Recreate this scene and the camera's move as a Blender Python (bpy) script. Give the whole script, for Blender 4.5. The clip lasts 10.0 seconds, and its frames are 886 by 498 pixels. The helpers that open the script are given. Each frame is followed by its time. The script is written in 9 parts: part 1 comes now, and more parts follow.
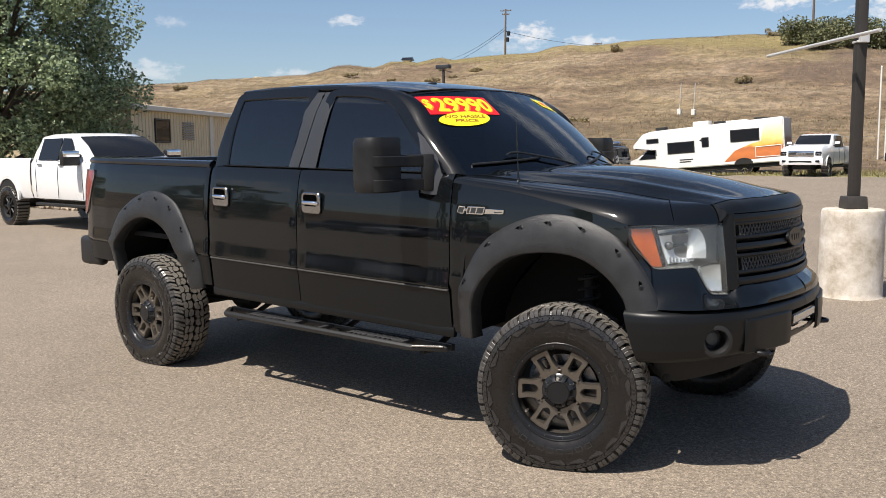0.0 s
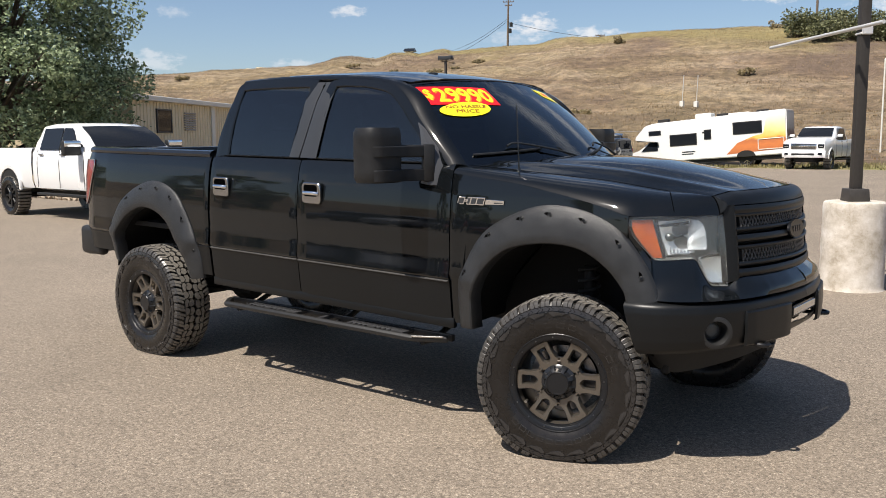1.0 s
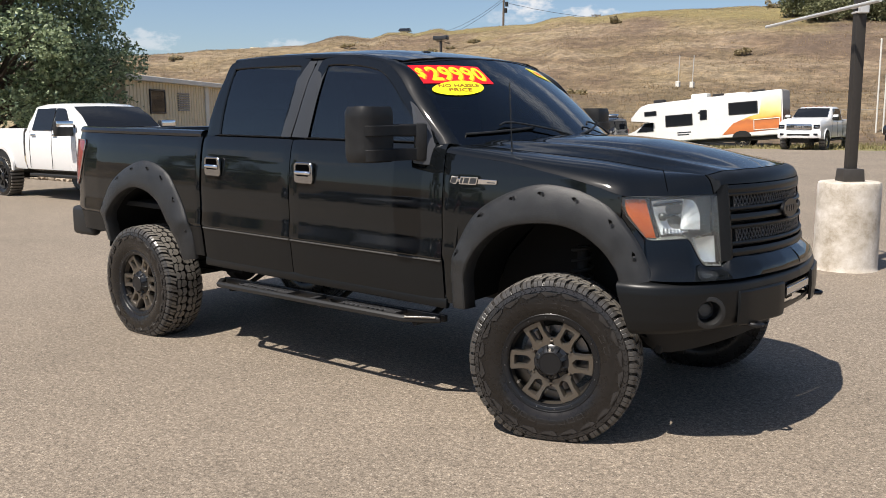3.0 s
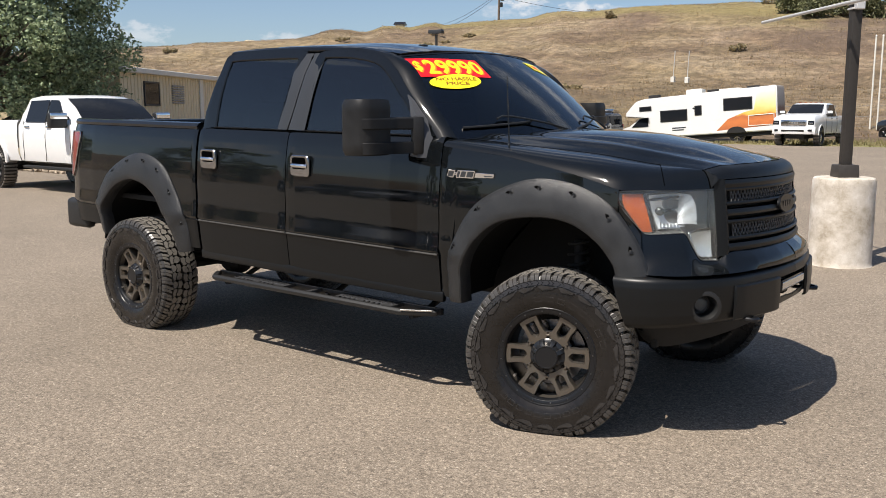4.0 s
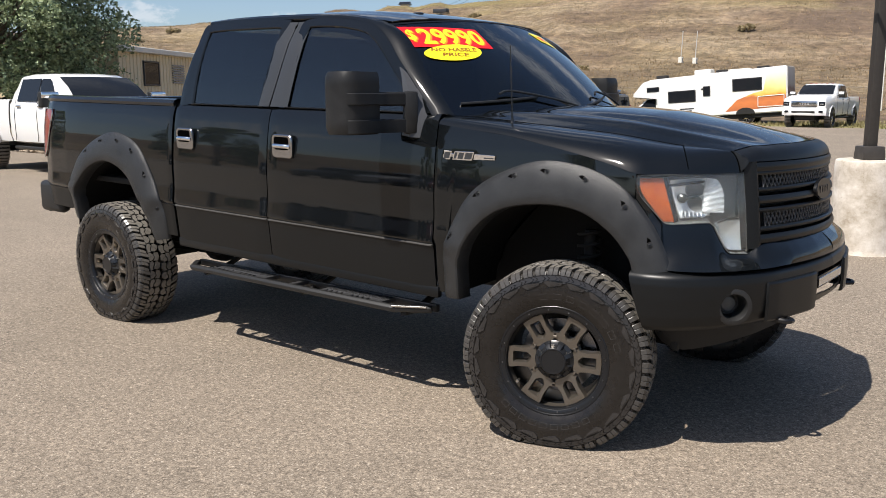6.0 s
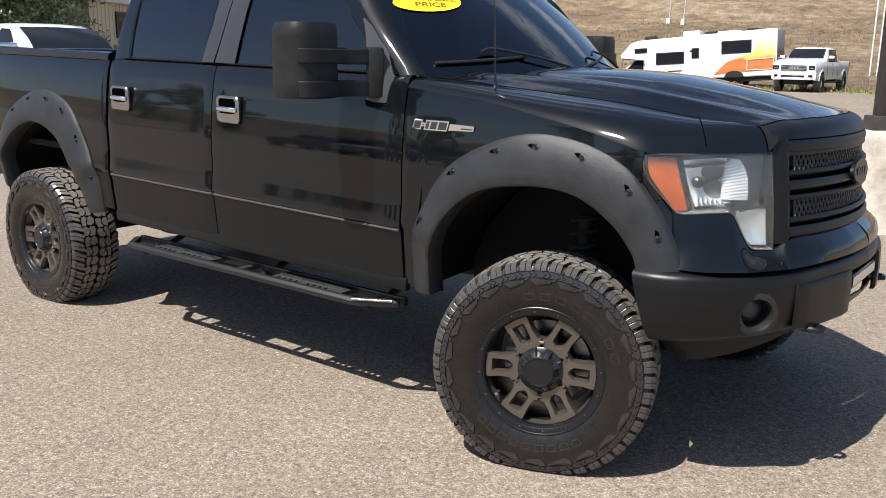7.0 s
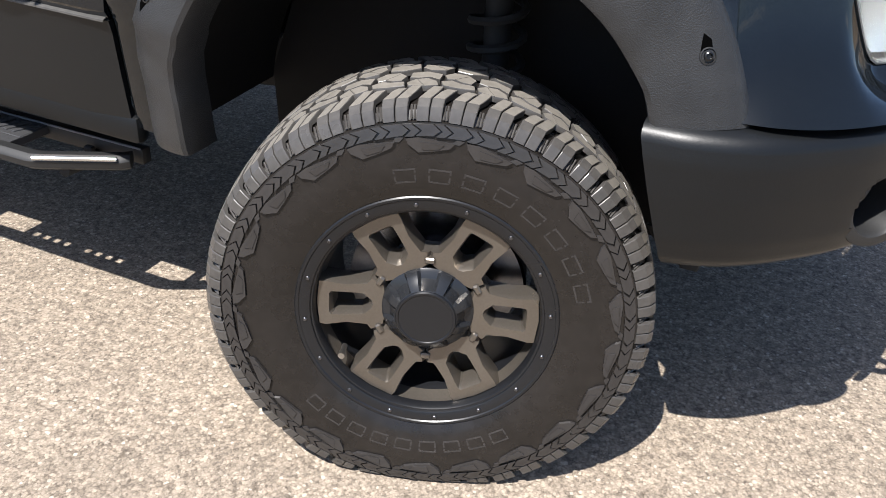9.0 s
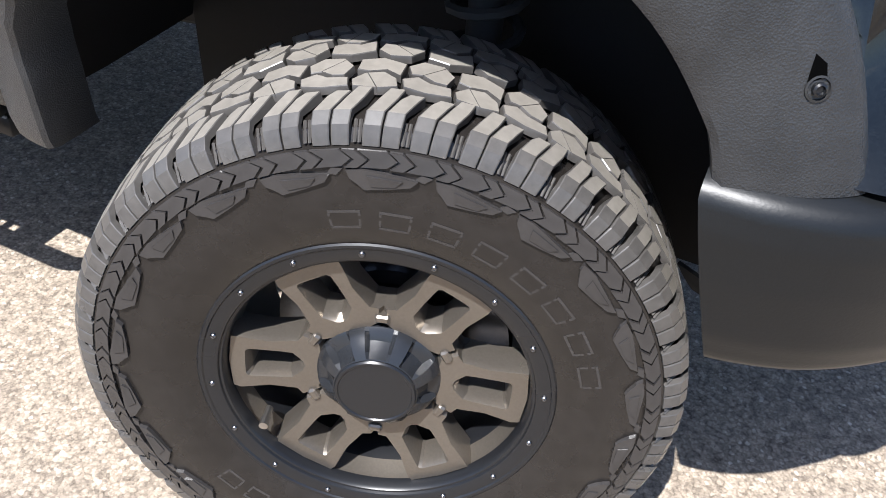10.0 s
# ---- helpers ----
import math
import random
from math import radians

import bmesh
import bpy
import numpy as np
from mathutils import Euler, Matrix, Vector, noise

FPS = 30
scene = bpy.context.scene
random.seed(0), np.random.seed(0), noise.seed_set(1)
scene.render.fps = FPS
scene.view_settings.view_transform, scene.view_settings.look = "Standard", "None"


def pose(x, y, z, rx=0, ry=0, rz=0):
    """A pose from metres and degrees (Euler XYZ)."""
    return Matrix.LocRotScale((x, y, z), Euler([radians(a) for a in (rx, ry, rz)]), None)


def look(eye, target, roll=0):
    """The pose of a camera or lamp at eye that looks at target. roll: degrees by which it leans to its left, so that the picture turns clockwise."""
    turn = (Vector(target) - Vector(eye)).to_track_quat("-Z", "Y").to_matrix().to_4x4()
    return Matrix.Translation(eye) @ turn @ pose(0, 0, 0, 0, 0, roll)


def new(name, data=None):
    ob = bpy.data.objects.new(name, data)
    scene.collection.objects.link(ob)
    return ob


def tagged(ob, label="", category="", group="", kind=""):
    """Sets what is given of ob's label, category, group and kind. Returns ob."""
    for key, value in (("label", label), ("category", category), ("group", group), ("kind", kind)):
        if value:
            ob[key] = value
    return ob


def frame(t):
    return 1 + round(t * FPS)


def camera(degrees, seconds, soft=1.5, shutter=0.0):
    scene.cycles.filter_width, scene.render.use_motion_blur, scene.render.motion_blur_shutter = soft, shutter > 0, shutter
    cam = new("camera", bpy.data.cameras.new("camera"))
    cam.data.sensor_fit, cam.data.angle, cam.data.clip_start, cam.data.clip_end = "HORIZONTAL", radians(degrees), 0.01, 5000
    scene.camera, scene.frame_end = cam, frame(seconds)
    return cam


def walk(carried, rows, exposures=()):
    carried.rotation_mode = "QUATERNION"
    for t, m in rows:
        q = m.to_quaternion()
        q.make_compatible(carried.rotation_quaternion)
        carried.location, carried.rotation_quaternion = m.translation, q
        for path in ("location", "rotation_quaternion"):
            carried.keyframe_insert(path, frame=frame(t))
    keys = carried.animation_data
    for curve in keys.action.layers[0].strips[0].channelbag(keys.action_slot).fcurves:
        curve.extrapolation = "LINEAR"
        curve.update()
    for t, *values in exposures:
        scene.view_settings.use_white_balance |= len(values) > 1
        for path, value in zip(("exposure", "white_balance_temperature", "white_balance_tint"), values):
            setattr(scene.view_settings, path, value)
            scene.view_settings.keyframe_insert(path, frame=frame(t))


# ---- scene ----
# The truck stands along x with its nose towards +x and its front axle at x = 0; z = 0 is the lot.
cam = camera(53.8, 10.0, soft=0.9)
PATH = [
    (0, (2.252, -4.719, 1.647), (1.007, -3.171, 1.412), -0.6),
    (0.5, (2.263, -4.702, 1.641), (1.007, -3.163, 1.403), -0.5),
    (1, (2.255, -4.71, 1.641), (1.009, -3.167, 1.387), -0.4),
    (1.5, (2.263, -4.698, 1.642), (1.025, -3.151, 1.372), -0.4),
    (2, (2.263, -4.69, 1.638), (1.031, -3.139, 1.357), -0.4),
    (2.5, (2.26, -4.678, 1.635), (1.022, -3.135, 1.346), -0.5),
    (4, (2.243, -4.69, 1.628), (1.02, -3.139, 1.318), -0.1),
    (4.5, (2.253, -4.668, 1.629), (1.019, -3.127, 1.311), -0.1),
    (5, (2.277, -4.579, 1.62), (1.028, -3.055, 1.279), 0.3),
    (6.5, (1.779, -4.04, 1.588), (0.572, -2.489, 1.216), 0.1),
    (7, (1.621, -3.734, 1.591), (0.435, -2.185, 1.149), 0.9),
    (7.5, (1.349, -3.405, 1.549), (0.249, -1.813, 1.044), 1.1),
    (8, (1.065, -3.011, 1.494), (0.076, -1.38, 0.894), 1.1),
    (8.5, (0.818, -2.609, 1.440), (-0.073, -0.999, 0.657), 1.6),
    (9, (0.561, -2.256, 1.358), (-0.114, -0.669, 0.347), 3.2),
    (9.5, (0.453, -1.943, 1.316), (-0.146, -0.429, 0.153), 5.3),
    (10, (0.367, -1.757, 1.330), (-0.193, -0.294, 0.085), 6.4),
]
EXPOSURES = [(0, 0.57, 6400, 10), (2.5, 0.54, 6400, 10), (5.0, 0.51, 6400, 10), (6.3, 0.64, 6250, 10), (7.0, 0.82, 6150, 10), (8.5, 1.27, 6000, 10), (9.5, 1.34, 5900, 10), (10, 1.62, 5750, 10)]
walk(cam, [(t, look(eye, target, roll)) for t, eye, target, roll in PATH], EXPOSURES)

# ---- light ----
SUN_ELEVATION, SUN_AZIMUTH = 58.0, 187.0   # azimuth: degrees clockwise from +y
world = bpy.data.worlds.new("sky")
scene.world = world
world.use_nodes = True
wn, wl = world.node_tree.nodes, world.node_tree.links
wn.clear()
w_out = wn.new("ShaderNodeOutputWorld")
w_bg = wn.new("ShaderNodeBackground")
w_sky = wn.new("ShaderNodeTexSky")
w_sky.sky_type = "NISHITA"
w_sky.sun_disc = False
w_sky.sun_elevation = radians(SUN_ELEVATION)
w_sky.sun_rotation = radians(SUN_AZIMUTH)
w_sky.altitude = 1500
w_sky.air_density, w_sky.dust_density, w_sky.ozone_density = 1.0, 3.6, 1.2
w_bg.inputs["Strength"].default_value = 0.082
# thin clouds, densest towards the horizon
w_tc = wn.new("ShaderNodeTexCoord")
w_map = wn.new("ShaderNodeMapping")
w_map.inputs["Scale"].default_value = (1.0, 1.0, 1.9)
w_noise = wn.new("ShaderNodeTexNoise")
w_noise.inputs["Scale"].default_value = 75.0
w_noise.inputs["Detail"].default_value = 7
w_noise.inputs["Roughness"].default_value = 0.60
w_mix = wn.new("ShaderNodeMix")
w_mix.data_type = "RGBA"
w_mix.inputs["B"].default_value = (7.3, 7.3, 7.4, 1)
wl.new(w_tc.outputs["Generated"], w_map.inputs["Vector"])
wl.new(w_map.outputs["Vector"], w_noise.inputs["Vector"])
w_ragged = wn.new("ShaderNodeMath")
w_ragged.operation = "MULTIPLY_ADD"
w_ragged.inputs[1].default_value, w_ragged.inputs[2].default_value = 5.5, -2.85
wl.new(w_noise.outputs["Fac"], w_ragged.inputs[0])
# (bearing in degrees from +x, height, half length, half height, weight)
CLOUDS = [(123.0, 6.9, 1.5, 0.75, 0.95), (124.6, 6.2, 1.3, 0.55, 0.35), (119.4, 6.4, 1.6, 0.45, 0.9), (117.2, 6.2, 0.9, 0.35, 0.5), (134.9, 7.9, 1.15, 0.34, 0.75), (145.6, 7.7, 0.9, 0.33, 0.35), (147.0, 4.7, 1.7, 0.7, 0.5), (138.3, 4.6, 1.3, 0.4, 0.5),
          (108.1, 8.4, 2.2, 0.60, 1.0), (105.4, 8.9, 1.5, 0.75, 1.0), (101.8, 7.6, 2.2, 0.9, 0.9), (131, 22, 8, 2.6, 0.75), (117, 27, 7, 2.6, 0.8), (146, 30, 9, 3.5, 0.7), (104, 23, 7, 2.4, 0.8), (125, 40, 11, 4.5, 0.65), (96, 36, 10, 4, 0.7), (157, 24, 7, 2.6, 0.7), (135, 55, 12, 6, 0.5), (92, 9, 4, 1.2, 0.9), (75, 8, 5, 1.2, 0.8), (52, 10, 5, 1.5, 0.9), (20, 9, 6, 1.4, 0.8), (-20, 10, 6, 1.5, 0.9), (-60, 8, 7, 1.4, 0.8), (-95, 10, 7, 1.6, 0.9), (-140, 9, 7, 1.5, 0.8), (175, 10, 5, 1.3, 0.8)]
w_last = None
for bearing, high, long_, tall, weight in CLOUDS:
    ca, sa, ch, sh = math.cos(radians(bearing)), math.sin(radians(bearing)), math.cos(radians(high)), math.sin(radians(high))
    out = []
    for axis, half in (((-sa, ca, 0), long_), ((-ca * sh, -sa * sh, ch), tall)):
        dot = wn.new("ShaderNodeVectorMath")
        dot.operation = "DOT_PRODUCT"
        dot.inputs[1].default_value = axis
        wl.new(w_tc.outputs["Generated"], dot.inputs[0])
        sq = wn.new("ShaderNodeMath")
        sq.operation = "MULTIPLY"
        sc = wn.new("ShaderNodeMath")
        sc.operation = "MULTIPLY"
        sc.inputs[1].default_value = 1 / radians(half)
        wl.new(dot.outputs["Value"], sc.inputs[0])
        wl.new(sc.outputs["Value"], sq.inputs[0]), wl.new(sc.outputs["Value"], sq.inputs[1])
        out.append(sq.outputs["Value"])
    front = wn.new("ShaderNodeVectorMath")
    front.operation = "DOT_PRODUCT"
    front.inputs[1].default_value = (ca * ch, sa * ch, sh)
    wl.new(w_tc.outputs["Generated"], front.inputs[0])
    ahead = wn.new("ShaderNodeMath")
    ahead.operation = "GREATER_THAN"
    ahead.inputs[1].default_value = 0.8
    wl.new(front.outputs["Value"], ahead.inputs[0])
    total = wn.new("ShaderNodeMath")
    total.operation = "ADD"
    wl.new(out[0], total.inputs[0]), wl.new(out[1], total.inputs[1])
    rag = wn.new("ShaderNodeMath")
    rag.operation = "SUBTRACT"
    wl.new(total.outputs["Value"], rag.inputs[0]), wl.new(w_ragged.outputs["Value"], rag.inputs[1])
    puff = wn.new("ShaderNodeMapRange")
    puff.interpolation_type = "SMOOTHSTEP"
    puff.inputs["From Min"].default_value, puff.inputs["From Max"].default_value = 1.5, -0.5
    puff.inputs["To Min"].default_value, puff.inputs["To Max"].default_value = 0.0, weight
    wl.new(rag.outputs["Value"], puff.inputs["Value"])
    seen = wn.new("ShaderNodeMath")
    seen.operation = "MULTIPLY"
    wl.new(puff.outputs["Result"], seen.inputs[0]), wl.new(ahead.outputs["Value"], seen.inputs[1])
    if w_last is not None:
        most = wn.new("ShaderNodeMath")
        most.operation = "MAXIMUM"
        wl.new(w_last, most.inputs[0]), wl.new(seen.outputs["Value"], most.inputs[1])
        w_last = most.outputs["Value"]
    else:
        w_last = seen.outputs["Value"]
wl.new(w_last, w_mix.inputs["Factor"])
wl.new(w_sky.outputs["Color"], w_mix.inputs["A"])
wl.new(w_mix.outputs["Result"], w_bg.inputs["Color"])
wl.new(w_bg.outputs["Background"], w_out.inputs["Surface"])

sun_data = bpy.data.lights.new("sun", "SUN")
sun_data.energy, sun_data.angle, sun_data.color = 4.85, radians(0.53), (1.0, 0.92, 0.82)
sun = new("sun", sun_data)
_el, _az = radians(SUN_ELEVATION), radians(SUN_AZIMUTH)
SUN_FROM = Vector((math.sin(_az) * math.cos(_el), math.cos(_az) * math.cos(_el), math.sin(_el)))
sun.matrix_world = look(SUN_FROM * 60, (0, 0, 0))

# ---- materials ----
def material(name, color, rough=0.5, metal=0.0, coat=0.0, spec=0.5, transmission=0.0, ior=1.45):
    m = bpy.data.materials.new(name)
    m.use_nodes = True
    b = m.node_tree.nodes["Principled BSDF"]
    b.inputs["Base Color"].default_value = (*color, 1)
    b.inputs["Roughness"].default_value = rough
    b.inputs["Metallic"].default_value = metal
    b.inputs["Coat Weight"].default_value = coat
    b.inputs["Coat Roughness"].default_value = 0.03
    b.inputs["Specular IOR Level"].default_value = spec
    b.inputs["Transmission Weight"].default_value = transmission
    b.inputs["IOR"].default_value = ior
    return m


def tree_of(m):
    return m.node_tree.nodes, m.node_tree.links, m.node_tree.nodes["Principled BSDF"]


def add(nodes, kind, **values):
    n = nodes.new("ShaderNode" + kind)
    for k, v in values.items():
        key = k.replace("_", " ")
        n.inputs[key].default_value = v
    return n


def coords(nodes, links, scale=(1, 1, 1)):
    tc = nodes.new("ShaderNodeTexCoord")
    mp = nodes.new("ShaderNodeMapping")
    mp.inputs["Scale"].default_value = scale
    links.new(tc.outputs["Object"], mp.inputs["Vector"])
    return mp.outputs["Vector"]


def ramp(nodes, links, fac, stops):
    r = nodes.new("ShaderNodeValToRGB")
    e = r.color_ramp.elements
    while len(e) < len(stops):
        e.new(0.5)
    for el, (p, c) in zip(e, stops):
        el.position = p
        el.color = (*c, 1) if len(c) == 3 else c
    links.new(fac, r.inputs["Fac"])
    return r.outputs["Color"]


def mixed(nodes, links, fac, a, b, mode="MIX"):
    m = nodes.new("ShaderNodeMix")
    m.data_type = "RGBA"
    m.blend_type = mode
    for key, v in (("Factor", fac), ("A", a), ("B", b)):
        if hasattr(v, "links"):
            links.new(v, m.inputs[key])
        else:
            m.inputs[key].default_value = v if key == "Factor" else (*v, 1)
    return m.outputs["Result"]


def bumped(nodes, links, bsdf, height, strength, distance):
    b = add(nodes, "Bump", Strength=strength, Distance=distance)
    links.new(height, b.inputs["Height"])
    links.new(b.outputs["Normal"], bsdf.inputs["Normal"])
    return b


def grained(name, color, dark, rough=0.5, scale=40.0, bump=0.15, dist=0.002, metal=0.0, coat=0.0, large=1.5, amount=0.5, rough_var=0.1):
    """A colour with fine grain and larger patches, a little relief and uneven gloss."""
    m = material(name, color, rough, metal, coat)
    n, l, b = tree_of(m)
    v = coords(n, l)
    fine = add(n, "TexNoise", Scale=scale, Detail=6.0, Roughness=0.6)
    big = add(n, "TexNoise", Scale=large, Detail=4.0, Roughness=0.6)
    l.new(v, fine.inputs["Vector"]), l.new(v, big.inputs["Vector"])
    f = mixed(n, l, 0.5, fine.outputs["Color"], big.outputs["Color"])
    bw = n.new("ShaderNodeRGBToBW")
    l.new(f, bw.inputs["Color"])
    c = ramp(n, l, bw.outputs["Val"], [(0.5 - 0.25 * amount - 0.05, dark), (0.5 + 0.25 * amount, color)])
    l.new(c, b.inputs["Base Color"])
    r = n.new("ShaderNodeMapRange")
    r.inputs["To Min"].default_value, r.inputs["To Max"].default_value = max(0.02, rough - rough_var), min(1, rough + rough_var)
    l.new(big.outputs["Fac"], r.inputs["Value"])
    l.new(r.outputs["Result"], b.inputs["Roughness"])
    if bump:
        bumped(n, l, b, fine.outputs["Fac"], bump, dist)
    return m


def paint_black():
    m = material("black_paint", (0.003, 0.0035, 0.005), 0.42, 0.0, 1.0, 0.03)
    m.node_tree.nodes["Principled BSDF"].inputs["Coat IOR"].default_value = 1.47
    n, l, b = tree_of(m)
    v = coords(n, l)
    fl = add(n, "TexVoronoi", Scale=900.0)
    l.new(v, fl.inputs["Vector"])
    c = ramp(n, l, fl.outputs["Color"], [(0.2, (0.0021, 0.0026, 0.0031)), (0.95, (0.0064, 0.0080, 0.0094))])
    l.new(c, b.inputs["Base Color"])
    dust = add(n, "TexNoise", Scale=2.3, Detail=7.0, Roughness=0.65)
    l.new(v, dust.inputs["Vector"])
    r = n.new("ShaderNodeMapRange")
    r.inputs["To Min"].default_value, r.inputs["To Max"].default_value = 0.015, 0.07
    l.new(dust.outputs["Fac"], r.inputs["Value"])
    l.new(r.outputs["Result"], b.inputs["Coat Roughness"])
    peel = add(n, "TexNoise", Scale=160.0, Detail=1.0)
    l.new(v, peel.inputs["Vector"])
    bumped(n, l, b, peel.outputs["Fac"], 0.012, 0.001)
    return m


def asphalt_mat():
    m = material("asphalt", (0.2, 0.18, 0.16), 0.9)
    n, l, b = tree_of(m)
    v = coords(n, l)
    chips = add(n, "TexVoronoi", Scale=130.0, Randomness=1.0)
    chips2 = add(n, "TexVoronoi", Scale=230.0, Randomness=1.0)
    big = add(n, "TexNoise", Scale=0.35, Detail=8.0, Roughness=0.65)
    mid = add(n, "TexNoise", Scale=5.0, Detail=6.0, Roughness=0.7)
    for t in (chips, chips2, big, mid):
        l.new(v, t.inputs["Vector"])
    sep = n.new("ShaderNodeSeparateColor")
    l.new(chips.outputs["Color"], sep.inputs["Color"])
    stone = ramp(n, l, sep.outputs["Red"], [(0.0, (0.125, 0.104, 0.083)), (0.22, (0.215, 0.180, 0.144)), (0.62, (0.30, 0.256, 0.205)), (0.92, (0.395, 0.343, 0.278)), (0.965, (0.44, 0.385, 0.315)), (1.0, (0.66, 0.60, 0.52))])
    sep2 = n.new("ShaderNodeSeparateColor")
    l.new(chips2.outputs["Color"], sep2.inputs["Color"])
    fine = ramp(n, l, sep2.outputs["Green"], [(0.0, (0.12, 0.102, 0.084)), (1.0, (0.40, 0.346, 0.286))])
    c = mixed(n, l, 0.42, stone, fine)
    edge = ramp(n, l, chips.outputs["Distance"], [(0.0, (1, 1, 1)), (0.55, (0.94, 0.94, 0.94)), (0.9, (0.55, 0.53, 0.51))])
    c = mixed(n, l, 0.8, c, edge, "MULTIPLY")
    patch = ramp(n, l, big.outputs["Fac"], [(0.3, (0.75, 0.728, 0.690)), (0.7, (0.975, 0.942, 0.895))])
    c = mixed(n, l, 1.0, c, patch, "MULTIPLY")
    stain = ramp(n, l, mid.outputs["Fac"], [(0.32, (0.8, 0.8, 0.8)), (0.55, (1.0, 1.0, 1.0))])
    c = mixed(n, l, 0.6, c, stain, "MULTIPLY")
    # handfuls of paler and darker stones, and a few dark spots
    clump = add(n, "TexNoise", Scale=34.0, Detail=3.0, Roughness=0.75)
    spot = add(n, "TexVoronoi", Scale=1.7, Randomness=1.0)
    l.new(v, clump.inputs["Vector"]), l.new(v, spot.inputs["Vector"])
    cl = ramp(n, l, clump.outputs["Fac"], [(0.30, (0.56, 0.55, 0.54)), (0.5, (0.99, 0.99, 0.99)), (0.70, (1.50, 1.48, 1.45))])
    c = mixed(n, l, 0.85, c, cl, "MULTIPLY")
    sp = ramp(n, l, spot.outputs["Distance"], [(0.020, (0.52, 0.50, 0.48)), (0.042, (1.0, 1.0, 1.0))])
    c = mixed(n, l, 0.8, c, sp, "MULTIPLY")
    l.new(c, b.inputs["Base Color"])
    h = n.new("ShaderNodeMath")
    h.operation = "SUBTRACT"
    h.inputs[0].default_value = 1.0
    l.new(chips.outputs["Distance"], h.inputs[1])
    bumped(n, l, b, h.outputs["Value"], 0.24, 0.003)
    return m


def hill_mat():
    m = material("dry_grass_slope", (0.3, 0.24, 0.13), 0.95)
    n, l, b = tree_of(m)
    v = coords(n, l)
    v2 = coords(n, l, (0.25, 0.25, 2.2))
    v3 = coords(n, l, (0.8, 0.8, 2.0))
    big = add(n, "TexNoise", Scale=0.045, Detail=9.0, Roughness=0.68)
    strata = add(n, "TexNoise", Scale=0.30, Detail=8.0, Roughness=0.7)
    fine = add(n, "TexNoise", Scale=0.9, Detail=12.0, Roughness=0.80)
    spots = add(n, "TexVoronoi", Scale=0.55, Randomness=1.0)
    l.new(v, big.inputs["Vector"]), l.new(v2, strata.inputs["Vector"]), l.new(v, fine.inputs["Vector"]), l.new(v, spots.inputs["Vector"])
    c1 = ramp(n, l, big.outputs["Fac"], [(0.32, (0.155, 0.105, 0.075)), (0.45, (0.235, 0.168, 0.110)), (0.54, (0.28, 0.215, 0.125)), (0.66, (0.33, 0.265, 0.130))])
    c2 = ramp(n, l, strata.outputs["Fac"], [(0.40, (0.115, 0.082, 0.058)), (0.5, (0.255, 0.190, 0.125)), (0.62, (0.40, 0.325, 0.235))])
    c = mixed(n, l, 0.5, c1, c2)
    f = ramp(n, l, fine.outputs["Fac"], [(0.32, (0.38, 0.37, 0.35)), (0.52, (0.88, 0.865, 0.845)), (0.66, (1.24, 1.20, 1.13))])
    c = mixed(n, l, 0.85, c, f, "MULTIPLY")
    sp = ramp(n, l, spots.outputs["Distance"], [(0.0, (0.45, 0.47, 0.36)), (0.28, (1, 1, 1))])
    c = mixed(n, l, 0.45, c, sp, "MULTIPLY")
    # greener grass towards the ridge, bare brown scars lower down
    wide = add(n, "TexNoise", Scale=0.028, Detail=6.0, Roughness=0.62)
    l.new(v3, wide.inputs["Vector"])
    sx = n.new("ShaderNodeSeparateXYZ")
    l.new(v, sx.inputs["Vector"])
    up = n.new("ShaderNodeMapRange")
    up.inputs["From Min"].default_value, up.inputs["From Max"].default_value = 7.0, 19.0
    up.inputs["To Min"].default_value, up.inputs["To Max"].default_value = -0.16, 0.14
    l.new(sx.outputs["Z"], up.inputs["Value"])
    sm = n.new("ShaderNodeMath")
    sm.operation = "ADD"
    l.new(up.outputs["Result"], sm.inputs[0]), l.new(wide.outputs["Fac"], sm.inputs[1])
    k1 = ramp(n, l, sm.outputs["Value"], [(0.52, (0, 0, 0)), (0.62, (0.75, 0.75, 0.75))])
    c = mixed(n, l, k1, c, (0.270, 0.225, 0.092))
    k2 = ramp(n, l, big.outputs["Fac"], [(0.36, (0.75, 0.75, 0.75)), (0.45, (0, 0, 0))])
    c = mixed(n, l, k2, c, (0.150, 0.108, 0.078))
    c = mixed(n, l, 0.6, c, f, "MULTIPLY")
    l.new(c, b.inputs["Base Color"])
    bumped(n, l, b, fine.outputs["Fac"], 0.8, 0.5)
    return m


def leaf_mat(name, dark, light):
    m = material(name, light, 0.55)
    n, l, b = tree_of(m)
    g = n.new("ShaderNodeNewGeometry")
    c = ramp(n, l, g.outputs["Random Per Island"], [(0.0, dark), (0.6, light), (1.0, tuple(min(1, 1.5 * x) for x in light))])
    l.new(c, b.inputs["Base Color"])
    b.inputs["Subsurface Weight"].default_value = 0.0
    tr = add(n, "BsdfTranslucent")
    l.new(c, tr.inputs["Color"])
    mx = n.new("ShaderNodeMixShader")
    mx.inputs["Fac"].default_value = 0.3
    out = n["Material Output"]
    l.new(b.outputs["BSDF"], mx.inputs[1]), l.new(tr.outputs["BSDF"], mx.inputs[2])
    l.new(mx.outputs["Shader"], out.inputs["Surface"])
    return m


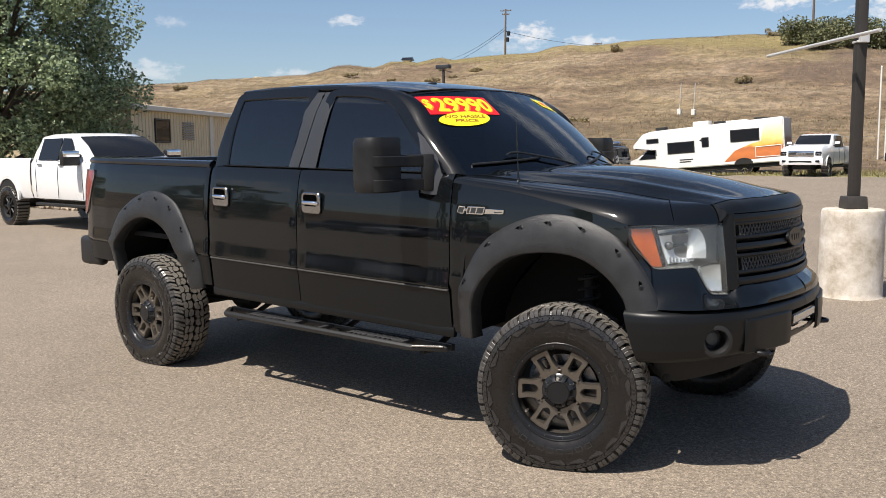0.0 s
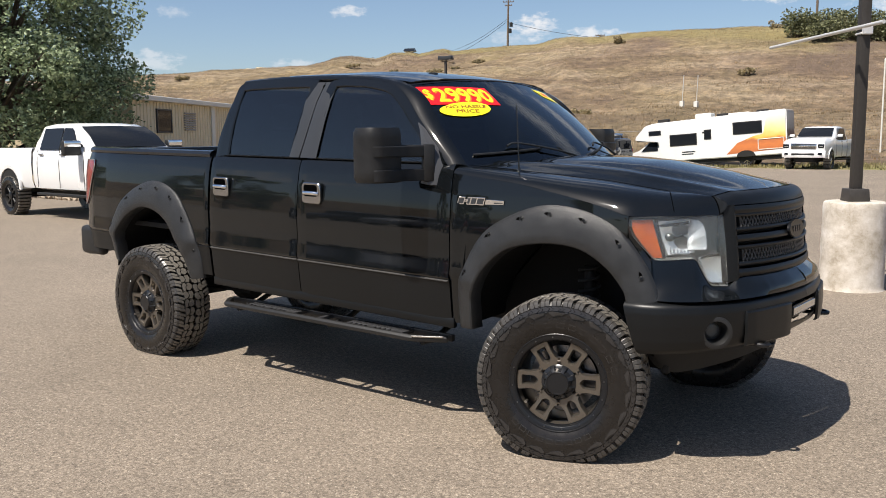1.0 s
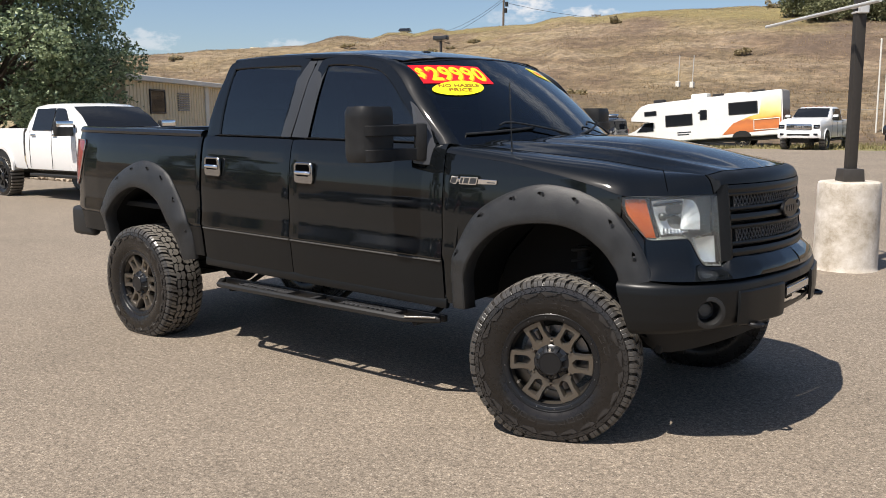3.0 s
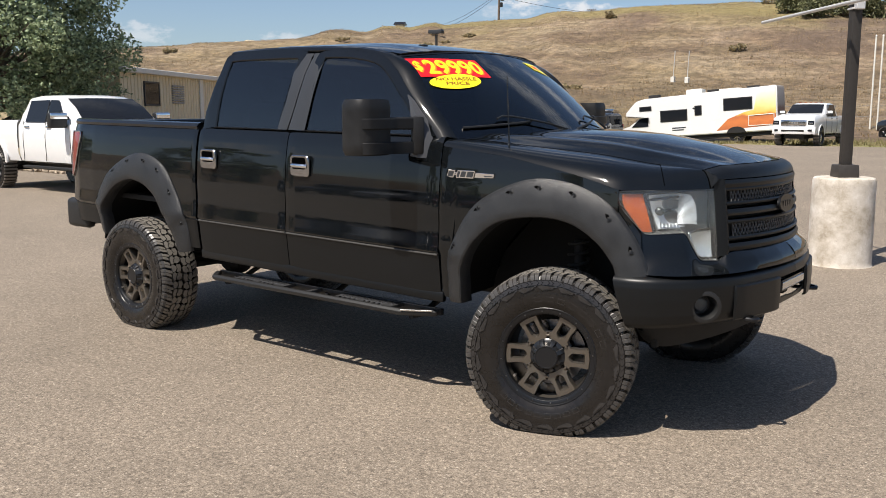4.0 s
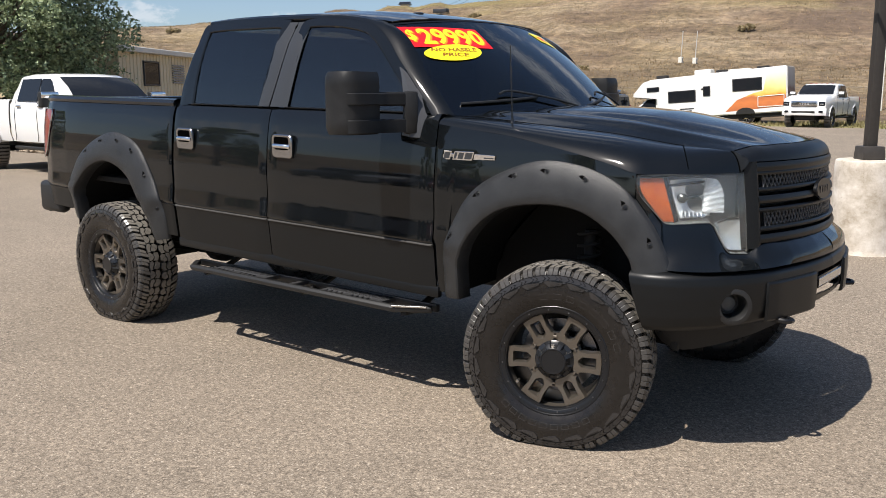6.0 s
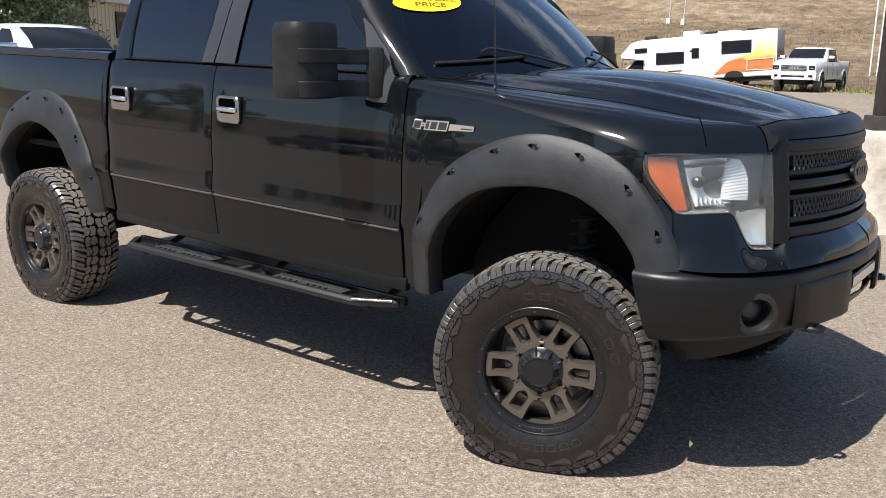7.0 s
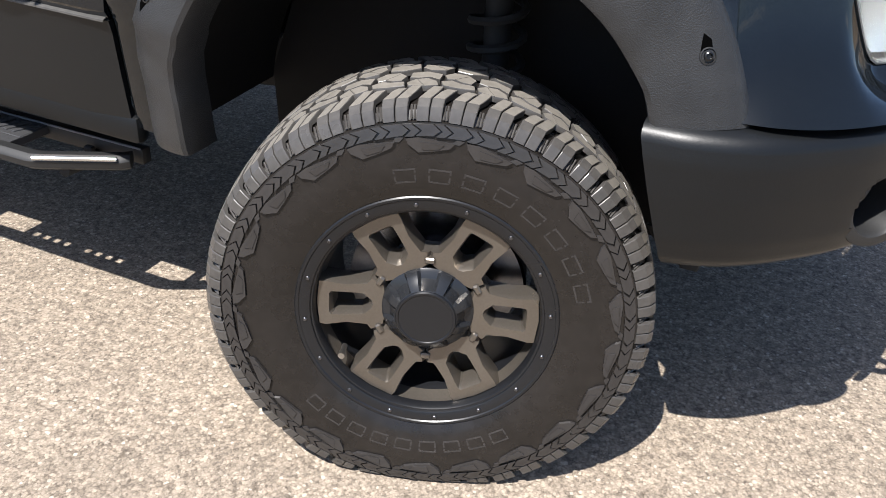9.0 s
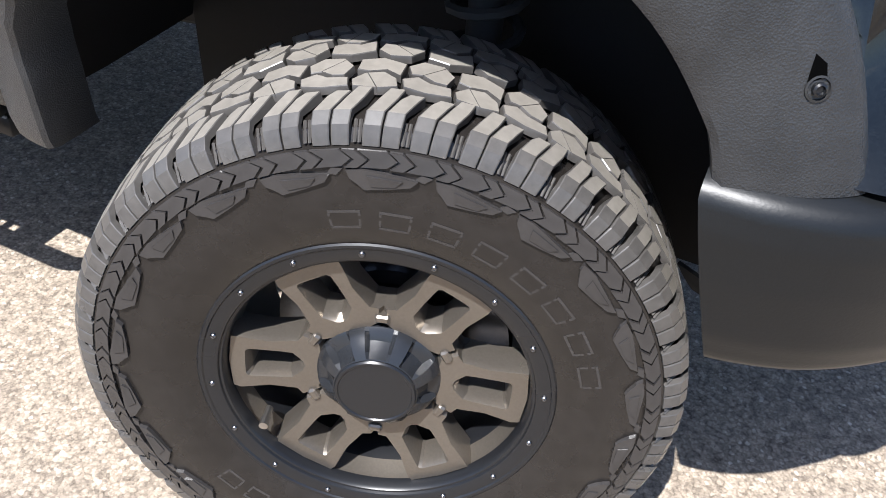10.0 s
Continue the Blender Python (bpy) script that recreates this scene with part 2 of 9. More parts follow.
def concrete_mat():
    m = material("concrete", (0.5, 0.46, 0.4), 0.9)
    n, l, b = tree_of(m)
    v = coords(n, l)
    a = add(n, "TexNoise", Scale=3.2, Detail=9.0, Roughness=0.7)
    f = add(n, "TexNoise", Scale=45.0, Detail=4.0)
    p = add(n, "TexVoronoi", Scale=26.0)
    for t in (a, f, p):
        l.new(v, t.inputs["Vector"])
    c = ramp(n, l, a.outputs["Fac"], [(0.30, (0.24, 0.20, 0.15)), (0.42, (0.42, 0.37, 0.30)), (0.52, (0.54, 0.49, 0.42)), (0.66, (0.68, 0.64, 0.58))])
    d = ramp(n, l, p.outputs["Distance"], [(0.0, (0.5, 0.48, 0.45)), (0.16, (1, 1, 1))])
    c = mixed(n, l, 0.7, c, d, "MULTIPLY")
    l.new(c, b.inputs["Base Color"])
    bumped(n, l, b, f.outputs["Fac"], 0.4, 0.006)
    return m


def pebbled(name, color, rough, scale=330.0, strength=0.5, dist=0.0012, wear=(0.5, 0.5, 0.5)):
    """Textured black plastic or rubber: close small bumps, dusty patches."""
    m = material(name, color, rough)
    n, l, b = tree_of(m)
    v = coords(n, l)
    p = add(n, "TexVoronoi", Scale=scale)
    d = add(n, "TexNoise", Scale=6.0, Detail=8.0, Roughness=0.7)
    l.new(v, p.inputs["Vector"]), l.new(v, d.inputs["Vector"])
    c = ramp(n, l, d.outputs["Fac"], [(0.35, color), (0.75, tuple(x * 1.7 + 0.004 for x in color))])
    l.new(c, b.inputs["Base Color"])
    r = n.new("ShaderNodeMapRange")
    r.inputs["To Min"].default_value, r.inputs["To Max"].default_value = rough - 0.08, min(1, rough + 0.12)
    l.new(d.outputs["Fac"], r.inputs["Value"])
    l.new(r.outputs["Result"], b.inputs["Roughness"])
    bumped(n, l, b, p.outputs["Distance"], strength, dist)
    return m


def less_shine(m, level):
    m.node_tree.nodes["Principled BSDF"].inputs["Specular IOR Level"].default_value = level
    return m


PAINT = paint_black()
MATTE = grained("matte_black_coating", (0.0054, 0.0061, 0.0068), (0.0035, 0.0040, 0.0045), 0.38, 260, 0.25, 0.0008)
FLARE = pebbled("textured_black_plastic", (0.0150, 0.0155, 0.0163), 0.38, 400.0, 0.42, 0.0016)
PLASTIC = grained("black_plastic", (0.018, 0.018, 0.018), (0.011, 0.011, 0.011), 0.5, 180, 0.12, 0.001)
MIRRORSHELL = pebbled("mirror_plastic", (0.0115, 0.0115, 0.0118), 0.40, 600.0, 0.25, 0.0006)
MESHGREY = grained("mesh_grey", (0.085, 0.086, 0.088), (0.06, 0.061, 0.063), 0.45, 60, 0.03, 0.0005)
BASEGREY = grained("mirror_base_grey", (0.055, 0.056, 0.06), (0.045, 0.046, 0.05), 0.4, 90, 0.03, 0.0005)
SATIN = grained("satin_grey_trim", (0.036, 0.038, 0.042), (0.029, 0.031, 0.034), 0.36, 90, 0.03, 0.0005)
RUBBER = grained("tyre_rubber", (0.185, 0.170, 0.148), (0.105, 0.097, 0.084), 0.48, 70, 0.18, 0.0012, large=7.0)
CLEANRUBBER = grained("clean_tread_rubber", (0.068, 0.0635, 0.059), (0.034, 0.0320, 0.030), 0.30, 90, 0.12, 0.0008, large=9.0)
SIDEWALL = grained("tyre_sidewall", (0.0185, 0.0160, 0.0143), (0.0042, 0.0037, 0.0034), 0.28, 46, 0.16, 0.0010, coat=0.14, large=11.0, amount=0.95, rough_var=0.20)
BRONZE = grained("bronze_wheel_paint", (0.172, 0.152, 0.128), (0.132, 0.117, 0.098), 0.30, 220, 0.05, 0.0004, metal=0.75)
RINGBLACK = grained("satin_black_metal", (0.0085, 0.0090, 0.0105), (0.0055, 0.0058, 0.0068), 0.30, 150, 0.05, 0.0005)
CAPBLACK = grained("cap_black_plastic", (0.014, 0.015, 0.017), (0.009, 0.0095, 0.011), 0.27, 60, 0.03, 0.0004)
BOLTSTEEL = grained("dark_bolt_steel", (0.20, 0.20, 0.21), (0.12, 0.12, 0.125), 0.28, 90, 0.05, 0.0004, metal=1.0)
GLOSSBLACK = material("gloss_black", (0.009, 0.010, 0.012), 0.20, 0.0, 0.25)
DARK = grained("dark_underbody", (0.017, 0.0165, 0.016), (0.010, 0.010, 0.010), 0.8, 14, 0.3, 0.004)
LINER = grained("black_arch_liner", (0.0055, 0.0055, 0.0056), (0.0035, 0.0035, 0.0036), 0.75, 14, 0.3, 0.004)
# lighter grey puts the highlight on the crease's ledge into the colour
CREASELINE = grained("crease_highlight_grey", (0.075, 0.072, 0.068), (0.035, 0.034, 0.032), 0.45, 60, 0.05, 0.001)
STEEL = grained("bare_steel", (0.45, 0.43, 0.40), (0.30, 0.28, 0.26), 0.4, 60, 0.1, 0.001, metal=1.0)
# near-black for panel gaps, and for shade painted where recesses would be
GAPSHADE = material("gap_and_recess_shade", (0.0015, 0.0015, 0.0015), 0.9, 0.0, 0.0, 0.0)
LAMPSILVER = grained("lamp_silver", (0.80, 0.83, 0.85), (0.68, 0.71, 0.73), 0.14, 12, 0.05, 0.001, metal=0.55)
LAMPWHITE = grained("lamp_white_facets", (0.56, 0.59, 0.60), (0.40, 0.43, 0.44), 0.24, 40, 0.1, 0.001, metal=0.7)
CHROME = material("chrome", (0.82, 0.83, 0.85), 0.06, 1.0)
CHROMESOFT = grained("worn_chrome", (0.72, 0.72, 0.72), (0.6, 0.6, 0.6), 0.18, 90, 0.03, 0.0004, metal=1.0)
HANDLEPLATE = grained("satin_handle_chrome", (0.46, 0.46, 0.47), (0.38, 0.38, 0.39), 0.18, 60, 0.02, 0.0004, metal=1.0)
TINT = material("dark_tinted_glass", (0.075, 0.095, 0.10), 0.0, 0.0, 0.0, 0.5, 1.0, 1.68)
less_shine(MATTE, 0.38), less_shine(SIDEWALL, 0.34), less_shine(LINER, 0.28), less_shine(MIRRORSHELL, 0.32)
LUGS = grained("sidewall_lug_rubber", (0.037, 0.0342, 0.0330), (0.015, 0.0140, 0.0137), 0.24, 60, 0.22, 0.0012, large=14.0, amount=0.9, rough_var=0.16)
LAMPGREY = grained("lamp_housing_grey", (0.095, 0.100, 0.100), (0.070, 0.073, 0.074), 0.30, 30, 0.05, 0.001)
CLEAR = material("clear_lens", (0.90, 0.93, 0.94), 0.05, 0.0, 0.0, 0.5, 0.982, 1.38)
AMBER = grained("amber_lens", (0.33, 0.070, 0.005), (0.14, 0.015, 0.002), 0.16, 26, 0.15, 0.001, large=9.0, amount=0.9)
REDLENS = material("red_lens", (0.22, 0.013, 0.017), 0.1, 0.0, 0.5)
WHITEPAINT = grained("white_vehicle_paint", (0.80, 0.80, 0.79), (0.74, 0.74, 0.73), 0.25, 12, 0.0, 0.001, coat=0.8, amount=0.9)
CARGLASS = material("dark_car_glass", (0.012, 0.014, 0.018), 0.03, 0.0, 0.0, 0.24)
ASPHALT = asphalt_mat()
HILL = hill_mat()
CONCRETE = concrete_mat()
POLE = grained("dark_bronze_pole_paint", (0.045, 0.040, 0.036), (0.03, 0.027, 0.024), 0.55, 30, 0.1, 0.001)
FENCEGREY = grained("dull_fence_metal", (0.24, 0.225, 0.20), (0.17, 0.16, 0.145), 0.6, 20, 0.05, 0.001)
GALV = grained("galvanised_tube", (0.72, 0.71, 0.69), (0.55, 0.54, 0.52), 0.4, 20, 0.05, 0.001, metal=0.4)
LEAF = leaf_mat("broad_leaf", (0.078, 0.116, 0.056), (0.32, 0.385, 0.225))
SHRUB = leaf_mat("dry_shrub_leaf", (0.205, 0.168, 0.095), (0.33, 0.272, 0.155))
BARK = grained("bark", (0.14, 0.11, 0.085), (0.06, 0.045, 0.035), 0.9, 18, 0.6, 0.02)
SIDING = grained("tan_metal_siding", (0.72, 0.61, 0.42), (0.63, 0.53, 0.36), 0.5, 8, 0.03, 0.001)
GREYVENT = grained("grey_vent_paint", (0.36, 0.34, 0.30), (0.28, 0.265, 0.235), 0.6, 8, 0.03, 0.001)
OFFWHITE = grained("off_white_trim", (0.72, 0.70, 0.64), (0.6, 0.58, 0.52), 0.5, 8, 0.03, 0.001)
WOOD = grained("weathered_pole_wood", (0.16, 0.12, 0.09), (0.09, 0.07, 0.05), 0.9, 20, 0.4, 0.01)

# ---- building helpers ----
def thing(name, label, category, at=(0, 0, 0), rz=0.0, group="", kind=""):
    e = new(name)
    e.empty_display_size = 0.2
    e.matrix_basis = pose(*at, 0, 0, rz)
    return tagged(e, label, category, group, kind)


def finish(bm, name, mat, sharp=32.0):
    bmesh.ops.recalc_face_normals(bm, faces=bm.faces[:])
    lim = radians(sharp)
    for f in bm.faces:
        f.smooth = True
    for e in bm.edges:
        e.smooth = not (len(e.link_faces) == 2 and e.calc_face_angle(0.0) > lim)
    me = bpy.data.meshes.new(name)
    bm.to_mesh(me)
    bm.free()
    me.materials.append(mat)
    return me


def part(name, bm, mat, parent=None, label="", sharp=32.0, at=None):
    ob = new(name, finish(bm, name, mat, sharp))
    ob.parent = parent
    if at is not None:
        ob.matrix_basis = at
    return tagged(ob, label)


def raked(bm, k=0.016):
    """The truck's body sits slightly nose down."""
    for v in bm.verts:
        v.co.z -= k * (v.co.x + 1.8)
    return bm


def mirrored(bm):
    b2 = bm.copy()
    for v in b2.verts:
        v.co.y = -v.co.y
    bmesh.ops.reverse_faces(b2, faces=b2.faces[:])
    return b2


def both(name, bm, mat, parent, label="", sharp=32.0):
    other = mirrored(bm)
    return part(name, bm, mat, parent, label, sharp), part(name, other, mat, parent, label, sharp)


def box(bm, lo, hi, bevel=0.0, seg=2, m=None):
    b = bmesh.new()
    bmesh.ops.create_cube(b, size=1)
    for v in b.verts:
        v.co = Vector([lo[i] + (v.co[i] + 0.5) * (hi[i] - lo[i]) for i in range(3)])
    if bevel:
        bmesh.ops.bevel(b, geom=b.edges[:], offset=bevel, segments=seg, affect="EDGES", profile=0.5)
    return merge(bm, b, m)


def merge(bm, b, m=None):
    """Moves b's faces into bm."""
    made = {}
    for v in b.verts:
        made[v] = bm.verts.new(m @ v.co if m is not None else v.co)
    for f in b.faces:
        try:
            bm.faces.new([made[v] for v in f.verts])
        except ValueError:
            pass
    b.free()
    return bm


def grid(bm, rows, close_u=False, close_v=False):
    """Quads over rows of points."""
    vs = [[bm.verts.new(p) for p in r] for r in rows]
    nr, nc = len(vs), len(vs[0])
    for i in range(nr if close_u else nr - 1):
        for j in range(nc if close_v else nc - 1):
            q = [vs[i][j], vs[i][(j + 1) % nc], vs[(i + 1) % nr][(j + 1) % nc], vs[(i + 1) % nr][j]]
            if len(set(q)) == 4:
                bm.faces.new(q)
    return vs


def thick(bm, t):
    bmesh.ops.recalc_face_normals(bm, faces=bm.faces[:])
    bmesh.ops.solidify(bm, geom=bm.faces[:], thickness=t)
    return bm


def lathe(bm, profile, seg=48, m=None, closed=False):
    """Turns (radius, along) about the z axis; closed joins the profile's ends."""
    rows = []
    for i in range(seg):
        a = 2 * math.pi * i / seg
        rows.append([Vector((r * math.cos(a), r * math.sin(a), h)) for r, h in profile])
    b = bmesh.new()
    grid(b, rows, close_u=True, close_v=closed)
    bmesh.ops.remove_doubles(b, verts=b.verts[:], dist=1e-5)
    bmesh.ops.dissolve_degenerate(b, edges=b.edges[:], dist=1e-6)
    return merge(bm, b, m)


def tube(bm, pts, r, seg=10, caps=True, radii=None):
    pts = [Vector(p) for p in pts]
    rows, up = [], None
    for i, p in enumerate(pts):
        d = (pts[min(i + 1, len(pts) - 1)] - pts[max(i - 1, 0)]).normalized()
        if up is None:
            up = d.orthogonal().normalized()
        up = (up - d * up.dot(d)).normalized()
        side = d.cross(up)
        rr = radii[i] if radii else r
        rows.append([p + rr * (math.cos(2 * math.pi * k / seg) * up + math.sin(2 * math.pi * k / seg) * side) for k in range(seg)])
    vs = grid(bm, rows, close_v=True)
    if caps:
        bm.faces.new(vs[0][::-1])
        bm.faces.new(vs[-1])
    return bm


def prism(bm, outline, depth, m=None, bevel=0.0):
    """A flat outline in x, y pushed along z from 0 to depth."""
    b = bmesh.new()
    lo = [b.verts.new((x, y, 0)) for x, y in outline]
    hi = [b.verts.new((x, y, depth)) for x, y in outline]
    n = len(outline)
    b.faces.new(lo[::-1])
    top = b.faces.new(hi)
    for i in range(n):
        b.faces.new((lo[i], lo[(i + 1) % n], hi[(i + 1) % n], hi[i]))
    if bevel:
        bmesh.ops.bevel(b, geom=list(top.edges), offset=bevel, segments=1, affect="EDGES")
    return merge(bm, b, m)


def resample(pts, n):
    """n points evenly spaced on a smooth curve through pts."""
    pts = [Vector(p) for p in pts]
    fine = []
    for i in range(len(pts) - 1):
        p0, p1, p2, p3 = pts[max(i - 1, 0)], pts[i], pts[i + 1], pts[min(i + 2, len(pts) - 1)]
        for k in range(12):
            t = k / 12
            fine.append(0.5 * (2 * p1 + (p2 - p0) * t + (2 * p0 - 5 * p1 + 4 * p2 - p3) * t * t + (3 * p1 - p0 - 3 * p2 + p3) * t ** 3))
    fine.append(pts[-1])
    run = [0.0]
    for a, b in zip(fine, fine[1:]):
        run.append(run[-1] + (b - a).length)
    out, j = [], 0
    for k in range(n):
        s = run[-1] * k / (n - 1)
        while j < len(run) - 2 and run[j + 1] < s:
            j += 1
        f = (s - run[j]) / max(run[j + 1] - run[j], 1e-9)
        out.append(fine[j].lerp(fine[j + 1], min(max(f, 0), 1)))
    return out


def curve_of(*pts):
    xs, ys = [p[0] for p in pts], [p[1] for p in pts]
    return lambda x: float(np.interp(x, xs, ys))


def lerp(a, b, t):
    return a + (b - a) * t

# ---- the lifted black pickup ----
truck = thing("pickup_truck", "lifted black four-door pickup with wide flares, parked on asphalt", "truck")

body_width = curve_of((0.58, 0.935), (0.64, 0.952), (0.74, 0.963), (0.862, 0.974), (0.880, 0.9925), (0.90, 0.9908), (0.94, 0.9868), (0.98, 0.9830), (1.010, 0.9812), (1.035, 0.9807), (1.065, 0.9813), (1.11, 0.9822), (1.15, 0.9808), (1.20, 0.9778), (1.28, 0.9715), (1.36, 0.962), (1.43, 0.950), (1.475, 0.938), (1.50, 0.925), (1.512, 0.912))
body_taper = curve_of((-4.64, 0.085), (-4.58, 0.055), (-4.45, 0.022), (-4.2, 0.004), (-4.0, 0.0), (-0.72, 0.0), (-0.45, 0.008), (-0.1, 0.026), (0.15, 0.046), (0.3, 0.072), (0.42, 0.090), (0.55, 0.115))
glass_width = curve_of((1.49, 0.918), (1.62, 0.893), (1.75, 0.862), (1.86, 0.830), (1.95, 0.798), (2.0, 0.765))


def flank(x, z):
    return -(body_width(z) - body_taper(x))


def side_panel(x0, x1, low, high, nx, nz, inset=0.0, t=0.012):
    """A body panel on the flank: x0, x1 as numbers or functions of height, low and high as functions of x; edges turned in."""
    bm = bmesh.new()
    rows = []
    f0 = x0 if callable(x0) else (lambda z: x0)
    f1 = x1 if callable(x1) else (lambda z: x1)
    for i in range(nx + 1):
        s = i / nx
        row = []
        xm = lerp(f0(1.0), f1(1.0), s)
        for j in range(nz + 1):
            u = j / nz
            z = lerp(low(xm), high(xm), u)
            x = lerp(f0(z), f1(z), s)
            edge = 0.0
            d = min(abs(x - f0(z)), abs(x - f1(z)))
            if d < 0.004:
                edge = 0.004
            row.append((x, flank(x, z) + inset + edge, z))
        rows.append(row)
    grid(bm, rows)
    return thick(bm, t)


DOOR_LOW, CREASE, BELT = 0.632, 0.866, 1.510
const = lambda v: (lambda x: v)

# doors, each with its coated sill panel, handle, window and frame
front_win = [(-1.830, 1.512), (-1.795, 1.75), (-1.760, 1.935), (-1.725, 1.958), (-1.60, 1.957), (-1.47, 1.947), (-1.30, 1.912), (-1.19, 1.840), (-1.085, 1.738), (-0.965, 1.625), (-0.845, 1.512)]
rear_win = [(-2.700, 1.512), (-2.688, 1.72), (-2.655, 1.925), (-2.620, 1.953), (-2.40, 1.960), (-2.15, 1.962), (-2.01, 1.960), (-1.992, 1.945), (-2.02, 1.80), (-2.045, 1.66), (-2.068, 1.512)]


def win_pt(x, z, out=0.0):
    return Vector((x, -glass_width(z) - out, z))


def window_frame(inner, outer, n=60):
    bm = bmesh.new()
    a = resample([win_pt(x, z, 0.004) for x, z in inner], n)
    b = resample([win_pt(x, z, 0.010) for x, z in outer], n)
    back = [p + Vector((0, 0.03, 0)) for p in a]
    rows = [[back[i], a[i], a[i].lerp(b[i], 0.12) + Vector((0, -0.006, 0)), a[i].lerp(b[i], 0.5) + Vector((0, -0.003, 0)), b[i], b[i] + Vector((0, 0.02, 0))] for i in range(n)]
    grid(bm, rows)
    return thick(bm, 0.004)


def pane(outline, n=26, sink=0.001):
    """Glass over a window's opening, bulging with the flank."""
    bm = bmesh.new()
    pts = [Vector((x, 0, z)) for x, z in outline]
    k = max(range(len(pts)), key=lambda i: pts[i].z)
    left = resample(pts[:len(pts) // 2 + 1], n)
    right = resample(pts[len(pts) // 2:][::-1], n)
    rows = [[(lerp(a.x, b.x, s / 8), -glass_width(lerp(a.z, b.z, s / 8)) + sink, lerp(a.z, b.z, s / 8)) for s in range(9)] for a, b in zip(left, right)]
    grid(bm, rows)
    bmesh.ops.remove_doubles(bm, verts=bm.verts[:], dist=1e-4)
    return thick(bm, 0.005)


def handle_parts(x, door_pair):
    y = -0.988
    plate, grip, cup = bmesh.new(), bmesh.new(), bmesh.new()
    def rounded(w, h, r):
        return [(sx * (w - r) + r * math.cos(a), sy * (h - r) + r * math.sin(a)) for sx, sy, a0 in ((1, 1, 0), (-1, 1, 90), (-1, -1, 180), (1, -1, 270)) for a in [radians(a0 + 22.5 * k) for k in range(5)]]
    prism(plate, rounded(0.083, 0.066, 0.026), 0.016, pose(x, y + 0.010, 1.300, 90, 0, 0), 0.005)
    # flat black plate paints the shaded finger hollow on to the chrome
    prism(cup, rounded(0.060, 0.036, 0.016), 0.003, pose(x, y - 0.0052, 1.316, 90, 0, 0), 0.001)
    pts = [(x - 0.062, y - 0.004, 1.300), (x - 0.046, y - 0.017, 1.302), (x, y - 0.021, 1.303), (x + 0.046, y - 0.017, 1.302), (x + 0.062, y - 0.004, 1.300)]
    tube(grip, resample(pts, 14), 0.0135, 12)
    for bm, name, mat, lab in ((plate, "handle_plate", HANDLEPLATE, "chrome handle surround"), (cup, "handle_cup_shade", GAPSHADE, "flat black plate painting the shaded finger recess"), (grip, "handle", CHROME, "chrome pull handle")):
        raked(bm)
        other = mirrored(bm)
        part(name, bm, mat, door_pair[0], lab)
        part(name, other, mat, door_pair[1], lab)


def door(x0, x1, inner, outer, handle_x, name):
    bm = side_panel(x0, x1, const(CREASE + 0.004), const(BELT), 26, 40)
    pair = both(name, raked(bm), PAINT, truck, "glossy black door")
    low = raked(side_panel(x0, x1, const(DOOR_LOW), const(CREASE), 12, 8, inset=-0.007))
    lo2 = mirrored(low)
    part("lower_panel", low, MATTE, pair[0], "matte black lower panel"), part("lower_panel", lo2, MATTE, pair[1], "matte black lower panel")
    strip = bmesh.new()
    rows = []
    for i in range(25):
        x = lerp(x0 + 0.004, x1 - 0.004, i / 24)
        y = flank(x, CREASE)
        rows.append([(x, y - 0.006, CREASE - 0.004), (x, y - 0.0125, CREASE - 0.001), (x, y - 0.0120, CREASE + 0.003), (x, y - 0.004, CREASE + 0.007), (x, y + 0.001, CREASE + 0.008)])
    grid(strip, rows)
    raked(strip)
    s2 = mirrored(strip)
    part("crease_trim", strip, CREASELINE, pair[0]), part("crease_trim", s2, CREASELINE, pair[1])
    fr = raked(window_frame(inner, outer))
    f2 = mirrored(fr)
    part("window_frame", fr, PAINT, pair[0]), part("window_frame", f2, PAINT, pair[1])
    gl = raked(pane(inner))
    g2 = mirrored(gl)
    part("window", gl, TINT, pair[0], "dark tinted window"), part("window", g2, TINT, pair[1], "dark tinted window")
    belt = bmesh.new()
    xs = (inner[0][0] - 0.02, inner[-1][0] + 0.03)
    rows = []
    for i in range(17):
        x = lerp(xs[0], xs[1], i / 16)
        rows.append([(x, -0.900, 1.508), (x, -0.924, 1.510), (x, -0.927, 1.514), (x, -0.912, 1.518), (x, -0.900, 1.517)])
    grid(belt, rows)
    raked(belt)
    b2 = mirrored(belt)
    part("belt_seal", belt, MATTE, pair[0]), part("belt_seal", b2, MATTE, pair[1])
    handle_parts(handle_x, pair)
    return pair


front_outer = [(-1.895, 1.512), (-1.86, 1.75), (-1.825, 1.965), (-1.765, 2.005), (-1.60, 2.006), (-1.46, 1.995), (-1.265, 1.960), (-1.135, 1.880), (-1.03, 1.775), (-0.905, 1.655), (-0.775, 1.512)]
rear_outer = [(-2.790, 1.512), (-2.772, 1.73), (-2.722, 1.965), (-2.665, 2.003), (-2.40, 2.010), (-2.15, 2.011), (-1.97, 2.009), (-1.925, 1.985), (-1.955, 1.80), (-1.98, 1.66), (-2.00, 1.512)]
door_front = door(-1.953, -0.716, front_win, front_outer, -1.805, "front_door")
door_rear = door(-2.862, -1.960, rear_win, rear_outer, -2.715, "rear_door")

